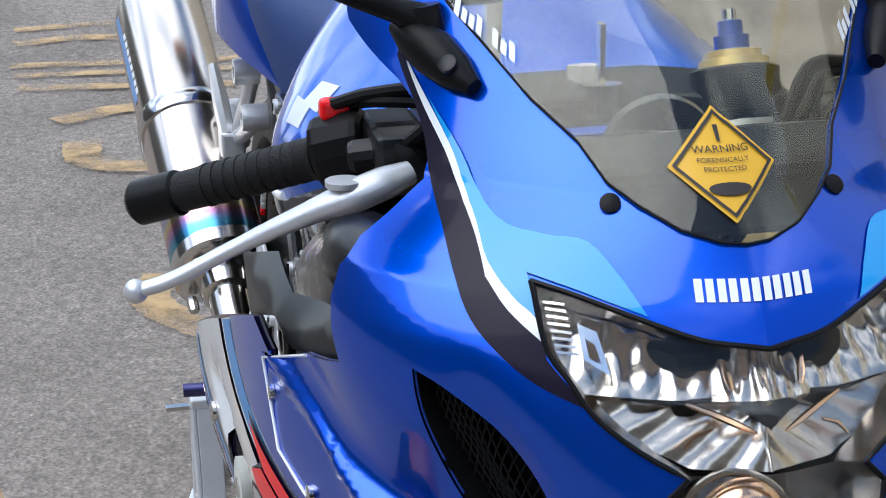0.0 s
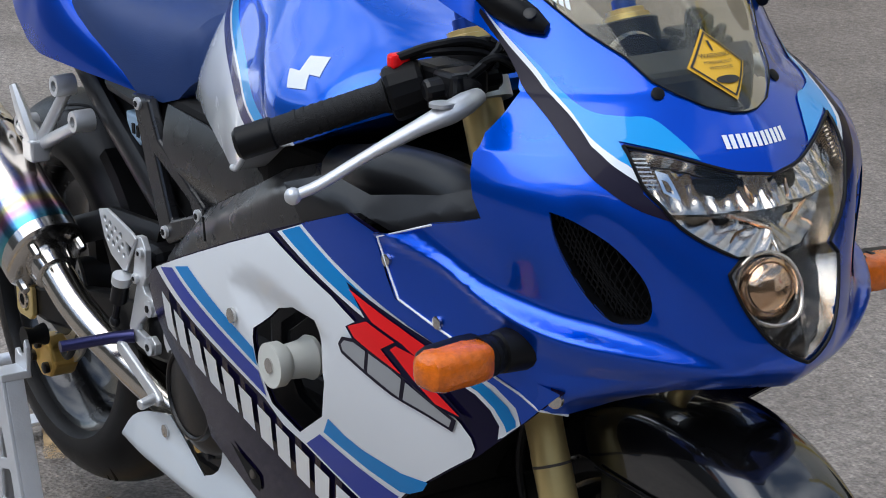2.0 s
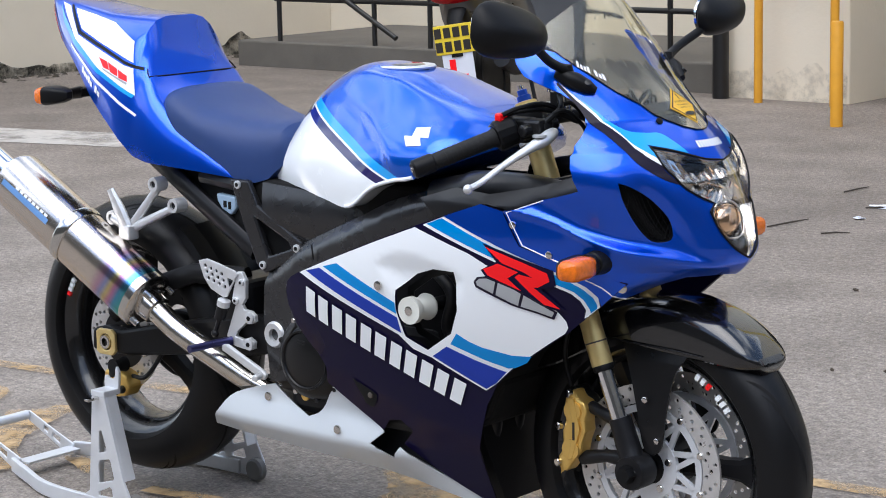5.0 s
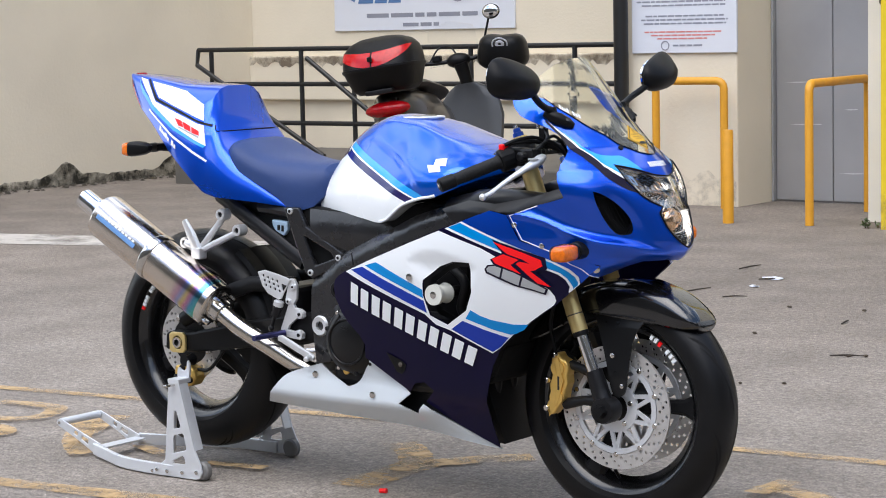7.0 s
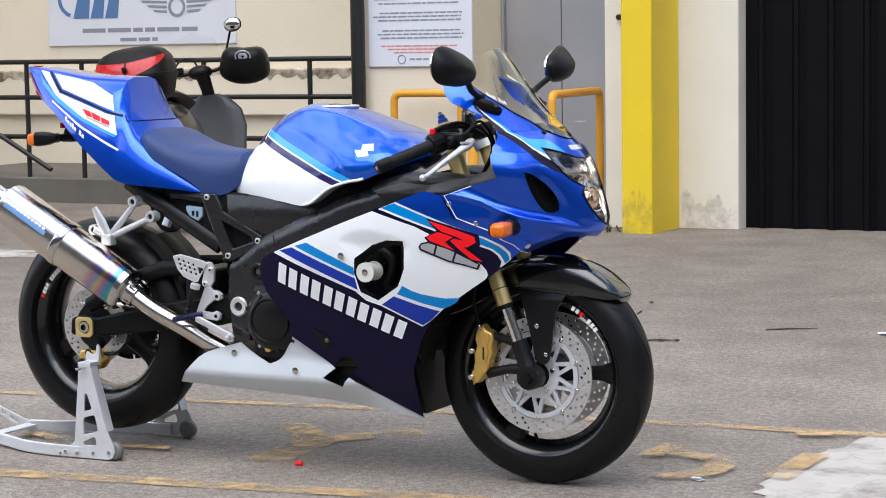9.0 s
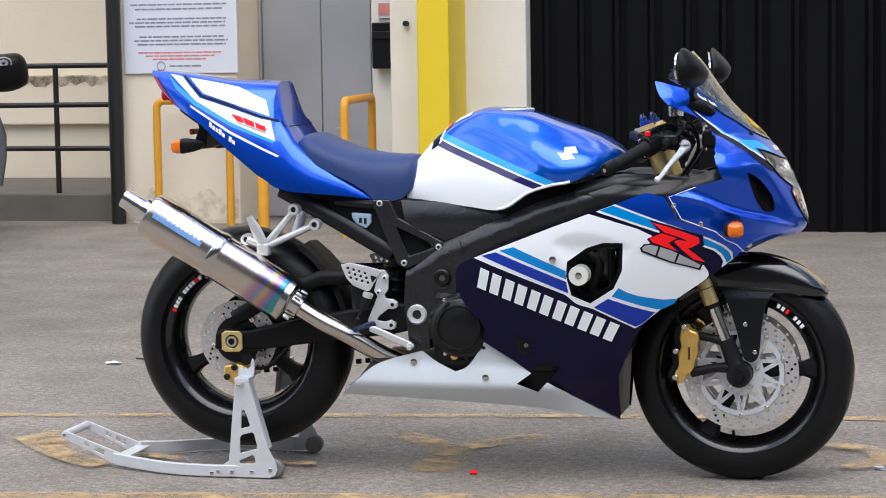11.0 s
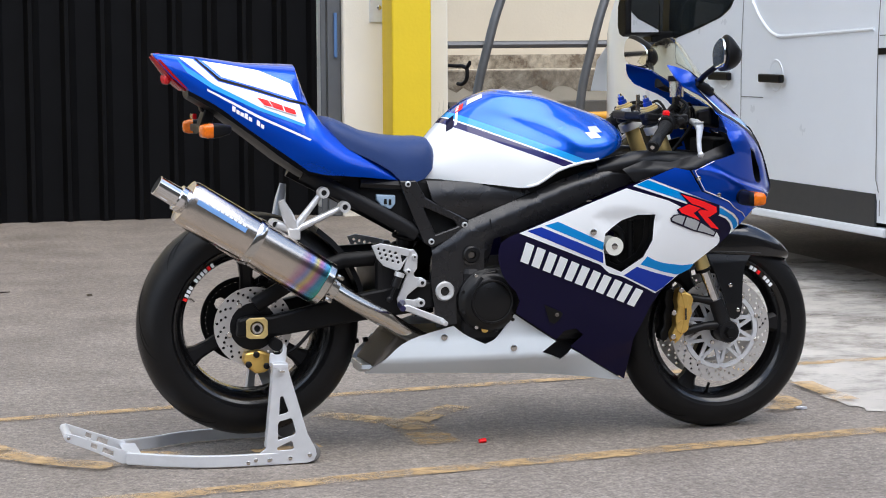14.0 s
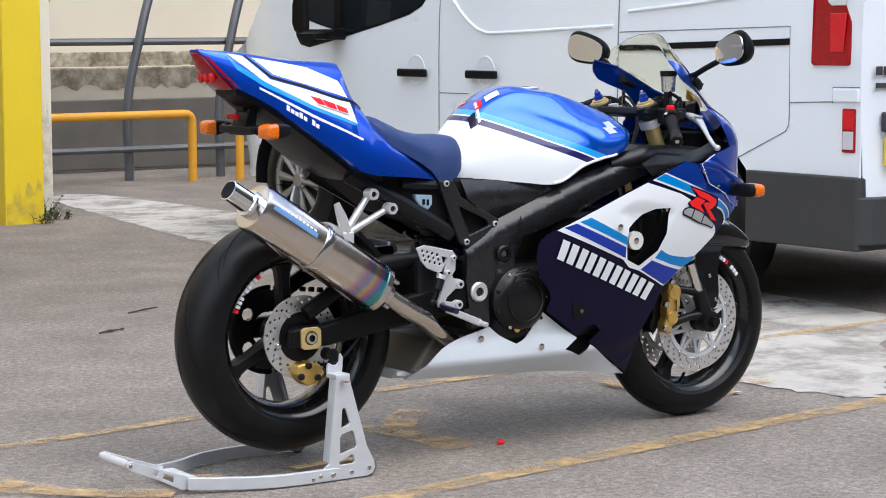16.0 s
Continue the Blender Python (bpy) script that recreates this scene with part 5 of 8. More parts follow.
PAD = [("pad_white", [(0.625, -0.052), (0.668, -0.058), (0.675, -0.036), (0.634, -0.030)], WHITE), ("pad_red", [(0.592, -0.050), (0.612, -0.054), (0.622, -0.030), (0.600, -0.026)], RED), ("pad_navy", [(0.560, -0.070), (0.578, -0.076), (0.588, -0.050), (0.566, -0.045)], NAVY), ("pad_white", [(0.583, -0.075), (0.590, -0.077), (0.612, -0.022), (0.604, -0.022)], WHITE)]
for name, poly, m in PAD:
    for k in (1, -1):
        part(name, panel([(x, k * y) for x, y in poly], on_top(0.0018), (0.008, 0.008)), m, tank)


def on_tank(off, s):
    def f(x, z):
        ring = tank_ring(x)
        for a, b in zip(ring[:40], ring[1:41]):
            if a[2] <= z <= b[2]:
                t = (z - a[2]) / max(1e-6, b[2] - a[2])
                return (x, -s * (a[1] + (b[1] - a[1]) * t) * 1.0 + s * off, z)
        return (x, s * (abs(ring[20][1]) + off), z)
    return f


for s in (-1, 1):
    badge = part("tank_emblem", panel([(0.957 + dx, 0.892 + 0.85 * dz) for dx, dz in ((-0.012, 0.018), (0.016, 0.020), (0.027, -0.001), (0.009, -0.001), (0.020, -0.017), (-0.012, -0.020), (-0.027, 0.001), (-0.009, 0.001))], on_tank(0.0015, s), (0.02, 0.01), [], 0.001), ALLOY, tank, "silver badge")
part("side_cover", panel([(0.487, 0.763), (0.605, 0.757), (0.678, 0.746), (0.723, 0.748), (0.789, 0.726), (0.752, 0.711), (0.604, 0.649), (0.582, 0.65), (0.50, 0.709)], lambda x, z: (x, -(0.125 + 0.03 * (x - 0.5) + 0.015 * math.sin((z - 0.65) / 0.11 * math.pi)), z), (0.03, 0.02), [], 0.006), SPARBLACK, bike, "black side cover")
part("side_cover", panel([(0.487, 0.763), (0.605, 0.757), (0.678, 0.746), (0.723, 0.748), (0.789, 0.726), (0.752, 0.711), (0.604, 0.649), (0.582, 0.65), (0.50, 0.709)], lambda x, z: (x, (0.125 + 0.03 * (x - 0.5) + 0.015 * math.sin((z - 0.65) / 0.11 * math.pi)), z), (0.03, 0.02), [], 0.006), PLASTIC, bike)
part("airbox", loft([[(x, y, z) for y, z in ((-w, 0.70), (-w, 0.79), (w, 0.79), (w, 0.70))] for x, w in ((0.62, 0.11), (0.8, 0.15), (1.0, 0.15))]), DARK, bike, smooth=False, bevel=0.01)

for s in (-1, 1):
    part("tank_lip", tube([(x, s * (soft(x, TW) + 0.001), soft(x, TB) + 0.003) for x in np.linspace(0.765, 0.965, 15)], 0.0042, 10), WHITE, tank, "white lower lip of the tank")

# seat
SZT = [(0.19, 0.925), (0.213, 0.943), (0.242, 0.937), (0.31, 0.906), (0.384, 0.890), (0.45, 0.883), (0.506, 0.880), (0.519, 0.862)]
SZB = [(0.19, 0.915), (0.242, 0.865), (0.374, 0.80), (0.413, 0.763), (0.457, 0.758), (0.487, 0.767), (0.519, 0.80)]
SW = [(0.19, 0.10), (0.213, 0.135), (0.25, 0.146), (0.31, 0.148), (0.384, 0.138), (0.45, 0.118), (0.506, 0.10), (0.519, 0.085)]
rows = []
for x in (0.19, 0.197, 0.205, 0.213, 0.228, 0.242, 0.27, 0.31, 0.35, 0.384, 0.413, 0.44, 0.457, 0.487, 0.506, 0.514, 0.519):
    zt, zb, w = soft(x, SZT), lerp(x, SZB), soft(x, SW)
    rows.append([(x, -math.copysign(abs(math.cos(a)) ** 0.6, math.cos(a)) * w, zb + (zt - zb) * math.sin(a) ** 0.55) for a in np.linspace(0, math.pi, 25)])
part("seat", loft(rows), SEAT, bike, "dark blue vinyl rider seat")

# tail
AZT = [(-0.255, 1.122), (-0.2, 1.118), (-0.145, 1.112), (-0.017, 1.094), (0.10, 1.09), (0.128, 1.088), (0.142, 1.03), (0.155, 0.985), (0.19, 0.928), (0.25, 0.872), (0.37, 0.802), (0.413, 0.768)]
AZB = [(-0.255, 1.116), (-0.212, 1.059), (-0.17, 1.022), (-0.094, 0.979), (-0.007, 0.909), (0.08, 0.846), (0.146, 0.798), (0.19, 0.788), (0.31, 0.778), (0.413, 0.764)]
AWB = [(-0.255, 0.026), (-0.23, 0.046), (-0.2, 0.062), (-0.1, 0.108), (0.0, 0.146), (0.1, 0.168), (0.2, 0.174), (0.3, 0.158), (0.413, 0.125)]
AWT = [(-0.255, 0.020), (-0.2, 0.042), (-0.145, 0.054), (-0.017, 0.055), (0.10, 0.042), (0.128, 0.04), (0.145, 0.075), (0.16, 0.115), (0.2, 0.13), (0.3, 0.135), (0.413, 0.115)]


def tail_y(x, z):
    zt, zb = lerp(x, AZT), lerp(x, AZB)
    t = max(0.0, min(1.0, (z - zb) / max(1e-4, zt - zb)))
    wt, wb = lerp(x, AWT), lerp(x, AWB)
    return wt + (wb - wt) * math.sqrt(max(0.0, 1 - t ** 1.7))


def on_tail(off, s):
    return lambda x, z: (x, s * (tail_y(x, z) + off), z)


rows = []
for x in (-0.255, -0.245, -0.23, -0.21, -0.19, -0.17, -0.145, -0.115, -0.08, -0.04, -0.01, 0.03, 0.07, 0.10, 0.128, 0.135, 0.142, 0.155, 0.17, 0.19, 0.22, 0.25, 0.29, 0.33, 0.37, 0.413):
    zt, zb = lerp(x, AZT), lerp(x, AZB)
    right = [(x, -tail_y(x, zb + (zt - zb) * t), zb + (zt - zb) * t) for t in (0, 0.12, 0.25, 0.4, 0.55, 0.7, 0.82, 0.91, 0.97, 1.0)]
    rows.append(right + [(x, -y, z) for _, y, z in reversed(right)])
tail = part("tail_unit", loft(rows), BLUE, bike, "blue tail unit with white and cyan stripes")
front = [(0.152, 0.981), (0.158, 0.972), (0.164, 0.965)]
part("cowl_seam", tube([on_tail(0.0006, -1)(px, pz) for px, pz in front] + [(0.168, y, lerp(0.168, AZT) + 0.001) for y in np.linspace(-0.10, 0.10, 9)] + [on_tail(0.0006, 1)(px, pz) for px, pz in reversed(front)], 0.0016, 6), PLASTIC, tail)
TAIL_DECALS = [
    ("cowl_gap", [(-0.143, 1.108), (-0.085, 1.054), (0.007, 1.027), (0.096, 0.996), (0.146, 0.984), (0.148, 0.977), (0.096, 0.990), (0.006, 1.020), (-0.088, 1.047), (-0.15, 1.107)], PLASTIC, 0.0012),
    ("cowl_white", [(-0.128, 1.101), (-0.05, 1.088), (0.022, 1.074), (0.106, 1.037), (0.122, 0.993), (0.007, 1.030), (-0.080, 1.057)], WHITE, 0.001),
    ("tail_white", [(-0.19, 1.112), (-0.152, 1.105), (-0.09, 1.045), (0.005, 1.017), (0.096, 0.987), (0.126, 0.981), (0.142, 0.925), (0.016, 0.974), (-0.10, 1.034)], WHITE, 0.001),
    ("tail_cyan", [(-0.195, 1.108), (-0.17, 1.085), (-0.10, 1.036), (0.016, 0.975), (0.141, 0.926), (0.135, 0.920), (0.012, 0.966), (-0.105, 1.024), (-0.17, 1.07)], CYAN, 0.0014),
    ("tail_pinstripe", [(-0.12, 1.026), (0.012, 0.953), (0.155, 0.886), (0.15, 0.882), (0.008, 0.947), (-0.12, 1.02)], WHITE, 0.001),
    ("tail_badge", [(0.010, 1.001), (0.040, 0.993), (0.052, 0.975), (0.030, 0.980)], RED, 0.0018),
    ("tail_badge", [(0.043, 0.992), (0.078, 0.979), (0.083, 0.963), (0.055, 0.972)], RED, 0.0018),
    ("tail_badge", [(0.081, 0.978), (0.112, 0.966), (0.116, 0.953), (0.087, 0.961)], RED, 0.0018),
    ("tail_badge_shade", [(0.026, 0.979), (0.116, 0.951), (0.115, 0.947), (0.030, 0.975)], GREY_DECAL, 0.0018),
]
for s in (-1, 1):
    for name, poly, m, off in TAIL_DECALS:
        part(name, panel(poly, on_tail(off, s), (0.02, 0.012)), m, tail)
    for k in range(8):
        if k == 5:
            continue
        x0, z0 = -0.057 + 0.0105 * k, 0.966 - 0.0065 * k
        part("tail_lettering_bar", panel([(x0, z0), (x0 + 0.0085, z0 - 0.0052), (x0 + 0.010, z0 + 0.0048 + (0.004 if k in (0, 3, 6) else 0)), (x0 + 0.0015, z0 + 0.010 + (0.004 if k in (0, 3, 6) else 0))], on_tail(0.001, s), (0.02, 0.01)), WHITE, tail)
    part("tail_lamp", panel([(-0.246, 1.106), (-0.236, 1.104), (-0.204, 1.064), (-0.166, 1.022), (-0.178, 1.030), (-0.212, 1.064)], on_tail(0.0025, s), (0.012, 0.012)), REDLENS, tail, "red tail lamp")
rows = []
for x, zb, w in ((-0.254, 1.110, 0.018), (-0.243, 1.094, 0.034), (-0.228, 1.072, 0.045), (-0.208, 1.048, 0.053), (-0.188, 1.028, 0.056), (-0.172, 1.016, 0.050)):
    rows.append([(x - 0.010 * (1 - (y / w) ** 2), y, zb + 0.002) for y in np.linspace(-w, w, 13)] + [(x + 0.014, y, zb + 0.014) for y in np.linspace(w, -w, 13)])
lens = part("tail_lamp_lens", loft(rows), REDLENS, tail, "red tail lamp lens")
for y0 in (-0.028, 0.0, 0.028):
    part("lamp_cell", ellipsoid((-0.219, y0, 1.052), (0.010, 0.011, 0.016), 12), LENSCELL, lens, "bright red lamp cell")
rows = []
for x, zb, w in ((-0.165, 1.008, 0.055), (-0.094, 0.965, 0.085), (0.0, 0.895, 0.12), (0.08, 0.832, 0.13), (0.15, 0.785, 0.12), (0.25, 0.765, 0.10)):
    rows.append([(x, y, zb - 0.012 * (1 - (y / w) ** 2)) for y in np.linspace(-w, w, 9)] + [(x, y, zb + 0.04) for y in np.linspace(w, -w, 9)])
part("undertray", loft(rows), PLASTIC, bike, "black plastic undertray")

# wheels
def wheel(name, c, R, w, spokes, label):
    cx, cz = c
    rim = 0.216
    prof = []
    for k in range(25):
        a = math.pi * (k / 24 - 0.5) * 1.12
        y = w / 2 * math.sin(a) / math.sin(math.pi * 0.56)
        prof.append((R - (R - rim - 0.012) * (1 - max(0.0, math.cos(a * 0.86))) ** 1.0 * 1.05, y))
    prof = [(max(rim + 0.006, r), y) for r, y in prof]
    prof += [(rim + 0.004, w * 0.40), (rim + 0.012, 0), (rim + 0.004, -w * 0.40)]
    wh = thing(name, "", "")
    wh.parent = bike
    wh["label"] = label
    ty = part("tyre", lathe(prof, cx, cz, 96), RUBBER, wh, "black rubber tyre with worn slick edges")
    # long tread grooves sweeping from the crown to the shoulder
    crown = sorted((y, r) for r, y in prof[:25])
    tab = [(y, r) for y, r in crown]
    for k in range(7):
        for sg in (-1, 1):
            for y0, y1, sweep, a_off, wide in ((0.04, 0.38, 0.62, 0.0, 0.0030), (0.22, 0.43, 0.30, 0.5, 0.0026)):
                rows_ = []
                for q in range(17):
                    f = q / 16
                    y = sg * w * (y0 + (y1 - y0) * f ** 1.6)
                    a = 2 * math.pi * (k + 0.5 * (sg > 0) + a_off) / 7 + sweep * f
                    half_w = wide * min(1.0, 4 * f + 0.2, 4 * (1 - f) + 0.2)
                    rows_.append([(cx + (lerp(y + dy, tab) + 0.0007) * math.cos(a), y + dy, cz + (lerp(y + dy, tab) + 0.0007) * math.sin(a)) for dy in (-half_w, half_w)])
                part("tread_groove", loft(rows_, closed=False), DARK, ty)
    hw = w * 0.40
    part("rim", lathe([(rim + 0.010, -hw), (rim + 0.010, -hw + 0.008), (rim - 0.004, -hw + 0.012), (rim - 0.014, -hw + 0.03), (rim - 0.022, 0), (rim - 0.014, hw - 0.03), (rim - 0.004, hw - 0.012), (rim + 0.010, hw - 0.008), (rim + 0.010, hw), (rim + 0.002, hw - 0.002), (rim - 0.012, hw - 0.012), (rim - 0.026, hw - 0.035), (rim - 0.034, 0), (rim - 0.026, -hw + 0.035), (rim - 0.012, -hw + 0.012), (rim + 0.002, -hw + 0.002)], cx, cz, 72), RIM, wh, "satin black rim")
    part("hub", lathe([(0.018, -0.06), (0.045, -0.055), (0.05, -0.03), (0.046, 0), (0.05, 0.03), (0.045, 0.055), (0.018, 0.06)], cx, cz, 32), FRAME, wh)
    for a in spokes:
        d, t = Vector((math.cos(a), 0, math.sin(a))), Vector((-math.sin(a), 0, math.cos(a)))
        rows = []
        for r, ww, dd in ((0.035, 0.024, 0.022), (0.08, 0.020, 0.022), (0.13, 0.017, 0.019), (0.165, 0.020, 0.020), (rim - 0.018, 0.034, 0.026)):
            q = Vector((cx, 0, cz)) + d * r
            rows.append([q + t * ww * x + Vector((0, 1, 0)) * dd * y for x, y in ((-1, -0.6), (-0.6, -1), (0.6, -1), (1, -0.6), (1, 0.6), (0.6, 1), (-0.6, 1), (-1, 0.6))])
        part("spoke", loft(rows), FRAME, wh)
    return wh


def ring_holes(cx, cz, radii, n, r, twist=0.0):
    out = []
    for j, R in enumerate(radii):
        for i in range(n):
            a = 2 * math.pi * i / n + j * twist
            out.append(circle(cx + R * math.cos(a), cz + R * math.sin(a), r, 8))
    return out


fw = wheel("front_wheel", FW, 0.297, 0.118, [radians(a) for a in (2, 122, 242)], "front wheel with three black spokes")
rw = wheel("rear_wheel", RW, 0.313, 0.178, [radians(a) for a in (92, 208, 325)], "rear wheel with three black spokes")
for s in (-1, 1):
    y = s * 0.058
    dk = part("brake_disc", plate(circle(*FW, 0.154, 64), y, y + s * 0.005, [circle(*FW, 0.118, 48)] + ring_holes(*FW, (0.1255, 0.1355, 0.1455), 26, 0.0040, 0.085)), DISC, fw, "drilled steel brake disc", smooth=False)
    part("carrier_ring", plate(circle(*FW, 0.116, 48), y - s * 0.003, y + s * 0.006, [circle(*FW, 0.103, 40)]), BRUSHED, dk, "pale alloy carrier ring", smooth=False)
    part("carrier_hub", plate(circle(*FW, 0.062, 32), y - s * 0.003, y + s * 0.006, [circle(*FW, 0.034, 24)]), BRUSHED, dk, "pale alloy carrier hub", smooth=False)
    for i in range(10):
        a = 2 * math.pi * i / 10
        for da in (-0.30, 0.30):
            q0 = [(FW[0] + r_ * math.cos(a + w_), FW[1] + r_ * math.sin(a + w_)) for r_, w_ in ((0.058, da * 0.25 - 0.09), (0.058, da * 0.25 + 0.09), (0.106, da + 0.055), (0.106, da - 0.055))]
            part("carrier_arm", plate(q0, y - s * 0.002, y + s * 0.005), BRUSHED, dk, smooth=False)
    for i in range(10):
        a = 2 * math.pi * (i + 0.5) / 10
        part("disc_bobbin", knob((FW[0] + 0.117 * math.cos(a), y, FW[1] + 0.117 * math.sin(a)), (0, s, 0), 0.0065, 0.009, 10), STEEL, dk)
    for i in range(5):
        a = 2 * math.pi * i / 5 + 0.3
        part("disc_bolt", knob((FW[0] + 0.046 * math.cos(a), y, FW[1] + 0.046 * math.sin(a)), (0, s, 0), 0.007, 0.011, 10), STEEL, dk)
part("valve", tube([(FW[0] - 0.022, -0.012, FW[1] - 0.188), (FW[0] - 0.023, -0.03, FW[1] - 0.165)], 0.0045, 8), PLASTIC, fw)
# rear disc, sprocket, chain
dk = part("brake_disc", plate(circle(*RW, 0.110, 56), -0.085, -0.080, [circle(*RW, 0.066, 40)] + ring_holes(*RW, (0.082, 0.092, 0.1015), 18, 0.0042, 0.12)), DISC, rw, "drilled rear brake disc", smooth=False)
part("carrier_hub", plate(circle(*RW, 0.066, 40), -0.084, -0.078, [circle(*RW, 0.03, 24)]), FRAME, dk, smooth=False)
for i in range(5):
    a = 2 * math.pi * i / 5 + 0.9
    part("disc_bolt", knob((RW[0] + 0.072 * math.cos(a), -0.084, RW[1] + 0.072 * math.sin(a)), (0, -1, 0), 0.008, 0.008, 10), STEEL, dk)
teeth = []
for i in range(86):
    a = 2 * math.pi * i / 86
    r = 0.112 if i % 2 else 0.105
    teeth.append((RW[0] + r * math.cos(a), RW[1] + r * math.sin(a)))
part("sprocket", plate(teeth, 0.085, 0.092, [circle(*RW, 0.05, 24)] + ring_holes(*RW, (0.078,), 5, 0.018)), FRAME, rw, smooth=False)
ch = []
for i in range(72):
    a = math.pi / 2 + math.pi * i / 30
    if i < 31:
        p, d = (RW[0] + 0.114 * math.cos(a), RW[1] + 0.114 * math.sin(a)), (-math.sin(a), math.cos(a))
    else:
        k = (i - 31) % 20
        up = i >= 51
        x = 0.0 + k * 0.0275
        p, d = (x, RW[1] + (0.114 - 0.06 * x / 0.55 if up else -0.114 + 0.06 * x / 0.55)), (1, -0.11 if up else 0.11)
    ch.append(tube([(p[0] - d[0] * 0.007, 0.088, p[1] - d[1] * 0.007), (p[0] + d[0] * 0.007, 0.088, p[1] + d[1] * 0.007)], 0.006, 6, 1.3))
part("chain", merge(*ch), FRAME, bike, "dark drive chain")
# rim lettering bars
for c, r, ang, col, w in ((RW, 0.204, [radians(158 - 3.4 * k) for k in range(11)], WHITE, -0.0725), (FW, 0.204, [radians(62 - 3.8 * k) for k in range(7)], WHITE, -0.0485)):
    for k, a in enumerate(ang):
        if (c is RW and k == 4) or (c is FW and k == 3):
            continue
        pts = [(c[0] + rr_ * math.cos(aa), c[1] + rr_ * math.sin(aa)) for rr_, aa in ((r - 0.005, a), (r + 0.006, a), (r + 0.006, a - 0.042), (r - 0.005, a - 0.042))]
        red = (c is RW and k in (0, 9)) or (c is FW and k == 2)
        part("rim_lettering_bar", plate(pts, w - 0.008, w - 0.002), RED if red else col, rw if c is RW else fw, smooth=False)

# fork
for s in (-1, 1):
    top, mid, low = Vector((1.158, s * 0.105, 0.945)), Vector((1.325, s * 0.105, 0.487)), Vector((1.375, s * 0.105, 0.36))
    d = (low - top).normalized()
    yoke_low = top + d * 0.30
    fk = part("fork_leg", tube([top + d * 0.04, top + d * 0.20, top + d * 0.21, top + d * 0.30, mid - d * 0.06, mid - d * 0.055, mid], [0.0225, 0.0225, 0.0215, 0.0215, 0.0200, 0.0205, 0.0205], 24), FORKGOLD, bike, "gold upside-down fork leg")
    part("stanchion", tube([mid - d * 0.01, low + d * 0.03], 0.0155, 24), CHROME, fk, "chrome stanchion")
    part("dust_seal", tube([mid - d * 0.001, mid, mid + d * 0.010, mid + d * 0.012], [0.0195, 0.0200, 0.0195, 0.0165], 24), PLASTIC, fk)
    part("fork_foot", merge(tube([low - d * 0.035, low + d * 0.01, low + d * 0.05, Vector((1.398, s * 0.105, 0.298))], [0.021, 0.0225, 0.023, 0.03], 18), lathe([(0.0, -0.024), (0.03, -0.024), (0.033, -0.015), (0.033, 0.02), (0.0, 0.02)], 1.398, 0.298, 28, s * 0.105)), FRAME, fk, "black fork foot", )
    part("caliper_mount", tube([(1.392, s * 0.105, 0.318), (1.33, s * 0.10, 0.315), (1.27, s * 0.09, 0.30)], [0.017, 0.012, 0.014], 12), FRAME, fk)
    part("caliper_mount", tube([(1.372, s * 0.105, 0.385), (1.32, s * 0.10, 0.395), (1.29, s * 0.09, 0.40)], [0.016, 0.011, 0.012], 12), FRAME, fk)
    part("axle_nut", lathe([(0.0, -0.03), (0.015, -0.03), (0.017, -0.02), (0.017, 0)] if s < 0 else [(0.0, 0.03), (0.015, 0.03), (0.017, 0.02), (0.017, 0)], 1.398, 0.298, 6, s * 0.118), PLASTIC, fk)
    for p in (mid - d * 0.045, mid - d * 0.10):
        part("fork_ring", tube([p, p + d * 0.003], 0.0208, 24), SUMP, fk)
    part("yoke_clamp", tube([top - d * 0.004, top - d * 0.002, top + d * 0.030, top + d * 0.032], [0.031, 0.034, 0.034, 0.031], 24), FRAME, fk, "black yoke clamp")
    cap = part("fork_cap", tube([top - d * 0.017, top - d * 0.016, top - d * 0.011, top - d * 0.010, top + d * 0.002], [0.018, 0.0215, 0.0215, 0.0262, 0.0272], 12), FORKGOLD, fk, "gold fork cap")
    part("preload_adjuster", tube([top - d * 0.040, top - d * 0.039, top - d * 0.029, top - d * 0.028, top - d * 0.015], [0.007, 0.0095, 0.0095, 0.0135, 0.0135], 12), BLUEALLOY, cap, "blue anodised adjuster")
    part("damping_screw", tube([top - d * 0.048, top - d * 0.039], 0.0055, 10), STEEL, cap)
    # caliper
    cal = [(1.245, 0.425), (1.262, 0.432), (1.270, 0.418), (1.285, 0.412), (1.294, 0.395), (1.288, 0.375), (1.29, 0.355), (1.282, 0.335), (1.278, 0.315), (1.262, 0.295), (1.245, 0.272), (1.228, 0.278), (1.226, 0.300), (1.238, 0.318), (1.236, 0.350), (1.244, 0.372), (1.240, 0.395)]
    cl = part("brake_caliper", plate(cal, s * 0.075, s * 0.112), GOLD, bike, "gold radial brake caliper", smooth=False, bevel=0.006)
    part("caliper_body", plate([(x - 0.022, z - 0.002) for x, z in cal], s * 0.030, s * 0.072), FRAME, cl, smooth=False, bevel=0.006)
    for z, x in ((0.392, 1.262), (0.318, 1.257)):
        part("piston_boss", knob((x, s * 0.110, z), (0, s, 0), 0.019, 0.006, 20), GOLD, cl)
    part("caliper_rib", plate([(1.252, 0.415), (1.266, 0.418), (1.280, 0.36), (1.262, 0.30), (1.250, 0.296), (1.266, 0.358)], s * 0.111, s * 0.117), GOLD, cl, smooth=False, bevel=0.002)
    part("caliper_bar", plate([(1.264, 0.372), (1.269, 0.372), (1.269, 0.338), (1.264, 0.338)], s * 0.117, s * 0.1178), INK, cl, smooth=False)
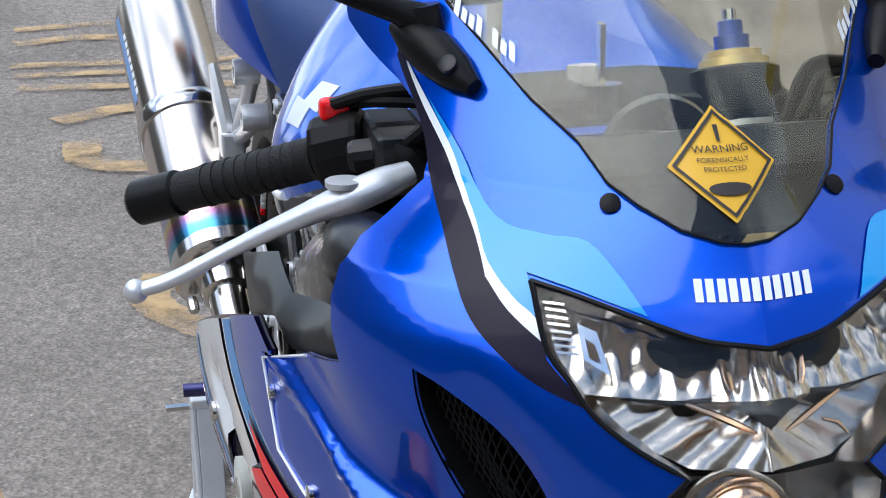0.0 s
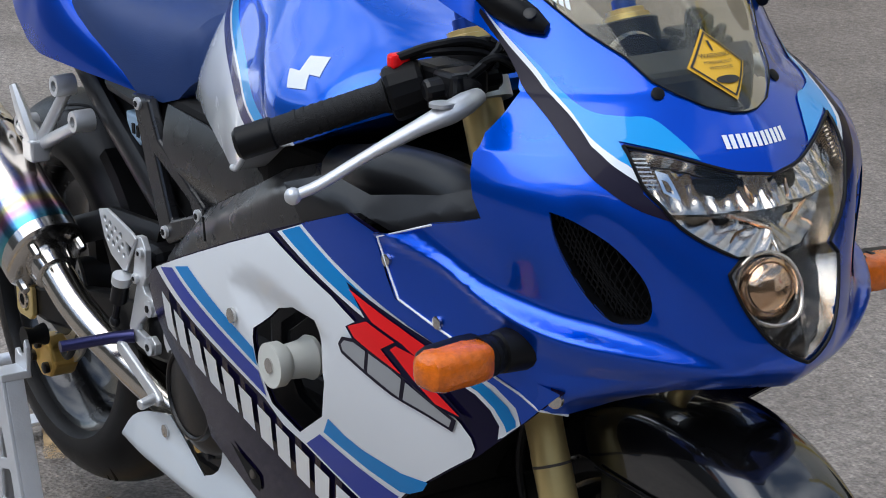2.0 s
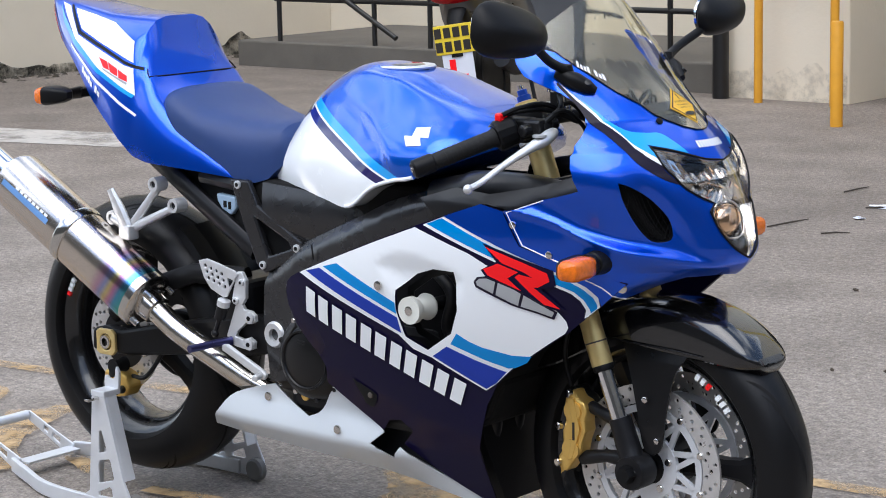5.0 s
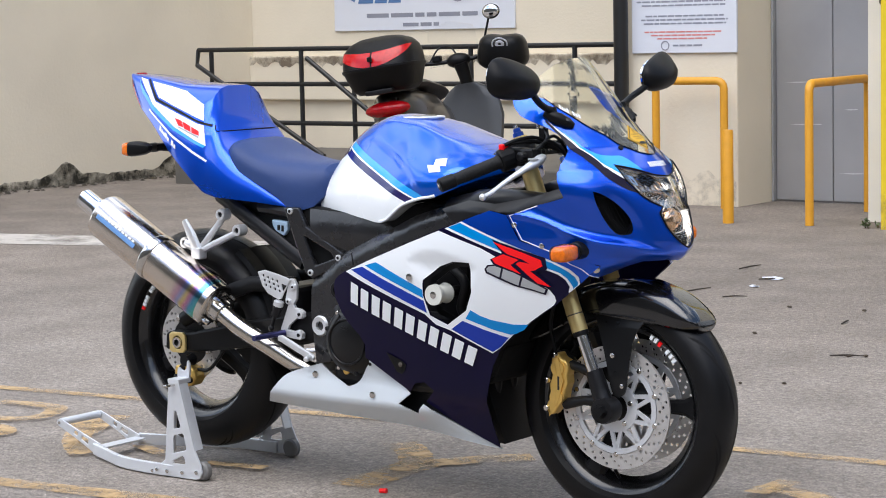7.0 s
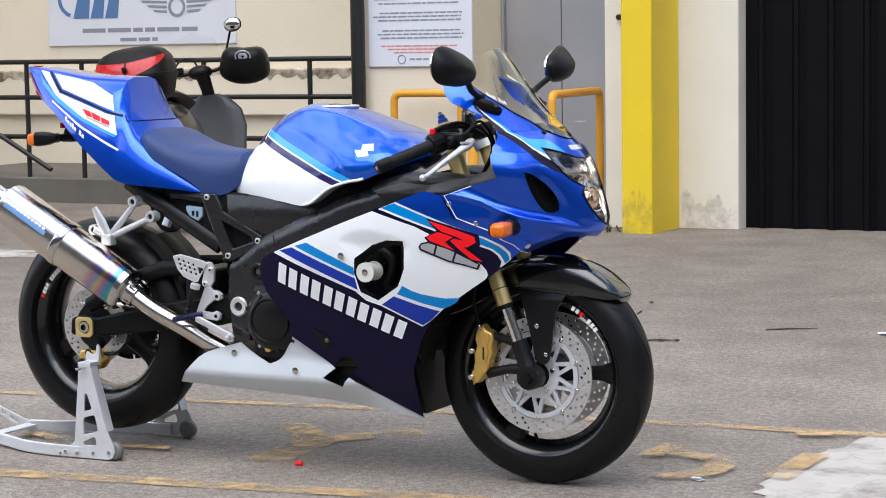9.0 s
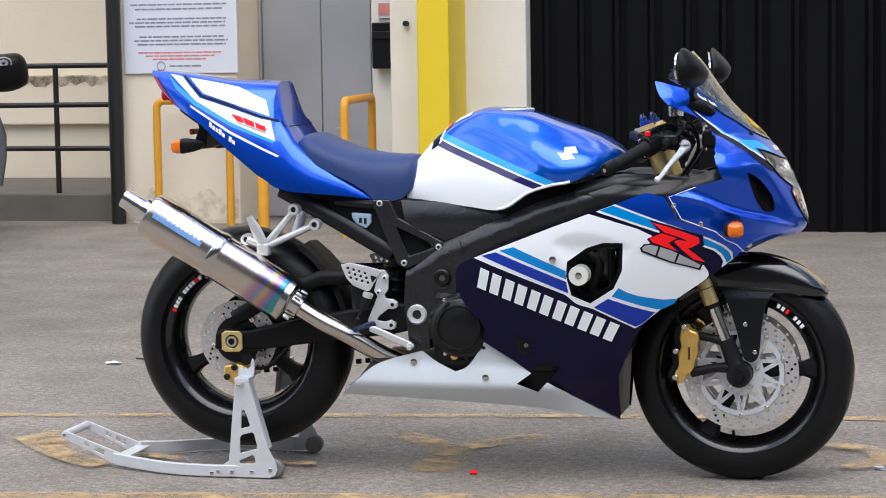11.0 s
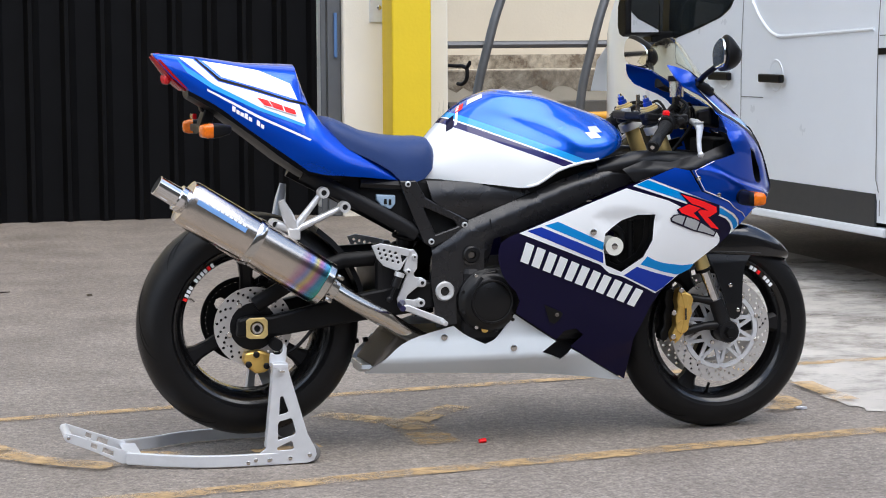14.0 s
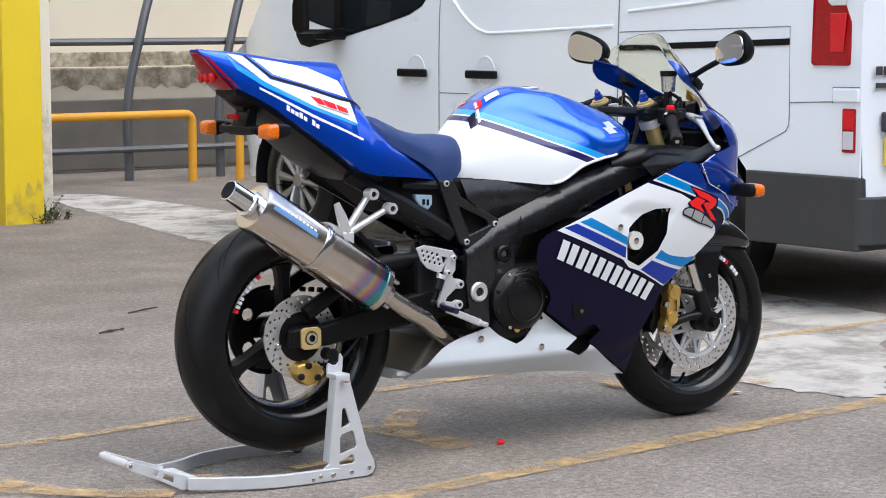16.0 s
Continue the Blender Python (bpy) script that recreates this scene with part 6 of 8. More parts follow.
    for z, x in ((0.425, 1.255), (0.36, 1.232), (0.29, 1.23)):
        part("caliper_bolt", knob((x, s * 0.109, z), (-0.3, s, 0), 0.008, 0.010, 10), STEEL, cl)
    part("brake_hose", tube(smooth_path([(1.235, s * 0.08, 0.43), (1.225, s * 0.085, 0.50), (1.25, s * 0.09, 0.60), (1.22, s * 0.08, 0.72)], 6), 0.005, 8), PLASTIC, cl)
part("lower_yoke", plate([(1.185, 0.765), (1.25, 0.79), (1.24, 0.83), (1.175, 0.805)], -0.145, 0.145), FRAME, bike, smooth=False, bevel=0.01)
part("top_yoke", loft([[(x + dx, y, 0.922 + dz) for dx, dz in ((-0.03, 0), (0.03, -0.012), (0.034, 0.012), (-0.028, 0.022))] for x, y in ((1.165, -0.14), (1.16, -0.10), (1.13, -0.05), (1.13, 0.05), (1.16, 0.10), (1.165, 0.14))]), FRAME, bike, smooth=False, bevel=0.005)
part("steering_nut", tube([(1.125, 0, 0.93), (1.122, 0, 0.950)], 0.015, 6), ALLOY, bike)
part("ignition_key", merge(tube([(1.165, 0, 0.92), (1.162, 0, 0.945)], 0.016, 14), box(1.155, 1.166, -0.002, 0.002, 0.945, 0.99)), STEEL, bike)

# front mudguard
rows = []
MUD_R = [(41, 0.300), (43, 0.312), (47, 0.318), (58, 0.322), (68, 0.322), (78, 0.320), (88, 0.317), (98, 0.314), (108, 0.312), (150, 0.312)]
MUD_W = [(41, 0.020), (42, 0.034), (44, 0.050), (48, 0.064), (54, 0.070), (68, 0.074), (88, 0.074), (108, 0.070), (135, 0.06), (150, 0.055)]
for a in [41, 41.5, 42, 43, 44.5, 46, 48] + list(np.arange(51, 151, 3.0)):
    r, w = soft(a, MUD_R), soft(a, MUD_W)
    t = radians(a)
    edge = min(r - 0.012, (lerp(a, [(42, 0.205), (60, 0.216), (90, 0.226), (110, 0.235), (150, 0.15)])) / math.sin(t))
    e, inn = [], []
    for k in range(25):
        f = math.pi * k / 24
        y = -w * math.copysign(abs(math.cos(f)) ** 0.55, math.cos(f))
        rad = edge + (r - edge) * math.sin(f) ** 0.5
        e.append((FW[0] + rad * math.cos(t), y, FW[1] + rad * math.sin(t)))
        inn.append((FW[0] + (rad - 0.004) * math.cos(t), y * 0.95, FW[1] + (rad - 0.004) * math.sin(t)))
    rows.append(e + inn[::-1])
mud = part("front_mudguard", loft(rows), GLOSS, bike, "gloss black front mudguard")
for s in (-1, 1):
    part("mudguard_stay", panel(eased([(1.345, 0.532), (1.50, 0.532), (1.468, 0.487), (1.456, 0.43), (1.452, 0.375), (1.445, 0.342), (1.430, 0.330), (1.409, 0.342), (1.394, 0.40), (1.368, 0.478)]), lambda x, z: (x, s * (0.068 + 0.010 * min(1, max(0, (0.53 - z) / 0.03)) + 0.018 * min(1, max(0, (0.5 - z) / 0.12))), z), (0.015, 0.015), [], 0.004), GLOSSDULL, mud)
    part("mudguard_lip", tube([(x, s * y, z) for x, y, z in ((1.345, 0.0765, 0.530), (1.40, 0.0775, 0.528), (1.46, 0.0775, 0.526), (1.52, 0.0755, 0.521))], [0.0014, 0.0020, 0.0020, 0.0012], 8), SATIN, mud)
    for x, z in ((1.438, 0.358), (1.413, 0.432)):
        part("stay_bolt", knob((x, s * 0.096, z), (0, s, 0), 0.006, 0.005, 10), STEEL, mud)

# frame
SPAR = [(0.50, 0.582), (0.596, 0.645), (0.70, 0.688), (0.788, 0.724), (0.868, 0.76), (1.0, 0.80), (1.08, 0.812), (1.17, 0.80), (1.20, 0.775), (1.032, 0.733), (0.937, 0.698), (0.854, 0.656), (0.721, 0.612), (0.672, 0.597), (0.660, 0.52), (0.60, 0.50), (0.565, 0.44), (0.566, 0.36), (0.51, 0.35), (0.494, 0.485)]
SPAR_TOP = [(0.48, 0.576), (0.50, 0.582), (0.596, 0.645), (0.70, 0.688), (0.788, 0.724), (0.868, 0.76), (1.0, 0.80), (1.08, 0.812), (1.17, 0.80), (1.20, 0.80)]
for s in (-1, 1):
    fr = part("frame_spar", panel(SPAR, lambda x, z: (x, s * (soft(x, [(0.45, 0.135), (0.6, 0.152), (0.8, 0.178), (1.0, 0.188), (1.1, 0.17), (1.22, 0.135)]) - 0.8 * max(0.0, z - lerp(x, SPAR_TOP) + 0.026) - 0.35 * max(0.0, lerp(x, SPAR_TOP) - 0.075 - z) * (x > 0.66)), z), (0.03, 0.011), [], 0.03), SPARBLACK, bike, "black cast alloy frame spar", smooth=True, bevel=0.006)
    part("pivot_ring", lathe([(0.013, 0), (0.026, 0), (0.028, -0.006), (0.024, -0.012), (0.013, -0.010)] if s < 0 else [(0.013, 0), (0.026, 0), (0.028, 0.006), (0.024, 0.012), (0.013, 0.010)], 0.532, 0.453, 24, s * 0.142), ALLOY, fr, "alloy swingarm pivot nut")
    part("frame_plug", lathe([(0.010, 0.0), (0.020, 0.0), (0.021, s * 0.004), (0.012, s * 0.004)], 0.604, 0.545, 24, s * 0.152), GLOSS, fr)
    part("plug_bolt", knob((0.604, s * 0.150, 0.545), (0, s, 0), 0.005, 0.005), STEEL, fr)
    part("spar_seam", tube([(0.655 + 0.004, s * 0.166, 0.655), (0.664, s * 0.167, 0.625)], 0.0016, 6), DARK, fr)
    sub = part("subframe_plate", plate([(0.405, 0.765), (0.455, 0.765), (0.482, 0.716), (0.606, 0.650), (0.606, 0.626), (0.574, 0.609), (0.50, 0.576), (0.476, 0.59), (0.447, 0.657)], s * 0.122, s * 0.138, [[(0.475, 0.69), (0.565, 0.649), (0.575, 0.634), (0.509, 0.612)]]), SPARBLACK, bike, "black triangular subframe plate", smooth=False, bevel=0.004)
    for x, z in ((0.593, 0.637), (0.496, 0.593), (0.43, 0.755)):
        pb = part("plate_bolt", knob((x, s * 0.138, z), (0, s, 0), 0.0085, 0.005), ALLOY, sub)
        part("bolt_socket", knob((x, s * 0.1425, z), (0, s, 0), 0.0045, 0.002, 6), PLASTIC, pb)
    part("subframe_rail", merge(tube([(0.14, s * 0.10, 0.79), (0.30, s * 0.115, 0.705), (0.46, s * 0.12, 0.615)], 0.014, 10, 1.6), tube([(0.30, s * 0.11, 0.76), (0.44, s * 0.118, 0.75)], 0.016, 8)), FRAME, bike)
    part("inner_cowl", panel([(1.02, 0.79), (1.09, 0.812), (1.17, 0.806), (1.27, 0.825), (1.365, 0.856), (1.382, 0.829), (1.30, 0.80), (1.219, 0.781), (1.172, 0.79), (1.06, 0.752)], lambda x, z: (x, s * (side_y(x, 0.80) - 0.012 - 0.9 * max(0, z - 0.79 - max(0, x - 1.22) * 0.30)), z), (0.03, 0.012), [], 0.003), SATIN, bike, "black plastic inner cowl")
    part("ram_air_tube", tube(smooth_path([(0.98, s * 0.15, 0.78), (1.08, s * 0.165, 0.80), (1.18, s * 0.15, 0.80), (1.30, s * 0.15, 0.79), (1.40, s * 0.12, 0.78)], 5), [0.03] * 5 + [0.035] * 16, 14), SATIN, bike)
tbx = part("tool_box", plate([(0.343, 0.728), (0.40, 0.724), (0.40, 0.70), (0.385, 0.684), (0.358, 0.696), (0.346, 0.712)], -0.118, -0.06), mat("box_bluegrey", (0.30, 0.42, 0.55), 0.4, 0.0, 0.2), bike, "pale blue electrical box", smooth=False, bevel=0.004)
part("box_slot", merge(box(0.366, 0.374, -0.120, -0.117, 0.700, 0.714), box(0.380, 0.387, -0.120, -0.117, 0.697, 0.713)), DARK, tbx, smooth=False)
part("rear_tray", loft([[(x, y, z) for y, z in ((-w, z0), (-w, z1), (w, z1), (w, z0))] for x, w, z0, z1 in ((0.16, 0.09, 0.775, 0.80), (0.30, 0.10, 0.68, 0.79), (0.42, 0.11, 0.64, 0.77), (0.60, 0.11, 0.55, 0.76))]), DARK, bike, smooth=False, bevel=0.01)
shock = part("shock", tube([(0.46, -0.02, 0.66), (0.43, -0.02, 0.42)], 0.026, 16), FRAME, bike, "black shock absorber")
part("spring", tube([(0.458 - 0.028 * t + 0.034 * math.cos(44 * t), -0.02 + 0.034 * math.sin(44 * t), 0.645 - 0.20 * t) for t in np.linspace(0, 1, 110)], 0.006, 6), FRAME, shock, "black coil spring")

# engine
eng = part("engine", merge(box(0.58, 0.98, -0.16, 0.16, 0.30, 0.52), box(0.78, 1.02, -0.15, 0.15, 0.45, 0.66), box(0.62, 1.0, -0.12, 0.12, 0.22, 0.32)), FRAME, bike, "black engine block", smooth=False, bevel=0.02)
for s in (-1, 1):
    cov = part("clutch_cover", lathe([(0.0, s * 0.03), (0.05, s * 0.03), (0.062, s * 0.024), (0.068, s * 0.022), (0.08, s * 0.016), (0.086, s * 0.004), (0.09, 0.0), (0.09, -s * 0.03), (0.0, -s * 0.03)], 0.657, 0.424, 40, s * 0.165), GLOSSDULL, eng, "black clutch cover")
    for k in range(9):
        a = 2 * math.pi * k / 9
        part("cover_bolt", knob((0.657 + 0.084 * math.cos(a), s * 0.17, 0.424 + 0.084 * math.sin(a)), (0, s, 0), 0.006, 0.010, 8), FRAME if k % 3 else STEEL, cov)
    part("cover_rim", lathe([(0.055, s * 0.0285), (0.057, s * 0.0315), (0.060, s * 0.0315), (0.062, s * 0.024)], 0.657, 0.424, 40, s * 0.165), GLOSSDULL, cov)
    part("cover_rib", tube([(0.603, s * 0.178, 0.440), (0.612, s * 0.184, 0.468), (0.630, s * 0.184, 0.492)], 0.006, 8), SATIN, cov)
    part("cover_bracket", plate([(0.622, 0.496), (0.640, 0.505), (0.672, 0.510), (0.676, 0.500), (0.648, 0.493), (0.632, 0.484)], s * 0.168, s * 0.182), SATIN, cov, smooth=False, bevel=0.003)
    for z in (0.456, 0.462):
        part("cover_bar", plate([(0.640, z), (0.662, z - 0.002), (0.662, z + 0.001), (0.640, z + 0.003)], s * 0.1945, s * 0.1965), SATIN, cov, smooth=False)
    part("oil_plug", knob((0.672, s * 0.172, 0.352), (0, s, 0), 0.009, 0.006, 12), BULB, cov, "brass-coloured oil plug")
    boss = part("frame_boss", lathe([(0.012, s * 0.0), (0.020, s * 0.0), (0.024, -s * 0.004), (0.024, -s * 0.012), (0.012, -s * 0.012)], 0.606, 0.555, 24, s * 0.168), GLOSSDULL, eng)
    part("boss_bolt", knob((0.606, s * 0.156, 0.555), (0, s, 0), 0.010, 0.006, 12), SUMP, boss)
    part("sight_glass", knob((0.640, s * 0.172, 0.345), (0, s, 0), 0.010, 0.006), GOLD, cov)
    part("vent_hose", tube(smooth_path([(0.98, s * 0.17, 0.64), (1.04, s * 0.19, 0.60), (1.02, s * 0.18, 0.53), (1.06, s * 0.17, 0.50)], 6), 0.012, 10), PLASTIC, bike)
    part("vent_hose", tube([(1.07, s * 0.18, 0.64), (1.07, s * 0.18, 0.53)], 0.010, 8), PLASTIC, bike)
part("radiator", loft([[(x, y, z) for y in (-0.17, 0.17)] + [(x + 0.04, y, z) for y in (0.17, -0.17)] for x, z in ((1.06, 0.36), (1.12, 0.50), (1.17, 0.64))]), DARK, bike, smooth=False, bevel=0.01)
for y in (-0.12, -0.04, 0.04, 0.12):
    part("header_pipe", tube(smooth_path([(1.02, y, 0.50), (1.07, y, 0.42), (1.05, y * 0.8, 0.30), (0.95, y * 0.5, 0.25), (0.7, y * 0.3, 0.24)], 6), 0.02, 12), FRAME, bike, "dark exhaust header")
part("front_shroud", plate([(1.03, 0.32), (1.10, 0.35), (1.14, 0.44), (1.10, 0.47), (1.05, 0.40)], -0.16, 0.16), DARK, bike, smooth=False, bevel=0.01)
part("sump_guard", plate([(0.33, 0.24), (0.40, 0.33), (0.60, 0.33), (0.60, 0.24)], -0.11, 0.11), SUMP, bike, "dull brown sump plate", smooth=False, bevel=0.01)

# swingarm
for s in (-1, 1):
    sw = part("swingarm", plate([(-0.055, 0.345), (-0.05, 0.395), (-0.02, 0.402), (0.04, 0.400), (0.28, 0.452), (0.46, 0.482), (0.56, 0.48), (0.56, 0.42), (0.46, 0.395), (0.29, 0.376), (0.06, 0.344)], s * 0.098, s * 0.132), PLASTIC, bike, "black box-section swingarm", smooth=False, bevel=0.008)
    part("axle_block", plate([(-0.03, 0.347), (-0.03, 0.392), (-0.02, 0.399), (0.02, 0.399), (0.03, 0.39), (0.03, 0.35), (0.02, 0.341), (-0.02, 0.341)], s * 0.132, s * 0.141, [circle(0, 0.37, 0.019, 16)]), FORKGOLD, sw, "gold chain adjuster block", smooth=False, bevel=0.002)
    part("axle", lathe([(0.009, 0.0), (0.009, s * 0.034), (0.015, s * 0.034), (0.017, s * 0.028), (0.017, 0.0)], 0, 0.37, 24, s * 0.11), STEEL, sw, "hollow steel axle end")
    part("axle_core", knob((0, s * 0.11, 0.37), (0, s, 0), 0.0095, 0.028), DARK, sw)
    part("swingarm_brace", tube([(0.0, s * 0.11, 0.43), (0.12, s * 0.11, 0.50), (0.25, s * 0.10, 0.545), (0.40, s * 0.09, 0.55)], 0.016, 10, 1.4), PLASTIC, sw)
part("swingarm_bridge", box(0.34, 0.44, -0.13, 0.13, 0.40, 0.55), FRAME, bike, smooth=False, bevel=0.015)
part("rear_hugger", loft([[(RW[0] + r * math.cos(radians(a)), y, RW[1] + r * math.sin(radians(a))) for y in (-0.085, -0.05, 0.0, 0.05, 0.085) for r in (0.332 - 0.02 * (y / 0.085) ** 2,)] + [(RW[0] + 0.327 * math.cos(radians(a)), y, RW[1] + 0.327 * math.sin(radians(a))) for y in (0.08, 0, -0.08)] for a in (14, 22, 30, 38, 46, 55)]), PLASTIC, bike)
part("bobbin", lathe([(0.0, -0.035), (0.017, -0.035), (0.012, -0.02), (0.017, -0.004), (0.017, 0.0), (0.0, 0.0)], 0.049, 0.325, 20, -0.13), PLASTIC, bike, "black swingarm bobbin")
rc = part("rear_caliper", plate([(-0.02, 0.255), (-0.035, 0.275), (-0.03, 0.30), (0.01, 0.305), (0.04, 0.295), (0.05, 0.27), (0.03, 0.245), (0.0, 0.24)], -0.12, -0.075), GOLD, bike, "gold rear brake caliper", smooth=False, bevel=0.006)
for x, z in ((-0.022, 0.268), (0.028, 0.262), (0.0, 0.295)):
    part("caliper_bolt", knob((x, -0.12, z), (0, -1, 0), 0.009, 0.008, 10), FRAME, rc)
part("brake_hose", tube(smooth_path([(0.04, -0.10, 0.29), (0.10, -0.115, 0.30), (0.16, -0.12, 0.36), (0.20, -0.125, 0.42)], 6), 0.005, 8), PLASTIC, rc)

# exhaust
TITAN = mat("exhaust_steel", (0.64, 0.585, 0.52), 0.2, 1.0, 0.0, 0.10, 14)
tn, tl = TITAN.node_tree.nodes, TITAN.node_tree.links
tco, tsep, tma, trp = tn.new("ShaderNodeTexCoord"), tn.new("ShaderNodeSeparateXYZ"), tn.new("ShaderNodeMath"), tn.new("ShaderNodeValToRGB")
tns = tn.new("ShaderNodeTexNoise")
tns.inputs["Scale"].default_value = 9.0
tadd = tn.new("ShaderNodeMath")
tadd.operation = "MULTIPLY_ADD"
tadd.inputs[1].default_value = 0.05
tma.operation = "MULTIPLY_ADD"
tma.inputs[1].default_value = -0.74
tl.new(tco.outputs["Object"], tsep.inputs["Vector"])
tl.new(tco.outputs["Object"], tns.inputs["Vector"])
tl.new(tsep.outputs["Z"], tma.inputs[0])
tl.new(tsep.outputs["X"], tma.inputs[2])
tl.new(tns.outputs["Fac"], tadd.inputs[0])
tl.new(tma.outputs["Value"], tadd.inputs[2])
tmr = tn.new("ShaderNodeMapRange")
tmr.inputs["From Min"].default_value, tmr.inputs["From Max"].default_value = -0.9, 0.1
tl.new(tadd.outputs["Value"], tmr.inputs["Value"])
tl.new(tmr.outputs["Result"], trp.inputs["Fac"])
# heat tint bands near the hot end of the can
stops = [(0.0, (0.70, 0.65, 0.60)), (0.600, (0.68, 0.61, 0.54)), (0.630, (0.50, 0.30, 0.42)), (0.650, (0.28, 0.34, 0.62)), (0.667, (0.62, 0.52, 0.20)), (0.682, (0.52, 0.22, 0.40)), (0.70, (0.10, 0.30, 0.50)), (0.735, (0.10, 0.45, 0.36)), (0.775, (0.50, 0.55, 0.50)), (0.80, (0.62, 0.58, 0.52))]
te = trp.color_ramp.elements
te[0].position, te[0].color = stops[0][0], (*stops[0][1], 1)
te[1].position, te[1].color = stops[-1][0], (*stops[-1][1], 1)
for d_, c_ in stops[1:-1]:
    te.new(d_).color = (*c_, 1)
tl.new(trp.outputs["Color"], tn["Principled BSDF"].inputs["Base Color"])

E0, E1 = Vector((-0.205, -0.205, 0.730)), Vector((0.168, -0.178, 0.497))
ed = (E1 - E0).normalized()
ea = ed.cross(Vector((0, 1, 0))).normalized()
eb = ed.cross(ea).normalized()


def oval(c, a, b, n=40):
    return [c + ea * a * math.copysign(abs(math.cos(t)) ** 0.85, math.cos(t)) + eb * b * math.copysign(abs(math.sin(t)) ** 0.85, math.sin(t)) for t in np.linspace(0, 2 * math.pi, n + 1)[:-1]]


ex = part("exhaust_can", loft([oval(E0 - ed * 0.002, 0.0515, 0.044), oval(E0, 0.0605, 0.0560), oval(E0 + ed * 0.01, 0.0644, 0.0594), oval(E0 + ed * 0.2, 0.0644, 0.0594), oval(E1 - ed * 0.012, 0.0644, 0.0594), oval(E1, 0.0616, 0.0571)]), TITAN, bike, "polished oval exhaust can with heat-tinted end")
part("end_pipe", loft([oval(E0 + ed * 0.01, 0.036, 0.036), oval(E0 - ed * 0.02, 0.036, 0.036), oval(E0 - ed * 0.022, 0.028, 0.028), oval(E0 - ed * 0.085, 0.027, 0.027), oval(E0 - ed * 0.086, 0.024, 0.024), oval(E0 - ed * 0.02, 0.022, 0.022)]), CHROME, ex, "chrome tail pipe")
part("end_bore", loft([oval(E0 - ed * 0.084, 0.0235, 0.0235), oval(E0 - ed * 0.06, 0.0235, 0.0235)]), DARK, ex)
part("can_strap", loft([oval(E0 + ed * 0.205, 0.0666, 0.0616), oval(E0 + ed * 0.207, 0.0678, 0.0627), oval(E0 + ed * 0.228, 0.0678, 0.0627), oval(E0 + ed * 0.23, 0.0666, 0.0616)]), STEEL, ex, "steel strap")
part("can_label", loft([[E0 + ed * t + ea * 0.0654 * math.cos(a) * 1.0 + eb * 0.0610 * math.sin(a) for a in np.linspace(0.70, 1.42, 9)] for t in np.linspace(0.02, 0.175, 5)], closed=False), LABELBLUE, ex, "blue and silver label")
part("can_label_bar", merge(*[loft([[E0 + ed * t + ea * 0.0659 * math.cos(a) + eb * 0.0615 * math.sin(a) for a in np.linspace(0.95, 1.2, 5)] for t in (t0, t0 + 0.010)], closed=False) for t0 in np.arange(0.06, 0.165, 0.014)]), WHITE, ex)
part("end_cap", loft([oval(E1 - ed * 0.004, 0.0645, 0.0598), oval(E1 + ed * 0.014, 0.0645, 0.0598), oval(E1 + ed * 0.020, 0.058, 0.053), oval(E1 + ed * 0.022, 0.034, 0.034), oval(E1 + ed * 0.050, 0.031, 0.031), oval(E1 + ed * 0.052, 0.027, 0.027)]), STEEL, ex, "polished end cap")
for k in range(4):
    p = E1 + ed * 0.025 + ea * 0.05 * math.cos(k * 1.57 + 0.7) + eb * 0.0515 * math.sin(k * 1.57 + 0.7)
    part("end_cap_bolt", knob(p, ed, 0.007, 0.02, 8), STEEL, ex)
part("link_pipe", tube(smooth_path([E1 + ed * 0.04, E1 + ed * 0.12, (0.345, -0.155, 0.392), (0.43, -0.118, 0.335), (0.54, -0.07, 0.28)], 8), [0.0255] * 33, 20), TITAN, bike, "polished link pipe")

# pillion hanger and rearsets
hg = part("pillion_hanger", merge(tube([(0.189, -0.13, 0.738), (0.105, -0.142, 0.640)], [0.0085, 0.0105], 12), tube([(0.248, -0.13, 0.697), (0.105, -0.142, 0.635)], [0.0085, 0.0105], 12), tube([(0.115, -0.142, 0.632), (0.055, -0.146, 0.655)], [0.014, 0.014], 12)), ALLOY, bike, "cast alloy pillion footrest hanger")
for x, z in ((0.189, 0.738), (0.248, 0.697), (0.052, 0.655)):
    hb = part("hanger_bolt", lathe([(0.008, -0.008), (0.015, -0.008), (0.016, 0.0), (0.016, 0.022), (0.008, 0.022)], x, z, 24, -0.147), ALLOY, hg)
    part("bolt_core", knob((x, -0.146, z), (0, -1, 0), 0.0082, 0.004), FRAME, hb)
part("pillion_peg", merge(tube([(0.102, -0.155, 0.64), (0.085, -0.16, 0.68), (0.066, -0.165, 0.72)], [0.010, 0.010, 0.006], 8, 1.6)), ALLOY, hg)
part("pillion_peg", tube([(0.11, 0.13, 0.645), (0.125, 0.15, 0.70), (0.135, 0.155, 0.745)], [0.010, 0.010, 0.006], 8, 1.6), ALLOY, bike)
part("hanger_block", box(0.085, 0.12, -0.165, -0.135, 0.612, 0.645), ALLOY, hg, smooth=False, bevel=0.004)
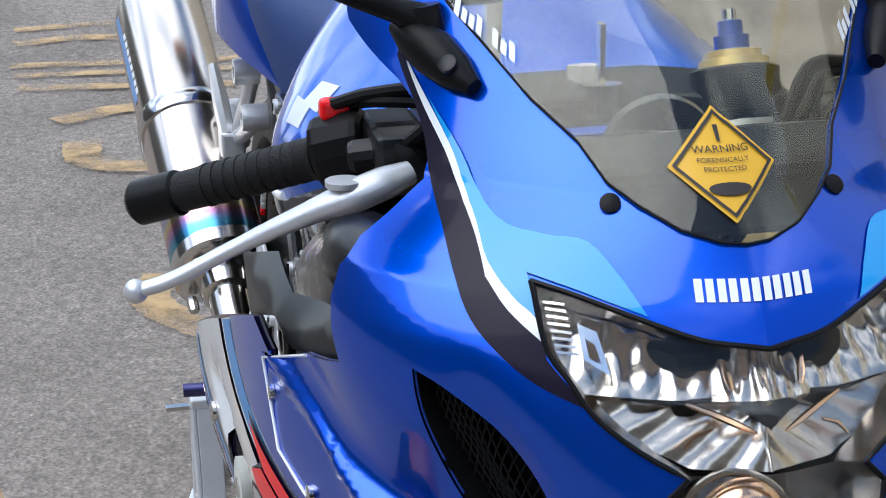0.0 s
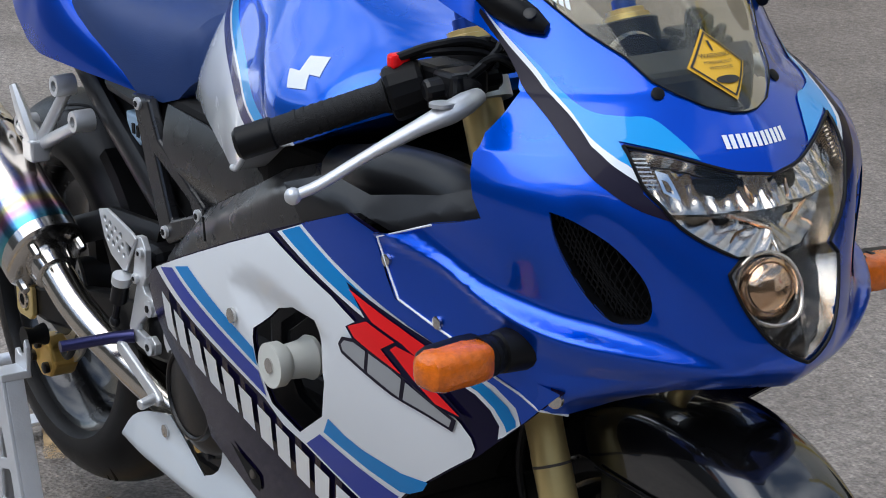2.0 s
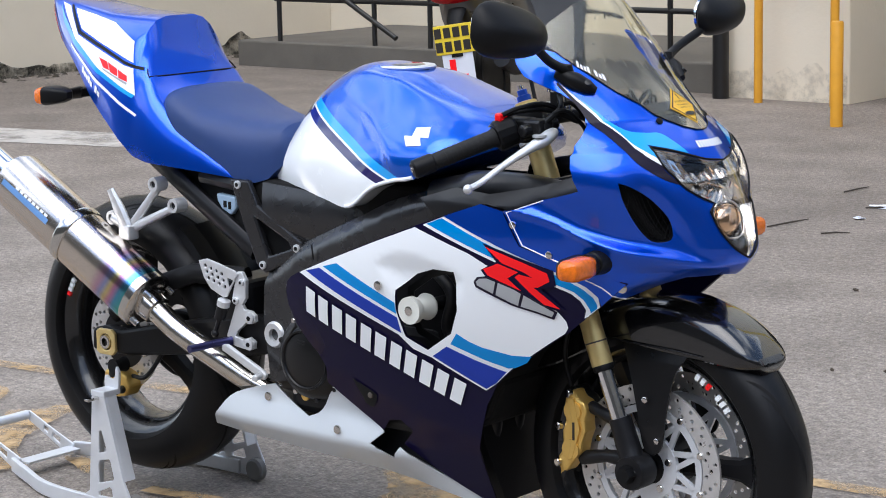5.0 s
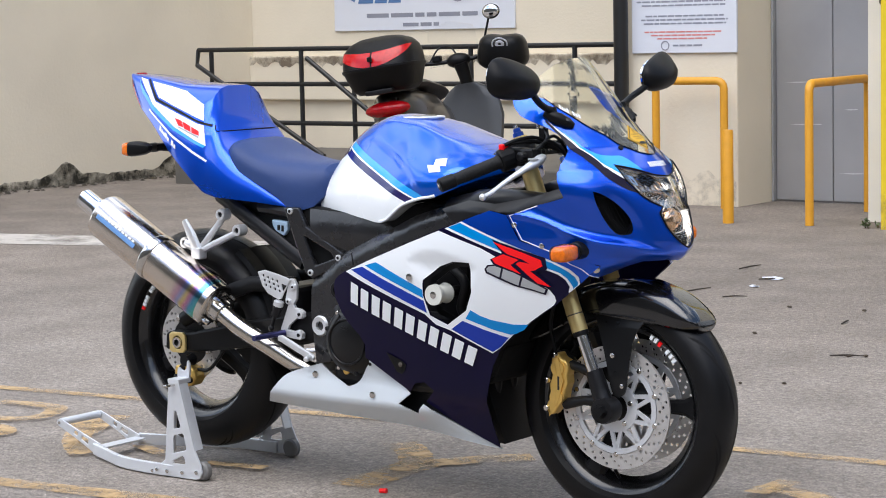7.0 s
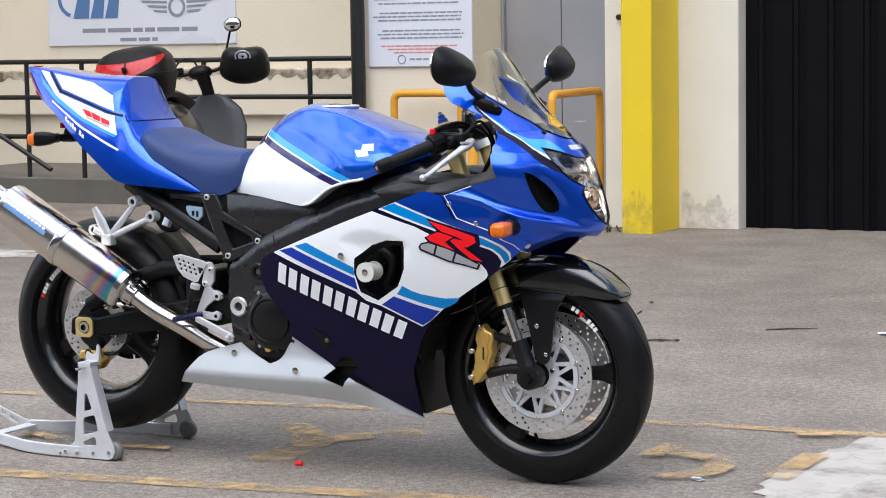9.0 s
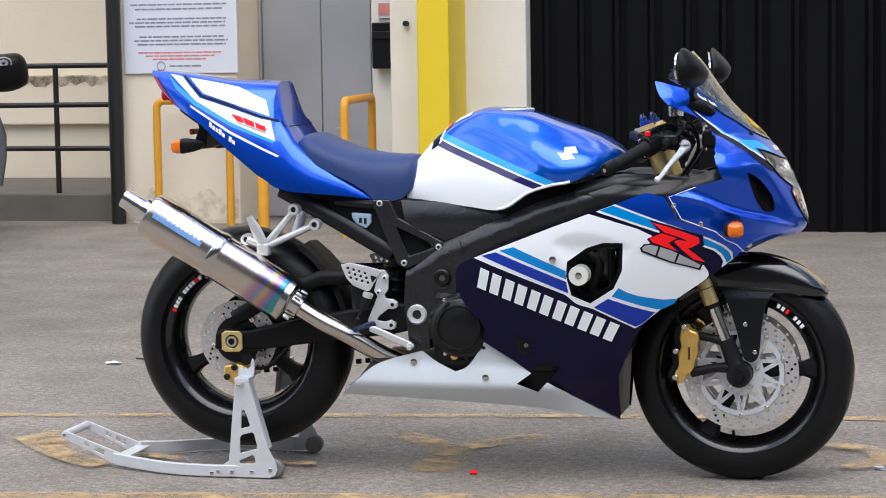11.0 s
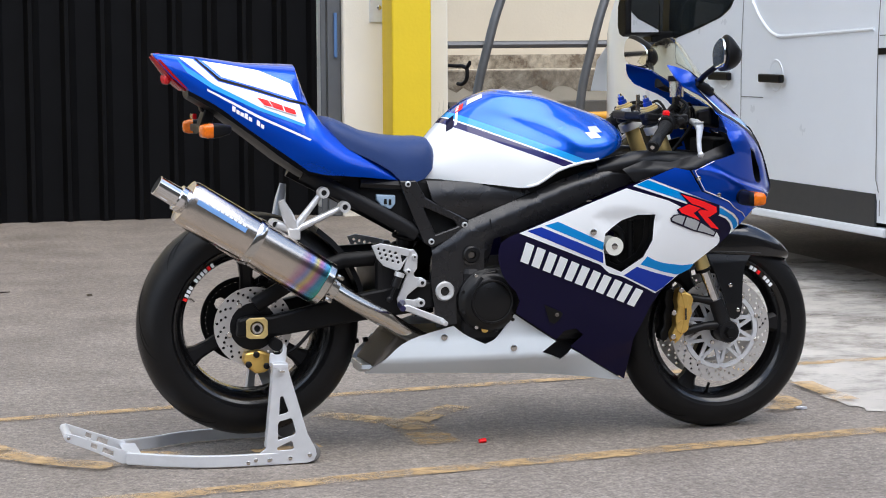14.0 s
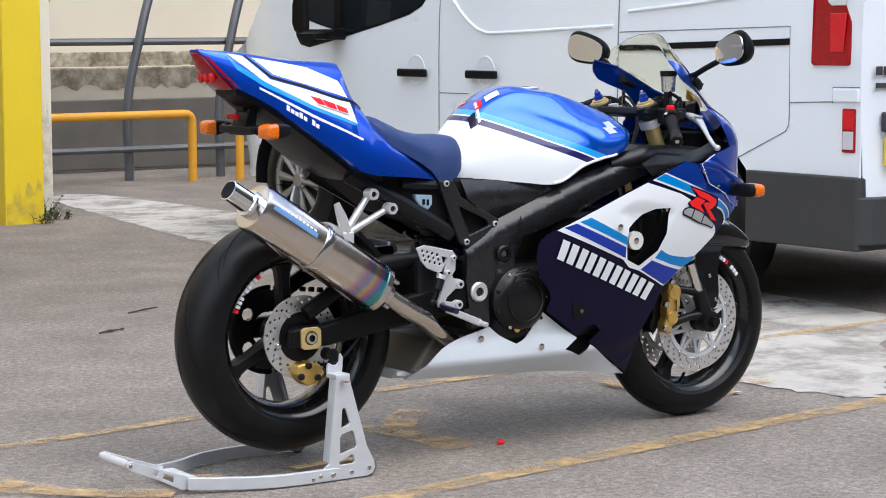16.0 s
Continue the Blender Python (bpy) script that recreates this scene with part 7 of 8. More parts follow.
for s in (-1, 1):
    heel = [(0.321, 0.588), (0.346, 0.594), (0.377, 0.588), (0.424, 0.577), (0.436, 0.571), (0.423, 0.552), (0.402, 0.518), (0.392, 0.516), (0.355, 0.531), (0.336, 0.552)]
    hh = [circle(0.341 + 0.016 * i + 0.004 * j, 0.579 - 0.0045 * i - 0.013 * j, 0.0042, 8) for i in range(4) for j in range(3) if i + j < 6] + [[(0.404, 0.560), (0.423, 0.555), (0.408, 0.538)]]
    bracket = [(0.428, 0.574), (0.443, 0.574), (0.454, 0.558), (0.452, 0.520), (0.441, 0.505), (0.447, 0.496), (0.466, 0.494), (0.478, 0.486), (0.478, 0.473), (0.466, 0.467), (0.452, 0.468), (0.424, 0.447), (0.419, 0.436), (0.442, 0.432), (0.459, 0.438), (0.473, 0.430), (0.472, 0.415), (0.459, 0.410), (0.422, 0.414), (0.397, 0.421), (0.394, 0.436), (0.404, 0.459), (0.422, 0.502), (0.413, 0.517)]
    rs = part("rearset", merge(plate(heel, s * 0.150, s * 0.155, hh), plate(bracket, s * 0.140, s * 0.150)), ALLOY, bike, "alloy rearset with drilled heel plate", smooth=False, bevel=0.002)
    for x, z, r in ((0.465, 0.480, 0.012), (0.461, 0.424, 0.012), (0.444, 0.553, 0.0075), (0.426, 0.513, 0.0075)):
        rb = part("rearset_bolt", knob((x, s * 0.15, z), (0, s, 0), r, 0.006), ALLOY, rs)
        part("bolt_socket", knob((x, s * 0.1555, z), (0, s, 0), r * 0.45, 0.002, 6), PLASTIC, rb)
    part("foot_peg", tube([(0.408, s * 0.15, 0.425), (0.395, s * 0.18, 0.424), (0.385, s * 0.25, 0.422)], [0.010, 0.0085, 0.008], 12), PURPLE, rs, "purple anodised foot peg")
    part("brake_pedal", merge(plate([(0.404, 0.421), (0.418, 0.423), (0.52, 0.381), (0.53, 0.371), (0.523, 0.361), (0.512, 0.363), (0.418, 0.403), (0.404, 0.408)], s * 0.166, s * 0.176), tube([(0.515, s * 0.172, 0.372), (0.521, s * 0.20, 0.368)], 0.008, 8)), ALLOY, rs, "alloy pedal", smooth=False, bevel=0.003)
    part("master_cylinder", merge(tube([(0.384, s * 0.160, 0.472), (0.399, s * 0.160, 0.508)], 0.012, 14), tube([(0.370, s * 0.160, 0.440), (0.385, s * 0.160, 0.475)], 0.005, 8), ellipsoid((0.369, s * 0.160, 0.438), (0.009, 0.007, 0.009), 12)), FRAME, rs)
    part("cylinder_cap", tube([(0.396, s * 0.160, 0.500), (0.400, s * 0.160, 0.512)], 0.014, 14), ALLOY, rs)

# handlebars
for s in (-1, 1):
    inner, grip0, end = Vector((1.20, s * 0.135, 0.925)), Vector((1.182, s * 0.185, 0.916)), Vector((1.083, s * 0.330, 0.858))
    d = (end - grip0).normalized()
    bar = part("handlebar", tube([inner, grip0, end - d * 0.01], 0.011, 14), FRAME, bike, "clip-on handlebar with ribbed black grip")
    part("grip", tube([grip0 + d * 0.03, grip0 + d * 0.033, grip0 + d * 0.04, end - d * 0.035, end - d * 0.03], [0.0155, 0.0195, 0.0160, 0.0152, 0.0152], 18), GRIP, bar)
    part("bar_end", tube([end - d * 0.03, end - d * 0.028, end + d * 0.008, end + d * 0.012], [0.0158, 0.0175, 0.0175, 0.014], 18), PLASTIC, bar)
    part("bar_end_screw", knob(end + d * 0.011, d, 0.006, 0.003), STEEL, bar)
    part("switchgear", merge(tube([grip0 - d * 0.01, grip0 + d * 0.032], [0.022, 0.024], 14, 1.25), box(1.165, 1.215, s * 0.165 - 0.02, s * 0.165 + 0.02, 0.895, 0.94)), PLASTIC, bar, smooth=False, bevel=0.006)
    part("kill_switch" if s < 0 else "horn_button", box(1.163, 1.178, s * 0.20 - 0.012, s * 0.20 + 0.012, 0.934, 0.950), RED if s < 0 else PLASTIC, bar, "red kill switch" if s < 0 else "", smooth=False, bevel=0.004)
    part("master_cylinder", merge(box(1.205, 1.245, min(s * 0.14, s * 0.185), max(s * 0.14, s * 0.185), 0.912, 0.938), tube([(1.235, s * 0.12, 0.928), (1.215, s * 0.20, 0.918)], 0.012, 12)), SATIN, bar, smooth=False, bevel=0.005)
    for k in range(2):
        part("throttle_cable", tube(smooth_path([(1.172, s * (0.205 - 0.014 * k), 0.945), (1.195, s * 0.175, 0.958 - 0.006 * k), (1.225, s * 0.135, 0.962 - 0.010 * k), (1.27, s * 0.10, 0.93)], 5), 0.0048, 8), DARKRUBBER, bar)
    part("switch_screw", knob((1.15, s * 0.205, 0.925), (-0.6, s * 0.2, 0.7), 0.005, 0.003, 10), STEEL, bar)
    for k in range(9):
        q = grip0 + d * (0.048 + 0.010 * k)
        part("grip_rib", tube([q, q + d * 0.004], 0.0162, 18), GRIP, bar)
    part("clip_on_clamp", tube([(1.171, s * 0.105, 0.908), (1.180, s * 0.105, 0.888)], 0.034, 20), ALLOY, bar, "alloy clip-on clamp")
    part("lever_perch", merge(tube([Vector((1.21, s * 0.15, 0.918)), Vector((1.245, s * 0.17, 0.915))], 0.019, 12), tube([Vector((1.225, s * 0.12, 0.925)), Vector((1.205, s * 0.19, 0.912))], 0.014, 12)), FRAME, bar)
    lv = smooth_path([(1.262, s * 0.165, 0.918), (1.268, s * 0.20, 0.908), (1.258, s * 0.235, 0.893), (1.238, s * 0.28, 0.868), (1.222, s * 0.325, 0.842), (1.214, s * 0.352, 0.832)], 6)
    part("lever", tube(lv, [lerp(k, [(0, 0.010), (3, 0.0138), (7, 0.0142), (12, 0.0100), (18, 0.0070), (40, 0.0060)]) for k in range(len(lv))], 12, 0.8), ALLOY, bar, "polished alloy lever")
    part("lever_ball", ellipsoid(lv[-1], (0.0088, 0.0088, 0.0088), 16), ALLOY, bar)
    part("span_adjuster", lathe([(0.0, 0.0), (0.013, 0.0), (0.013, 0.004), (0.0, 0.005)], 0, 0, 20), ALLOY, bar).matrix_local = Matrix.Translation((1.266, s * 0.212, 0.9130)) @ pose(0, 0, 0, 90)
res = part("fluid_reservoir", tube([(1.235, -0.115, 0.985), (1.235, -0.115, 1.03)], [0.020, 0.022], 18), glass("reservoir_plastic", (0.75, 0.76, 0.78), 0.25), bike, "translucent brake fluid reservoir")
part("reservoir_cap", tube([(1.235, -0.115, 1.03), (1.235, -0.115, 1.046)], 0.0245, 20), PLASTIC, res)
part("reservoir_stay", merge(box(1.225, 1.24, -0.125, -0.105, 0.93, 0.985), tube(smooth_path([(1.235, -0.115, 0.985), (1.26, -0.14, 0.96), (1.24, -0.165, 0.93)], 4), 0.005, 8)), FRAME, res, smooth=False)
for y, dz in ((-0.16, 0.0), (-0.14, 0.012), (0.16, 0.0), (0.14, 0.012)):
    part("control_cable", tube(smooth_path([(1.22, y, 0.92), (1.27, y * 0.9, 0.955 + dz), (1.29, y * 0.6, 0.90), (1.24, y * 0.4, 0.82), (1.18, y * 0.4, 0.74)], 6), 0.0042, 8), DARKRUBBER, bike, "black control cable")
dash = part("instrument_panel", loft([[(1.30, y, z) for y, z in ((-0.10, 0.90), (-0.11, 0.945), (0.11, 0.945), (0.10, 0.90))], [(1.34, y, z) for y, z in ((-0.12, 0.90), (-0.125, 0.955), (0.125, 0.955), (0.12, 0.90))], [(1.38, y, z) for y, z in ((-0.09, 0.89), (-0.09, 0.94), (0.09, 0.94), (0.09, 0.89))]]), SATIN, bike, "black instrument panel", smooth=False, bevel=0.008)
part("dial", lathe([(0.0, 0.0), (0.04, 0.0), (0.042, 0.006), (0.0, 0.007)], 0, 0, 28), GLOSS, dash).matrix_local = Matrix.Translation((1.302, 0.0, 0.928)) @ pose(0, 0, 0, 0, 0, 90)
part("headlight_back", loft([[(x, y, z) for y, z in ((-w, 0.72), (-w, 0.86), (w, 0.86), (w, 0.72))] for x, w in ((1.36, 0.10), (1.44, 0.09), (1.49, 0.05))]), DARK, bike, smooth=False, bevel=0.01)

# ---- paddock stand ----
stand = thing("paddock_stand", "silver aluminium rear paddock stand under the swingarm", "paddock stand")
UP = [(0.033, 0.272), (0.072, 0.272), (0.125, 0.085), (0.146, 0.045), (0.150, 0.026), (0.142, 0.010), (0.126, 0.004), (-0.055, 0.003), (-0.055, 0.016), (-0.048, 0.022), (-0.008, 0.037), (0.010, 0.050)]
UH = [[(0.050, 0.186), (0.053, 0.191), (0.059, 0.191), (0.073, 0.151), (0.071, 0.146), (0.047, 0.140)], [(0.043, 0.114), (0.048, 0.122), (0.079, 0.130), (0.084, 0.126), (0.093, 0.090), (0.090, 0.084), (0.043, 0.071)], [(0.040, 0.050), (0.078, 0.067), (0.084, 0.063), (0.087, 0.047), (0.081, 0.043), (0.042, 0.042)]]
for s in (-1, 1):
    y = s * 0.20
    up = part("upright", merge(plate(UP, y, y + s * 0.006, UH), plate([(0.033, 0.272), (0.038, 0.272), (0.016, 0.05), (0.010, 0.05)], y - s * 0.03, y), plate([(0.067, 0.272), (0.072, 0.272), (0.125, 0.085), (0.119, 0.085)], y - s * 0.03, y)), BRUSHED, stand, "aluminium upright with lightening holes", smooth=False, bevel=0.0015)
    # cranked hook cradling the swingarm bobbin
    part("lift_hook", merge(plate([(0.030, 0.268), (0.072, 0.268), (0.076, 0.290), (0.078, 0.318), (0.071, 0.330), (0.067, 0.322), (0.066, 0.308), (0.058, 0.300), (0.046, 0.300), (0.038, 0.306), (0.032, 0.306), (0.029, 0.292)], s * 0.158, s * 0.166), box(0.031, 0.074, min(s * 0.158, s * 0.207), max(s * 0.158, s * 0.207), 0.268, 0.281)), BRUSHED, stand, "bright alloy lift hook", smooth=False, bevel=0.002)
    part("hook_bolt", box(0.045, 0.058, min(s * 0.150, s * 0.238), max(s * 0.150, s * 0.238), 0.262, 0.268), STEEL, stand, smooth=False, bevel=0.001)
    part("roller", lathe([(0.0, -0.012), (0.022, -0.012), (0.027, -0.007), (0.027, 0.007), (0.022, 0.012), (0.0, 0.012)], 0.136, 0.028, 28, y - s * 0.014), mat("roller_nylon", (0.16, 0.155, 0.15), 0.5), stand, "grey nylon roller wheel")
    for x, z in ((-0.04, 0.013), (0.018, 0.018), (0.076, 0.020), (0.130, 0.026)):
        part("stand_bolt", knob((x, y + s * 0.005, z), (0, s, 0), 0.006, 0.005, 8), STEEL, up)
    # the arm sweeps inward to the tail, which lies a little to the right of the middle
    arm = smooth_path([(0.07, s * 0.199, 0.020), (-0.06, s * 0.199 - 0.004, 0.020), (-0.17, s * 0.180 - 0.012, 0.021), (-0.27, s * 0.130 - 0.026, 0.023), (-0.36, s * 0.092 - 0.034, 0.028)], 7)
    rows = []
    for k, p in enumerate(arm):
        d = arm[min(k + 1, len(arm) - 1)] - arm[max(k - 1, 0)]
        n = Vector((-d.y, d.x, 0)).normalized() * 0.006
        rows.append([p - n - Vector((0, 0, 0.016)), p + n - Vector((0, 0, 0.016)), p + n + Vector((0, 0, 0.017)), p - n + Vector((0, 0, 0.017))])
    part("arm", loft(rows), BRUSHED, stand, "curved aluminium arm", smooth=False, bevel=0.0025)
    for x in (-0.02, 0.02):
        part("arm_bolt", knob((x, s * 0.205 - 0.004, 0.020), (0, s, 0), 0.0055, 0.005, 8), STEEL, stand)
    yt = s * 0.078 - 0.034
    tailp = [(-0.345, 0.012), (-0.372, 0.012), (-0.44, 0.046), (-0.517, 0.079), (-0.526, 0.088), (-0.522, 0.098), (-0.508, 0.101), (-0.42, 0.068), (-0.345, 0.042)]
    slots = [[(-0.395, 0.034), (-0.425, 0.048), (-0.421, 0.060), (-0.393, 0.050)], [(-0.440, 0.055), (-0.456, 0.062), (-0.453, 0.074), (-0.437, 0.067)]]
    part("tail_plate", plate(tailp, min(yt, yt + s * 0.005), max(yt, yt + s * 0.005), slots), BRUSHED, stand, "drilled aluminium tail plate", smooth=False, bevel=0.001)
    part("stand_bolt", knob((-0.514, yt + s * 0.004, 0.090), (0, s, 0), 0.005, 0.004, 8), STEEL, stand)
part("cross_plate", loft([[(-0.362, y, 0.030), (-0.362, y, 0.036), (-0.318, y, 0.036), (-0.318, y, 0.030)] for y in (-0.112, 0.044)]), BRUSHED, stand, "flat aluminium cross plate", smooth=False, bevel=0.001)
part("handle", tube([(-0.514, -0.110, 0.090), (-0.514, 0.042, 0.090)], 0.0115, 16), BRUSHED, stand, "round aluminium pull handle")

# ---- van ----
VANWHITE = mat("van_white", (0.80, 0.845, 0.90), 0.3, 0, 0.8, 0.03, 3)
SEAMGREY = mat("seam_shadow", (0.16, 0.165, 0.17), 0.7)
VANGREY = mat("van_bumper", (0.035, 0.036, 0.038), 0.6, 0, 0, 0.1, 20, 0.1, 300)
VANGLASS = mat("van_glass", (0.012, 0.016, 0.018), 0.05, 0, 0.5, 0.2, 3)
HUBCAP = mat("hubcap_silver", (0.30, 0.285, 0.27), 0.4, 0.5)
PLATEY = mat("plate_yellow", (0.75, 0.55, 0.03), 0.4)
CLEARL = mat("clear_lens", (0.6, 0.6, 0.62), 0.15, 0, 0.5)
van = thing("van", "white panel van parked behind the motorcycle", "van", Matrix.Translation((3.285, 1.15, 0)) @ pose(0, 0, 0, 0, 0, 90 + 3.9))
# local axes: x from the tail to the nose, y to the left of the van
VT = [(0.045, 1.86), (0.09, 1.93), (0.6, 1.96), (2.5, 1.97), (3.4, 1.95), (3.75, 1.86), (4.35, 1.35), (4.55, 1.18), (4.9, 0.98), (5.0, 0.80)]


def van_y(x, z):
    t = max(0.0, (z - 0.95) / 1.0)
    w = -0.085 * t ** 2 - (0.02 if z < 0.5 else 0.0)
    return w - (0.0 if x < 4.3 else 0.30 * ((x - 4.3) / 0.7) ** 2)


def on_van(off, side=0):
    return (lambda x, z: (x, van_y(x, z) + off, z)) if not side else (lambda x, z: (x, -1.95 - van_y(x, z) - off, z))


def skin(outline, surf, step, holes=(), thick=0.0):
    return panel(outline, surf, step, holes, thick, (2.5, -0.975, 1.0))


def arch(cx, r, z0, n=14):
    return [(cx + r * math.cos(math.pi * k / n), 0.33 + r * math.sin(math.pi * k / n)) for k in range(n + 1)]


outline = [(0.045, 0.30), (0.045, 1.86), (0.09, 1.93), (0.6, 1.96), (2.5, 1.97), (3.4, 1.95), (3.75, 1.86), (4.35, 1.38), (4.55, 1.18), (4.9, 0.98), (5.0, 0.80), (4.98, 0.30)] + [(x, z) for x, z in arch(4.08, 0.40, 0.3)][:] + [(x, z) for x, z in arch(0.985, 0.40, 0.3)]
outline = [p for p in outline]
WIN = [(3.90, 1.075), (3.66, 1.115), (3.30, 1.18), (3.04, 1.235), (2.94, 1.275), (2.89, 1.33), (2.872, 1.40), (2.86, 1.62), (3.52, 1.66), (3.95, 1.36), (4.04, 1.20), (4.02, 1.13), (3.98, 1.09)]
body = part("body", skin(outline, on_van(0), (0.12, 0.12), [], 0.01), VANWHITE, van, "white side panels")
part("body_side", skin(outline, on_van(0, 1), (0.12, 0.12), [], 0.01), VANWHITE, van)
rows = [[(x, -0.02 + van_y(x, z), z), (x, -0.12, z + 0.01), (x, -0.975, z + 0.02), (x, -1.83, z + 0.01), (x, -1.93 - van_y(x, z), z)] for x, z in VT]
part("roof", loft(rows, closed=False), VANWHITE, van)
part("tail_door", loft([[(0.045, van_y(0, z) - 0.005, z), (0.025, -0.10, z), (0.015, -0.972, z)] for z in (0.45, 0.8, 1.1, 1.5, 1.86)], closed=False), VANWHITE, van, "white rear door")
part("tail_door", loft([[(0.015, -0.978, z), (0.025, -1.85, z), (0.045, -1.945 - van_y(0, z), z)] for z in (0.45, 0.8, 1.1, 1.5, 1.86)], closed=False), VANWHITE, van, "white rear door")
part("inner_floor", box(0.12, 4.2, -1.85, -0.10, 0.28, 0.36), DARK, van, smooth=False)
part("rear_bumper", loft([[(x, y, z) for x, y in ((0.66, 0.012), (0.052, 0.014), (0.042, 0.0), (0.04, -0.975), (0.042, -1.95), (0.052, -1.964), (0.66, -1.962), (0.66, -1.90), (0.10, -1.86), (0.10, -0.09), (0.66, -0.05))] for z in (0.275, 0.29, 0.55, 0.572)]), VANGREY, van, "dark grey rear bumper", smooth=False, bevel=0.01)
part("tail_step", loft([[(x, y, z) for x, y in ((0.045, 0.006), (0.0, -0.03), (-0.035, -0.975), (0.0, -1.92), (0.045, -1.956))] + [(0.06, -1.956, z), (0.06, 0.006, z)] for z in (0.30, 0.315, 0.475, 0.492)]), VANGREY, van, "dark grey tail step", smooth=False, bevel=0.01)
part("tail_reflector", box(-0.012, 0.004, -0.34, -0.12, 0.435, 0.465), REDLENS, van, "red tail reflector", smooth=False, bevel=0.004)
part("side_moulding", merge(skin([(1.49, 0.29), (1.49, 0.455), (2.76, 0.455), (2.76, 0.29)], on_van(0.012), (0.2, 0.1), [], 0.012), skin([(2.79, 0.29), (2.79, 0.455), (3.62, 0.46), (3.62, 0.29)], on_van(0.012), (0.2, 0.1), [], 0.012)), VANGREY, van, "dark grey lower side moulding")
part("sill", box(1.40, 3.66, -0.06, 0.0, 0.27, 0.31), VANWHITE, van, smooth=False, bevel=0.01)
part("window_surround", skin([(3.42 + (x - 3.42) * 1.035, 1.36 + (z - 1.36) * 1.06) for x, z in WIN], on_van(0.002), (0.2, 0.1), [], 0.004), PLASTIC, van, "black window surround")
part("quarter_pillar", skin([(3.62, 1.13), (3.70, 1.12), (3.72, 1.50), (3.64, 1.56)], on_van(0.008), (0.2, 0.1), [], 0.004), PLASTIC, van)
part("cab_window", skin(WIN, on_van(0.004), (0.2, 0.1), [], 0.004), VANGLASS, van, "dark cab side window")
for x0 in (1.462, 2.772):
    part("door_seam", skin([(x0, 0.36), (x0, 1.80), (x0 + 0.007, 1.80), (x0 + 0.007, 0.36)], on_van(0.0015), (0.1, 0.08)), SEAMGREY, van)
part("slide_rail", skin([(0.43, 1.093), (1.455, 1.060), (1.455, 1.088), (0.43, 1.119)], on_van(0.006), (0.2, 0.1), [], 0.006), PLASTIC, van, "black sliding door rail")
for pts in ([(1.455, 1.143), (0.43, 1.168), (0.425, 0.80), (0.428, 0.765), (0.445, 0.74), (0.50, 0.715), (0.675, 0.638), (0.76, 0.60)], [(0.425, 0.858), (0.19, 0.868)], [(2.772, 0.842), (2.54, 0.844)], [(0.19, 0.862), (0.19, 0.925), (0.05, 0.928)]):
    path = [Vector((*p, 0)) for p in pts]
    part("panel_seam", tube([(x, van_y(x, z) + 0.001, z) for x, z in pts], 0.0022, 6), SEAMGREY, van)
for pts in ([(2.66, 1.75), (2.68, 1.36), (2.64, 1.27), (2.52, 1.18), (2.42, 1.142), (2.30, 1.138), (1.75, 1.160), (1.50, 1.17)], [(1.40, 1.235), (0.95, 1.27), (0.75, 1.295), (0.64, 1.34), (0.58, 1.42), (0.55, 1.75)]):
    bead = smooth_path([(x, van_y(x, z) + 0.002, z) for x, z in pts], 5)
    part("pressed_bead", tube(bead, 0.008, 8), VANWHITE, van)
for x in (2.855, 2.30):
    h = part("door_handle", loft([[(x + dx, 0.012 + k, z) for dx, z in ((0, 0.918), (0.225, 0.918), (0.225, 0.958), (0, 0.958))] for k in (0.0, 0.028)]), PLASTIC, van, "black door handle", smooth=False, bevel=0.008)
    part("handle_recess", lathe([(0.0, -0.004), (0.055, -0.004), (0.068, 0.003), (0.074, 0.003), (0.078, -0.002)], x + 0.112, 0.952, 28, 0.0), VANWHITE, van, "pressed finger recess")
mir = part("door_mirror", loft([[(3.60 + dx * k * 0.9, 0.08 + 0.20 * t, 1.13 + z * k * 0.85) for dx, z in ((-0.05, 0.02), (-0.06, 0.05), (-0.055, 0.24), (-0.04, 0.28), (0.0, 0.29), (0.06, 0.26), (0.085, 0.20), (0.09, 0.08), (0.06, 0.02), (0.0, 0.0))] for t, k in ((0, 0.8), (0.12, 0.96), (0.25, 1.0), (0.8, 1.0), (0.94, 0.95), (1.0, 0.82))]), PLASTIC, van, "black door mirror", smooth=False, bevel=0.012)
part("mirror_face", box(3.538, 3.546, 0.10, 0.255, 1.155, 1.33), MIRROR, mir, smooth=False)
part("mirror_arm", box(3.58, 3.70, -0.02, 0.12, 1.10, 1.16), PLASTIC, mir, smooth=False, bevel=0.01)
lampv = part("tail_lamp", loft([[(x, van_y(0, z) + k - (0.02 if x < 0.1 else 0), z) for x, z in ((0.105, 1.012), (0.295, 1.012), (0.303, 1.022), (0.303, 1.30), (0.29, 1.62), (0.09, 1.62), (0.10, 1.022))] for k in (-0.01, 0.012)]), REDLENS, van, "tall dark red tail lamp", smooth=False, bevel=0.006)
part("lamp_cell", loft([[(x, van_y(0, z) + k, z) for x, z in ((0.13, 1.065), (0.20, 1.065), (0.205, 1.22), (0.12, 1.22))] for k in (0.008, 0.0145)]), LENSCELL, lampv, "bright red lamp cell", smooth=False, bevel=0.003)
part("reversing_lens", loft([[(x, van_y(0, z) + k, z) for x, z in ((0.125, 1.25), (0.20, 1.25), (0.22, 1.265), (0.22, 1.36), (0.12, 1.36))] for k in (0.008, 0.0150)]), CLEARL, lampv, "clear reversing lens", smooth=False, bevel=0.003)
lampb = part("bumper_lamp", box(0.068, 0.136, -0.03, 0.008, 0.667, 0.843), REDLENS, van, "small lower tail lamp", smooth=False, bevel=0.006)
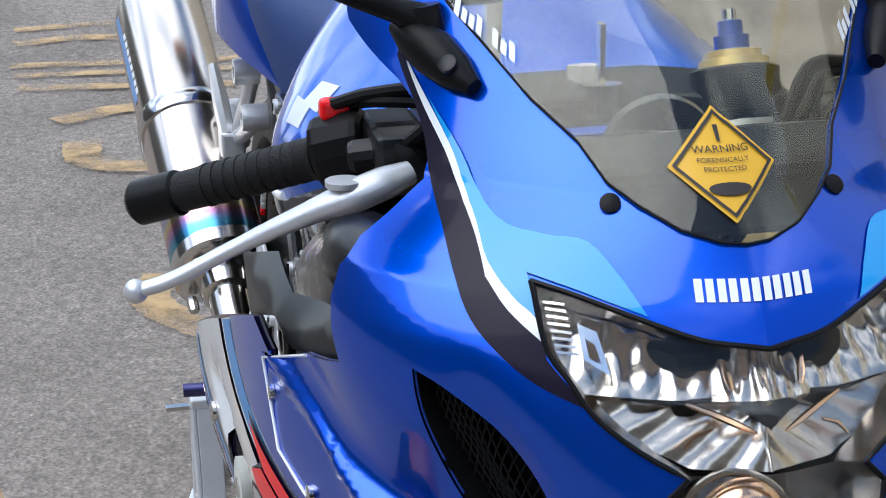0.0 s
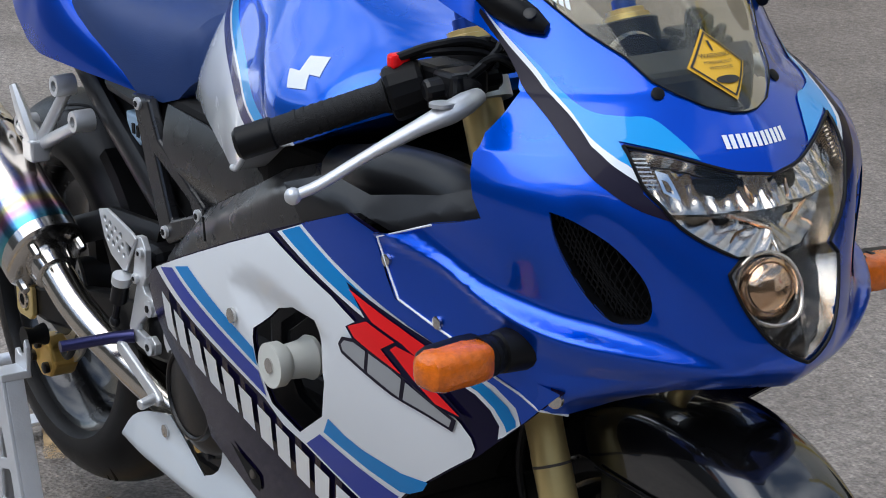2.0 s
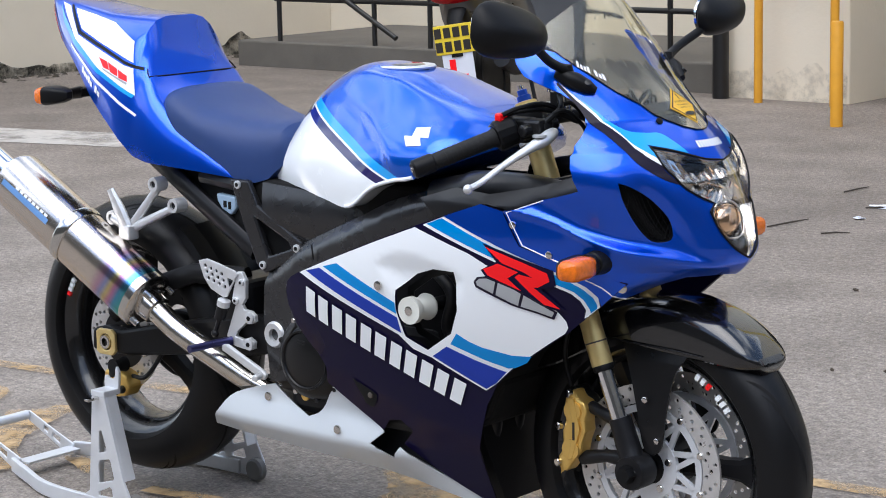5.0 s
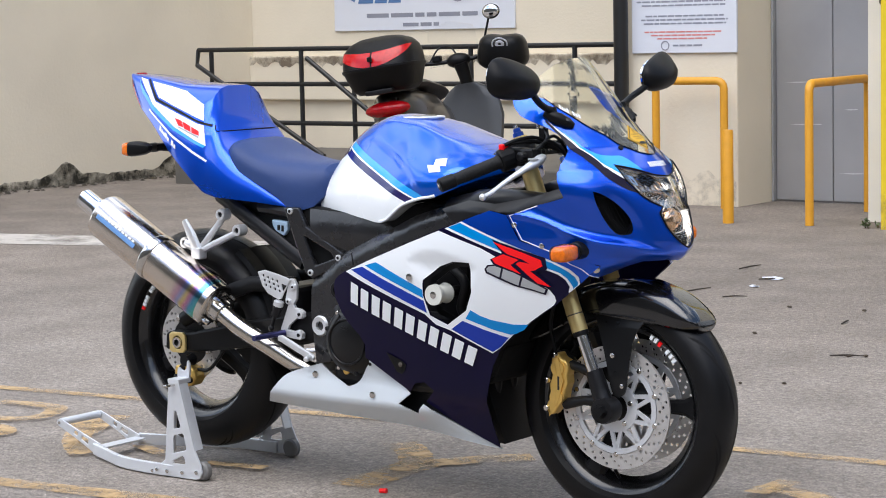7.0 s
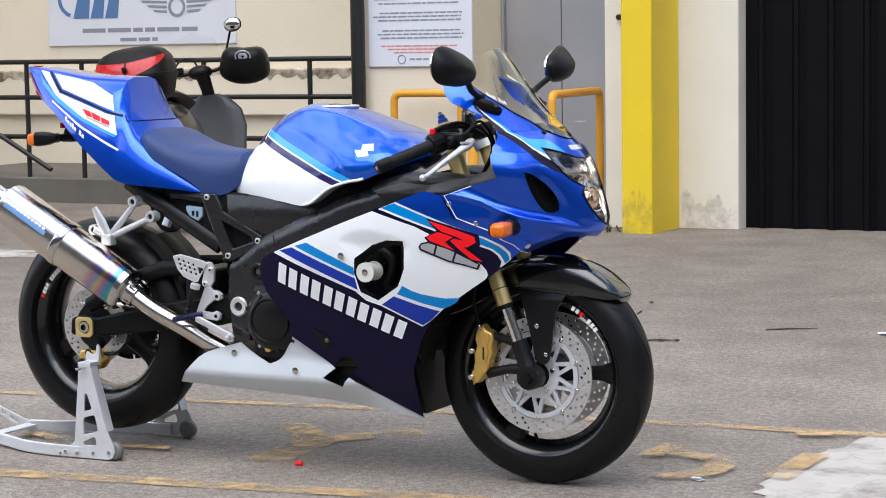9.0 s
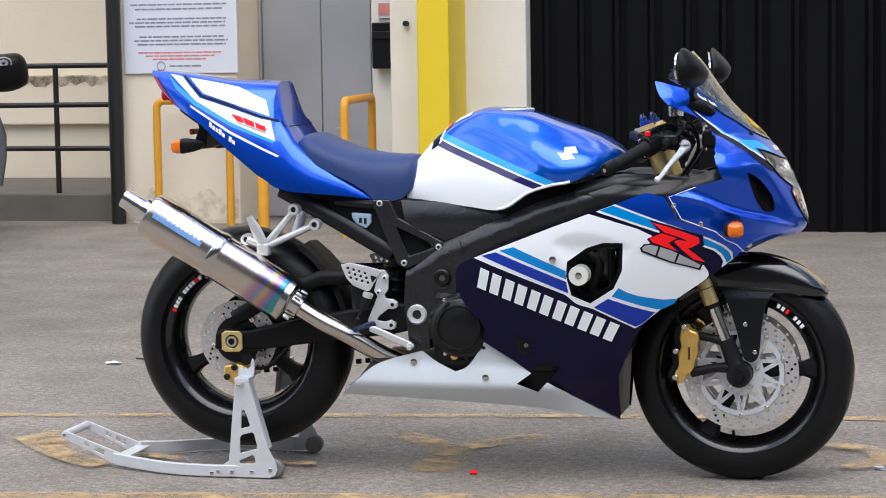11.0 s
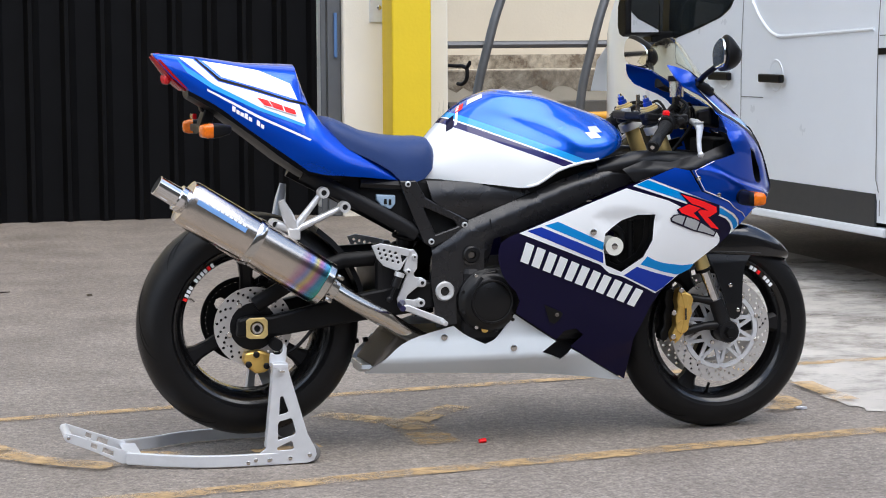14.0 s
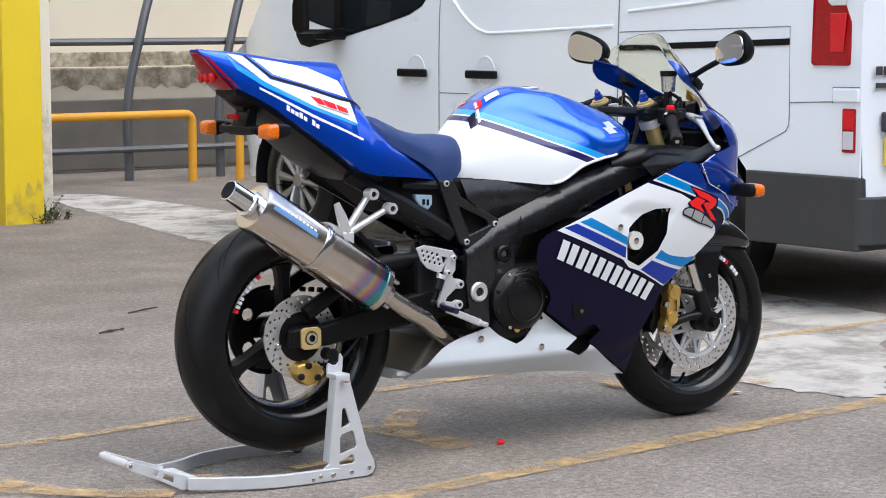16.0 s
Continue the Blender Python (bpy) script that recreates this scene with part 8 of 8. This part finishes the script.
part("bumper_lamp_clear", box(0.074, 0.128, 0.004, 0.0115, 0.68, 0.752), CLEARL, lampb, smooth=False, bevel=0.002)
part("lamp_cell", box(0.074, 0.128, 0.004, 0.0115, 0.760, 0.835), LENSCELL, lampb, smooth=False, bevel=0.002)
part("door_hinge", box(0.05, 0.185, -0.01, 0.012, 0.868, 0.922), VANWHITE, van, "white door hinge cover", smooth=False, bevel=0.006)
part("number_plate", box(-0.005, 0.012, -0.62, -0.105, 0.615, 0.728), PLATEY, van, "yellow number plate with dark bars", smooth=False, bevel=0.003)
part("plate_bar", merge(*[box(-0.008, -0.005, -0.595 + 0.07 * k, -0.55 + 0.07 * k, 0.635, 0.71) for k in range(7)]), INK, van, smooth=False)
part("plate_trim", box(-0.012, 0.02, -0.80, -0.09, 0.75, 0.83), VANGREY, van, smooth=False, bevel=0.008)
part("model_badge", merge(*[box(0.012, 0.0175, -0.055 - 0.045 * k - 0.034, -0.055 - 0.045 * k, 0.975, 1.01) for k in range(6)], box(0.012, 0.0175, -0.20, -0.055, 0.925, 0.945)), VANGREY, van, smooth=False)
for cx in (0.985, 4.08):
    well = lathe([(0.405, -0.012), (0.405, -0.40), (0.0, -0.40), (0.0, -0.395), (0.395, -0.395), (0.395, -0.012)], cx, 0.33, 48)
    for p in well.verts:
        p.co.z = max(p.co.z, 0.30)
    part("arch_well", well, DARK, van)
    wh = part("wheel", lathe([(0.205, -0.02), (0.235, -0.012), (0.30, -0.02), (0.325, -0.04), (0.33, -0.07), (0.33, -0.19), (0.30, -0.22), (0.2, -0.21)], cx, 0.33, 48), RUBBER, van, "black tyre with a silver ten-spoke trim")
    part("wheel_trim_back", lathe([(0.0, -0.05), (0.20, -0.05), (0.20, -0.06), (0.0, -0.06)], cx, 0.33, 36), DARK, wh)
    spk = [lathe([(0.19, -0.03), (0.21, -0.018), (0.215, -0.03), (0.19, -0.045)], cx, 0.33, 40), lathe([(0.0, -0.018), (0.04, -0.02), (0.05, -0.04), (0.0, -0.045)], cx, 0.33, 24)]
    for k in range(10):
        a = 2 * math.pi * k / 10 + 0.1
        spk.append(loft([[(cx + r * math.cos(a + w), y, 0.33 + r * math.sin(a + w)) for w, y in ((-hw, -0.032), (0, -0.022), (hw, -0.032), (hw, -0.045), (-hw, -0.045))] for r, hw in ((0.035, 0.30), (0.10, 0.16), (0.196, 0.125))]))
    part("wheel_trim", merge(*spk), HUBCAP, wh, "silver wheel trim")

# ---- scooter ----
sco = thing("scooter", "dark scooter with a black and red top box by the railing", "scooter", Matrix.Translation((-3.95, 6.08, 0)) @ pose(0, 0, 0, 0, 0, 107) @ pose(0, 0, 0, -8, 0, 0))
# local x runs from the rear wheel to the front wheel
for cx in (0.0, 1.30):
    w = part("wheel", lathe([(0.16, -0.05), (0.20, -0.062), (0.245, -0.045), (0.258, 0), (0.245, 0.045), (0.20, 0.062), (0.16, 0.05)], cx, 0.26, 40), RUBBER, sco)
    part("wheel_rim", lathe([(0.0, -0.03), (0.165, -0.04), (0.165, 0.04), (0.0, 0.03)], cx, 0.26, 32), FRAME, w)
rows = []
for x, w, z0, z1 in ((-0.30, 0.05, 0.70, 0.78), (-0.2, 0.13, 0.52, 0.84), (0.0, 0.16, 0.46, 0.85), (0.25, 0.17, 0.40, 0.82), (0.45, 0.17, 0.28, 0.74), (0.6, 0.16, 0.22, 0.34), (0.85, 0.16, 0.22, 0.34)):
    rows.append([(x, w * math.copysign(abs(math.cos(a)) ** 0.7, math.cos(a)), (z0 + z1) / 2 + (z1 - z0) / 2 * math.copysign(abs(math.sin(a)) ** 0.7, math.sin(a))) for a in np.linspace(0, 2 * math.pi, 21)[:-1]])
part("body", loft(rows), mat("scooter_paint", (0.03, 0.027, 0.025), 0.3, 0, 0.8), sco, "dark bronze scooter body")
rows = []
for z, x, w in ((0.28, 1.0, 0.16), (0.45, 1.04, 0.21), (0.60, 1.07, 0.23), (0.72, 1.08, 0.21), (0.80, 1.08, 0.14), (0.84, 1.07, 0.07)):
    rows.append([(x + 0.07 * math.cos(a) - 0.05 * abs(math.sin(a)), -0.07 + w * math.sin(a), z) for a in np.linspace(0, 2 * math.pi, 21)[:-1]])
part("front_shield", loft(rows), mat("scooter_shield_grey", (0.05, 0.052, 0.056), 0.45), sco, "dark grey leg shield")
part("steering_stem", tube([(1.10, -0.05, 0.76), (1.07, -0.05, 0.88), (1.04, -0.04, 0.985)], [0.05, 0.042, 0.05], 14), PLASTIC, sco)
part("bar_end_weight", tube([(0.885, 0.322, 1.019), (0.86, 0.36, 1.024)], [0.021, 0.024], 12), FRAME, sco)
part("brake_cable", tube(smooth_path([(1.0, 0.16, 1.01), (1.06, 0.10, 1.10), (1.10, 0.02, 1.08), (1.10, -0.03, 0.92)], 5), 0.006, 8), FRAME, sco)
part("brake_reservoir", box(0.99, 1.04, 0.08, 0.14, 1.01, 1.05), PLASTIC, sco, smooth=False, bevel=0.008)
part("saddle", loft([[(x, w * math.cos(a), z + 0.04 * math.sin(a)) for a in np.linspace(0, 2 * math.pi, 17)[:-1]] for x, w, z in ((-0.26, 0.06, 0.87), (-0.15, 0.12, 0.875), (0.1, 0.15, 0.87), (0.35, 0.15, 0.83), (0.5, 0.13, 0.80), (0.62, 0.07, 0.79))]), mat("saddle_brown", (0.018, 0.012, 0.010), 0.4), sco, "brown-black scooter saddle")
part("front_mudguard", tube([(1.20, 0, 0.50), (1.33, 0, 0.54), (1.45, 0, 0.46)], [0.06, 0.075, 0.05], 12), FRAME, sco)
part("fork", merge(*[tube([(1.30, y, 0.26), (1.18, y, 0.60)], 0.02, 10) for y in (-0.07, 0.07)]), FRAME, sco)
part("handlebar", tube([(1.12, -0.40, 1.07), (1.09, -0.12, 1.0), (1.02, 0.12, 1.0), (0.88, 0.33, 1.02)], 0.014, 10), FRAME, sco)
part("grip", tube([(0.95, 0.22, 1.01), (0.87, 0.345, 1.022)], 0.019, 12), GRIP, sco)
part("brake_lever", tube([(1.00, 0.20, 1.0), (0.95, 0.33, 0.99)], 0.007, 8), FRAME, sco)
part("instrument_cowl", ellipsoid((1.07, -0.02, 1.0), (0.075, 0.085, 0.05), 18), PLASTIC, sco)
bm = ellipsoid((0, 0, 0), (1, 1, 1), 24)
for v in bm.verts:
    q = [math.copysign(abs(c) ** 0.62, c) for c in v.co]
    v.co = (0.18 * q[0], 0.165 * q[1] * (1 - 0.12 * q[2]), 0.125 * q[2] - 0.03 * q[0] - 0.012 * math.cos(3 * q[1]))
mf = part("hand_muff", bm, PLASTIC, sco, "black padded hand muff with a round pale badge")
mf.matrix_local = Matrix.Translation((1.10, -0.33, 1.01)) @ pose(0, 0, 0, 8, -12, 10)
for r0, r1 in ((0.046, 0.054), (0.012, 0.030)):
    part("muff_badge", lathe([(r0, 0.0), (r1, 0.0), (r1, 0.004), (r0, 0.004)], 0, 0, 24), SIGNWHITE, mf).matrix_local = Matrix.Translation((-0.182, 0.0, 0.085)) @ pose(0, 0, 0, 28, 0, -88)
part("muff_cuff", tube([(1.06, -0.22, 1.00), (1.08, -0.27, 1.005)], [0.045, 0.075], 18), PLASTIC, mf).matrix_local = mf.matrix_local.inverted()
m_ = part("mirror", ellipsoid((1.06, -0.30, 1.285), (0.016, 0.062, 0.05), 20), PLASTIC, sco)
part("mirror_face", ellipsoid((1.051, -0.30, 1.285), (0.013, 0.056, 0.045), 20), MIRROR, m_)
part("mirror_stem", tube([(1.07, -0.22, 1.03), (1.07, -0.225, 1.12), (1.07, -0.275, 1.25)], 0.008, 8), PLASTIC, m_)
fly = part("fly_screen", panel([(-0.2, 0.98), (-0.16, 1.22), (0.0, 1.27), (0.16, 1.22), (0.2, 0.98)], lambda y, z: (1.12 - 0.25 * (z - 0.98) - 0.6 * y * y, y, z), (0.06, 0.06), [], 0.003), glass("fly_screen_glass", (0.95, 0.95, 0.95), 0.02, 1.1), sco)
fly.visible_shadow = False
def box_ring(z, k, back, a0=0.0, a1=2 * math.pi, n=36, grow=0.0):
    return [(-0.22 + back * (math.cos(a) < 0) * abs(math.cos(a)) + (0.22 * k + grow) * math.copysign(abs(math.cos(a)) ** 0.6, math.cos(a)), (0.235 * k + grow) * math.copysign(abs(math.sin(a)) ** 0.6, math.sin(a)), z) for a in np.linspace(a0, a1, n + 1)[:(-1 if a1 > 6 else None)]]


tb = part("top_box", loft([box_ring(z, k, b) for z, k, b in ((0.84, 0.72, 0.06), (0.87, 0.86, 0.04), (0.97, 0.98, 0.0), (0.985, 1.02, -0.01), (0.997, 1.02, -0.01), (1.0, 1.0, 0.0), (1.06, 0.99, 0.02), (1.11, 0.93, 0.05), (1.15, 0.78, 0.07), (1.175, 0.5, 0.06), (1.182, 0.2, 0.03))]), PLASTIC, sco, "black top box with red reflectors")


def box_at(a, z, grow):
    k = lerp(z, [(0.997, 1.0), (1.06, 0.99), (1.11, 0.93), (1.15, 0.78), (1.175, 0.5)])
    b = lerp(z, [(0.997, 0.0), (1.06, 0.02), (1.11, 0.05), (1.15, 0.07)])
    return box_ring(z, k, b, a, a + 0.001, 1, grow)[0]


for s in (-1, 1):
    rows = []
    for t in np.linspace(0.0, 1, 14):
        a, zc, h = math.pi + s * (0.002 + 1.45 * t), 1.04 + 0.07 * t, 0.045 * (1 - t) ** 0.8 + 0.001
        rows.append([box_at(a, zc + h * q, 0.004) for q in (-1, -0.5, 0, 0.5, 1)])
    part("top_box_reflector", loft(rows, closed=False), mat("red_reflector", (0.42, 0.003, 0.005), 0.15, 0, 0.3, 0.35, 40, 0.15, 120, spec=0.3), tb)
part("box_latch", box(-0.452, -0.436, -0.015, 0.015, 1.03, 1.06), PLASTIC, tb, smooth=False, bevel=0.004)
part("box_rack", box(-0.38, 0.05, -0.09, 0.09, 0.83, 0.86), FRAME, sco, smooth=False, bevel=0.008)
part("tail_lamp", ellipsoid((-0.27, 0, 0.735), (0.07, 0.15, 0.05), 18), REDLENS, sco)
part("number_plate", box(-0.36, -0.345, -0.12, 0.12, 0.42, 0.58), PLATEY, sco, "yellow number plate with dark bars", smooth=False, bevel=0.004)
for k in range(4):
    for z in (0.435, 0.51):
        part("plate_bar", box(-0.363, -0.36, -0.09 + 0.055 * k, -0.05 + 0.055 * k, z, z + 0.055), INK, sco, smooth=False)
lp = part("learner_plate", box(-0.352, -0.345, -0.09, 0.09, 0.24, 0.42), SIGNWHITE, sco, "white learner plate with a red letter", smooth=False)
part("learner_letter", merge(box(-0.356, -0.352, 0.015, 0.05, 0.27, 0.39), box(-0.356, -0.352, -0.05, 0.015, 0.27, 0.305)), RED, lp, smooth=False)
part("rear_mudguard", tube([(-0.22, 0, 0.70), (-0.32, 0, 0.60), (-0.345, 0, 0.40)], [0.06, 0.05, 0.04], 10, 0.4), PLASTIC, sco)
part("exhaust", tube([(0.25, -0.17, 0.28), (0.0, -0.19, 0.30), (-0.22, -0.20, 0.36)], [0.04, 0.055, 0.05], 14), FRAME, sco)
part("centre_stand", tube([(0.35, -0.12, 0.26), (0.30, -0.16, 0.0)], 0.012, 8), FRAME, sco)

# ---- bicycle ----
bicycle = thing("bicycle", "dark drop-bar road bicycle leaning by the cycle shelter", "bicycle", Matrix.Translation((2.90, 9.30, 0)) @ pose(0, 0, 0, 0, 0, 107) @ pose(0, 0, 0, 4, 0, 0))
# local x runs from the front wheel to the rear wheel
for cx, nm in ((0.0, "front_wheel"), (0.99, "rear_wheel")):
    ty = part(nm, lathe([(0.302, -0.009), (0.312, -0.013), (0.328, -0.010), (0.335, 0), (0.328, 0.010), (0.312, 0.013), (0.302, 0.009)], cx, 0.336, 56), RUBBER, bicycle, "thin black bicycle tyre")
    part("rim", lathe([(0.285, -0.008), (0.303, -0.010), (0.303, 0.010), (0.285, 0.008)], cx, 0.336, 48), FRAME, ty)
    part("hub", tube([(cx, -0.05, 0.336), (cx, 0.05, 0.336)], 0.018, 12), ALLOY, ty)
    for k in range(20):
        a = 2 * math.pi * k / 20
        part("spoke", tube([(cx, 0.03 * (-1) ** k, 0.336), (cx + 0.29 * math.cos(a), 0, 0.336 + 0.29 * math.sin(a))], 0.0012, 4), STEEL, ty)
BIKEFRAME = mat("bicycle_frame", (0.02, 0.02, 0.022), 0.3, 0.1, 0.6)
for nm, a, b, r in (("fork", (0.0, 0, 0.336), (0.12, 0, 0.72), 0.014), ("head_tube", (0.12, 0, 0.72), (0.16, 0, 0.88), 0.02), ("down_tube", (0.13, 0, 0.74), (0.58, 0, 0.28), 0.019), ("top_tube", (0.155, 0, 0.86), (0.73, 0, 0.82), 0.016), ("seat_tube", (0.58, 0, 0.28), (0.75, 0, 0.88), 0.016), ("chain_stay", (0.58, 0, 0.28), (0.99, 0, 0.336), 0.011), ("seat_stay", (0.99, 0, 0.336), (0.73, 0, 0.80), 0.010), ("seat_post", (0.75, 0, 0.88), (0.775, 0, 0.97), 0.013)):
    part(nm, tube([a, b], r, 12), BIKEFRAME, bicycle)
part("saddle", loft([[(x, w * math.cos(a), 0.985 + 0.02 * math.sin(a)) for a in np.linspace(0, 6.283, 13)[:-1]] for x, w in ((0.64, 0.015), (0.75, 0.03), (0.86, 0.07), (0.90, 0.06))]), PLASTIC, bicycle)
part("stem", tube([(0.165, 0, 0.90), (0.07, 0, 0.915)], 0.016, 10), BIKEFRAME, bicycle)
part("handlebar", tube([(0.07, -0.20, 0.915), (0.07, 0.20, 0.915)], 0.014, 10), PLASTIC, bicycle)
for s in (-1, 1):
    part("drop_bar", tube(smooth_path([(0.07, s * 0.20, 0.915), (0.0, s * 0.205, 0.915), (-0.055, s * 0.21, 0.89), (-0.055, s * 0.21, 0.82), (0.0, s * 0.21, 0.785), (0.06, s * 0.21, 0.785)], 5), 0.015, 10), PLASTIC, bicycle, "black taped drop bar")
    part("brake_hood", tube([(-0.045, s * 0.21, 0.90), (-0.085, s * 0.21, 0.935), (-0.09, s * 0.21, 0.955)], [0.016, 0.015, 0.010], 10), PLASTIC, bicycle)
part("crank", lathe([(0.06, -0.004), (0.085, -0.004), (0.085, 0.004), (0.06, 0.004)], 0.58, 0.28, 32, -0.05), FRAME, bicycle)

# ---- small things on the ground ----
tagged(part("red_scrap", tube([(0.655, -0.05, 0.006), (0.675, -0.046, 0.007)], [0.006, 0.007], 8), RED), "small red plastic scrap on the asphalt", "litter")
TWIG = mat("twig", (0.035, 0.027, 0.02), 0.8)
rt = random.Random(11)
for x, y, a, l_ in ((-0.99, 4.82, 80, 0.19), (-0.78, 3.87, 76, 0.25), (-0.53, 3.85, 34, 0.11), (0.31, 3.34, 95, 0.10), (0.64, 2.59, 20, 0.12), (2.43, 2.44, 25, 0.11), (-1.09, 1.88, -34, 0.21), (0.98, 3.05, 23, 0.21), (-0.70, 4.49, 24, 0.12), (1.9, 2.6, 60, 0.16), (2.9, 1.9, 10, 0.2), (-3.3, 5.2, 140, 0.15)):
    a = radians(a)
    tagged(part("twig", tube([(x, y, 0.005), (x + l_ * 0.5 * math.cos(a), y + l_ * 0.5 * math.sin(a), 0.009), (x + l_ * math.cos(a + 0.1), y + l_ * math.sin(a + 0.1), 0.005)], [0.003, 0.004, 0.002], 6), TWIG), "thin dark twig lying on the asphalt", "twig", group="twigs")
LEAF = mat("dead_leaf", (0.06, 0.045, 0.03), 0.8)
for k, (x, y, s) in enumerate(((-0.65, 4.54, 0.06), (-0.59, 4.24, 0.025), (-1.13, 1.75, 0.035), (1.76, 0.19, 0.018), (1.45, 3.1, 0.03), (-4.2, 5.4, 0.04), (2.2, 1.5, 0.03), (0.65, 1.91, 0.012), (0.78, 1.98, 0.016), (0.70, 2.62, 0.03), (0.76, 2.64, 0.02), (0.13, 2.95, 0.02), (-0.11, 3.69, 0.025), (0.22, 3.73, 0.018))):
    s = s * (1.0 if k < 7 else 0.55)
    bm = ellipsoid((x, y, 0.005), (s, s * 0.5, 0.005), 8)
    for v in bm.verts:
        v.co += Vector((rt.uniform(-1, 1), rt.uniform(-1, 1), rt.uniform(0, 0.5))) * min(0.008, s * 0.3)
        v.co.z = max(0.002, v.co.z)
    if k < 7:
        tagged(part("paper_scrap", bm, SIGNWHITE, smooth=False), "crumpled white paper scrap on the asphalt", "litter", group="paper scraps")
    else:
        tagged(part("dead_leaf", bm, LEAF, smooth=False), "small dark dead leaf on the asphalt", "leaf", group="dead leaves")

# weeds at the foot of the column and the wall
GREEN = mat("weed_green", (0.06, 0.085, 0.025), 0.7, var=0.4, scale=30)
STALK = mat("weed_dry", (0.11, 0.09, 0.05), 0.8, var=0.3, scale=30)
for wx, wy, n, h in ((2.42, 7.24, 14, 0.15), (2.30, 7.00, 8, 0.08), (2.50, 7.20, 8, 0.07), (-1.30, 6.98, 6, 0.06)):
    wd = thing("weed", "straggly green and dry weed at the column's foot", "weed", group="weeds")
    stems, leaves = [], bmesh.new()
    for k in range(n):
        a, l_ = rt.uniform(0, 6.28), rt.uniform(0.4, 1.0) * h
        b = Vector((wx + rt.uniform(-0.06, 0.06), wy + rt.uniform(-0.05, 0.02), 0))
        tip = b + Vector((math.cos(a) * l_ * 0.5, math.sin(a) * l_ * 0.5 - 0.03, l_))
        stems.append(tube([b, b.lerp(tip, 0.5) + Vector((0, 0, 0.01)), tip], [0.003, 0.002, 0.001], 5))
        for q in range(7):
            p = b.lerp(tip, 0.2 + 0.8 * q / 6)
            d = Vector((rt.uniform(-1, 1), rt.uniform(-1, 1), rt.uniform(-0.3, 0.8))).normalized() * rt.uniform(0.012, 0.035)
            e = d.cross(Vector((rt.uniform(-1, 1), rt.uniform(-1, 1), 1))).normalized() * d.length * 0.3
            leaves.faces.new([leaves.verts.new(c) for c in (p, p + d * 0.5 + e, p + d, p + d * 0.5 - e)])
    part("stem", merge(*stems), STALK, wd)
    part("foliage", leaves, GREEN, wd, smooth=False)

# moss and dirt along the wall's foot
MOSS = worn("wall_moss", (0.022, 0.019, 0.012), 0.44, 7.0, 0.97)
bm = bmesh.new()
prev = None
for k in range(181):
    y = 1.2 + 8.4 * k / 180
    h = 0.05 + 0.03 * math.sin(y * 2.3) ** 2 + 0.09 * max(0, math.sin(y * 5.1 + 1.0)) ** 5 + rt.uniform(0, 0.025)
    row = [bm.verts.new((-8.695, y, 0)), bm.verts.new((-8.695, y, h))]
    if prev:
        bm.faces.new((prev[0], row[0], row[1], prev[1]))
    prev = row
tagged(part("wall_moss", bm, MOSS), "dark moss and dirt along the wall's foot", "moss", kind="stuff")
bm = bmesh.new()
for k in range(500):
    y, x = rt.uniform(3.0, 9.5), -8.68 + rt.random() ** 2 * 0.25
    r_ = rt.uniform(0.008, 0.03)
    vs = [bm.verts.new((x + r_ * math.cos(t) * rt.uniform(0.6, 1.2), y + r_ * math.sin(t) * rt.uniform(0.6, 1.2), 0.003)) for t in (0, 1.3, 2.5, 3.8, 5.0)]
    top = bm.verts.new((x, y, r_ * rt.uniform(0.4, 0.9)))
    for q in range(5):
        bm.faces.new((vs[q], vs[(q + 1) % 5], top))
tagged(part("wall_debris", bm, mat("soil_crumbs", (0.05, 0.042, 0.03), 0.9, var=0.5, scale=20), smooth=False), "dark soil crumbs along the wall's foot", "debris", kind="stuff")
# scuffs and grime on the painted masonry
GRIME = worn("wall_grime", (0.25, 0.21, 0.16), 0.55, 11.0, 0.4)
for nm, (x0, x1, y, z1) in (("dark_band", (1.83, 2.06, 7.296, 0.35)), ("dark_band", (2.325, 2.495, 7.296, 0.75)), ("dark_band", (2.075, 2.315, 7.016, 0.28)), ("dark_band", (-1.232, -1.037, 6.896, 0.30)), ("dark_band", (-1.02, -0.66, 7.356, 0.25)), ("dark_band", (-3.55, -2.73, 7.876, 0.28)), ("dark_band", (-1.92, -1.52, 8.366, 0.3)), ("dark_band", (2.55, 9.5, 11.195, 0.35))):
    bm, prev = bmesh.new(), None
    for k in range(13):
        x = x0 + (x1 - x0) * k / 12
        row = [bm.verts.new((x, y, 0)), bm.verts.new((x, y, z1 * rt.uniform(0.4, 1.0)))]
        if prev:
            bm.faces.new((prev[0], row[0], row[1], prev[1]))
        prev = row
    tagged(part(nm, bm, GRIME), "dirt splashed on the foot of the masonry", "dirt", kind="stuff")

STREAK = worn("ledge_streaks", (0.16, 0.12, 0.08), 0.47, 5.0, 0.75)
for x0, x1, y, z0, z1 in ((2.55, 9.5, 11.194, 0.70, 0.832), (2.55, 9.5, 11.594, 0.84, 0.95), (-8.69, -3.62, 9.735, 0.94, 0.982)):
    bm, prev = bmesh.new(), None
    for k in range(121):
        x = x0 + (x1 - x0) * k / 120
        row = [bm.verts.new((x, y, z0 - rt.uniform(0, 0.06))), bm.verts.new((x, y, z1))]
        if prev:
            bm.faces.new((prev[0], row[0], row[1], prev[1]))
        prev = row
    tagged(part("ledge_streak", bm, STREAK), "brown rain streaks under the wall's ledge", "dirt", kind="stuff")
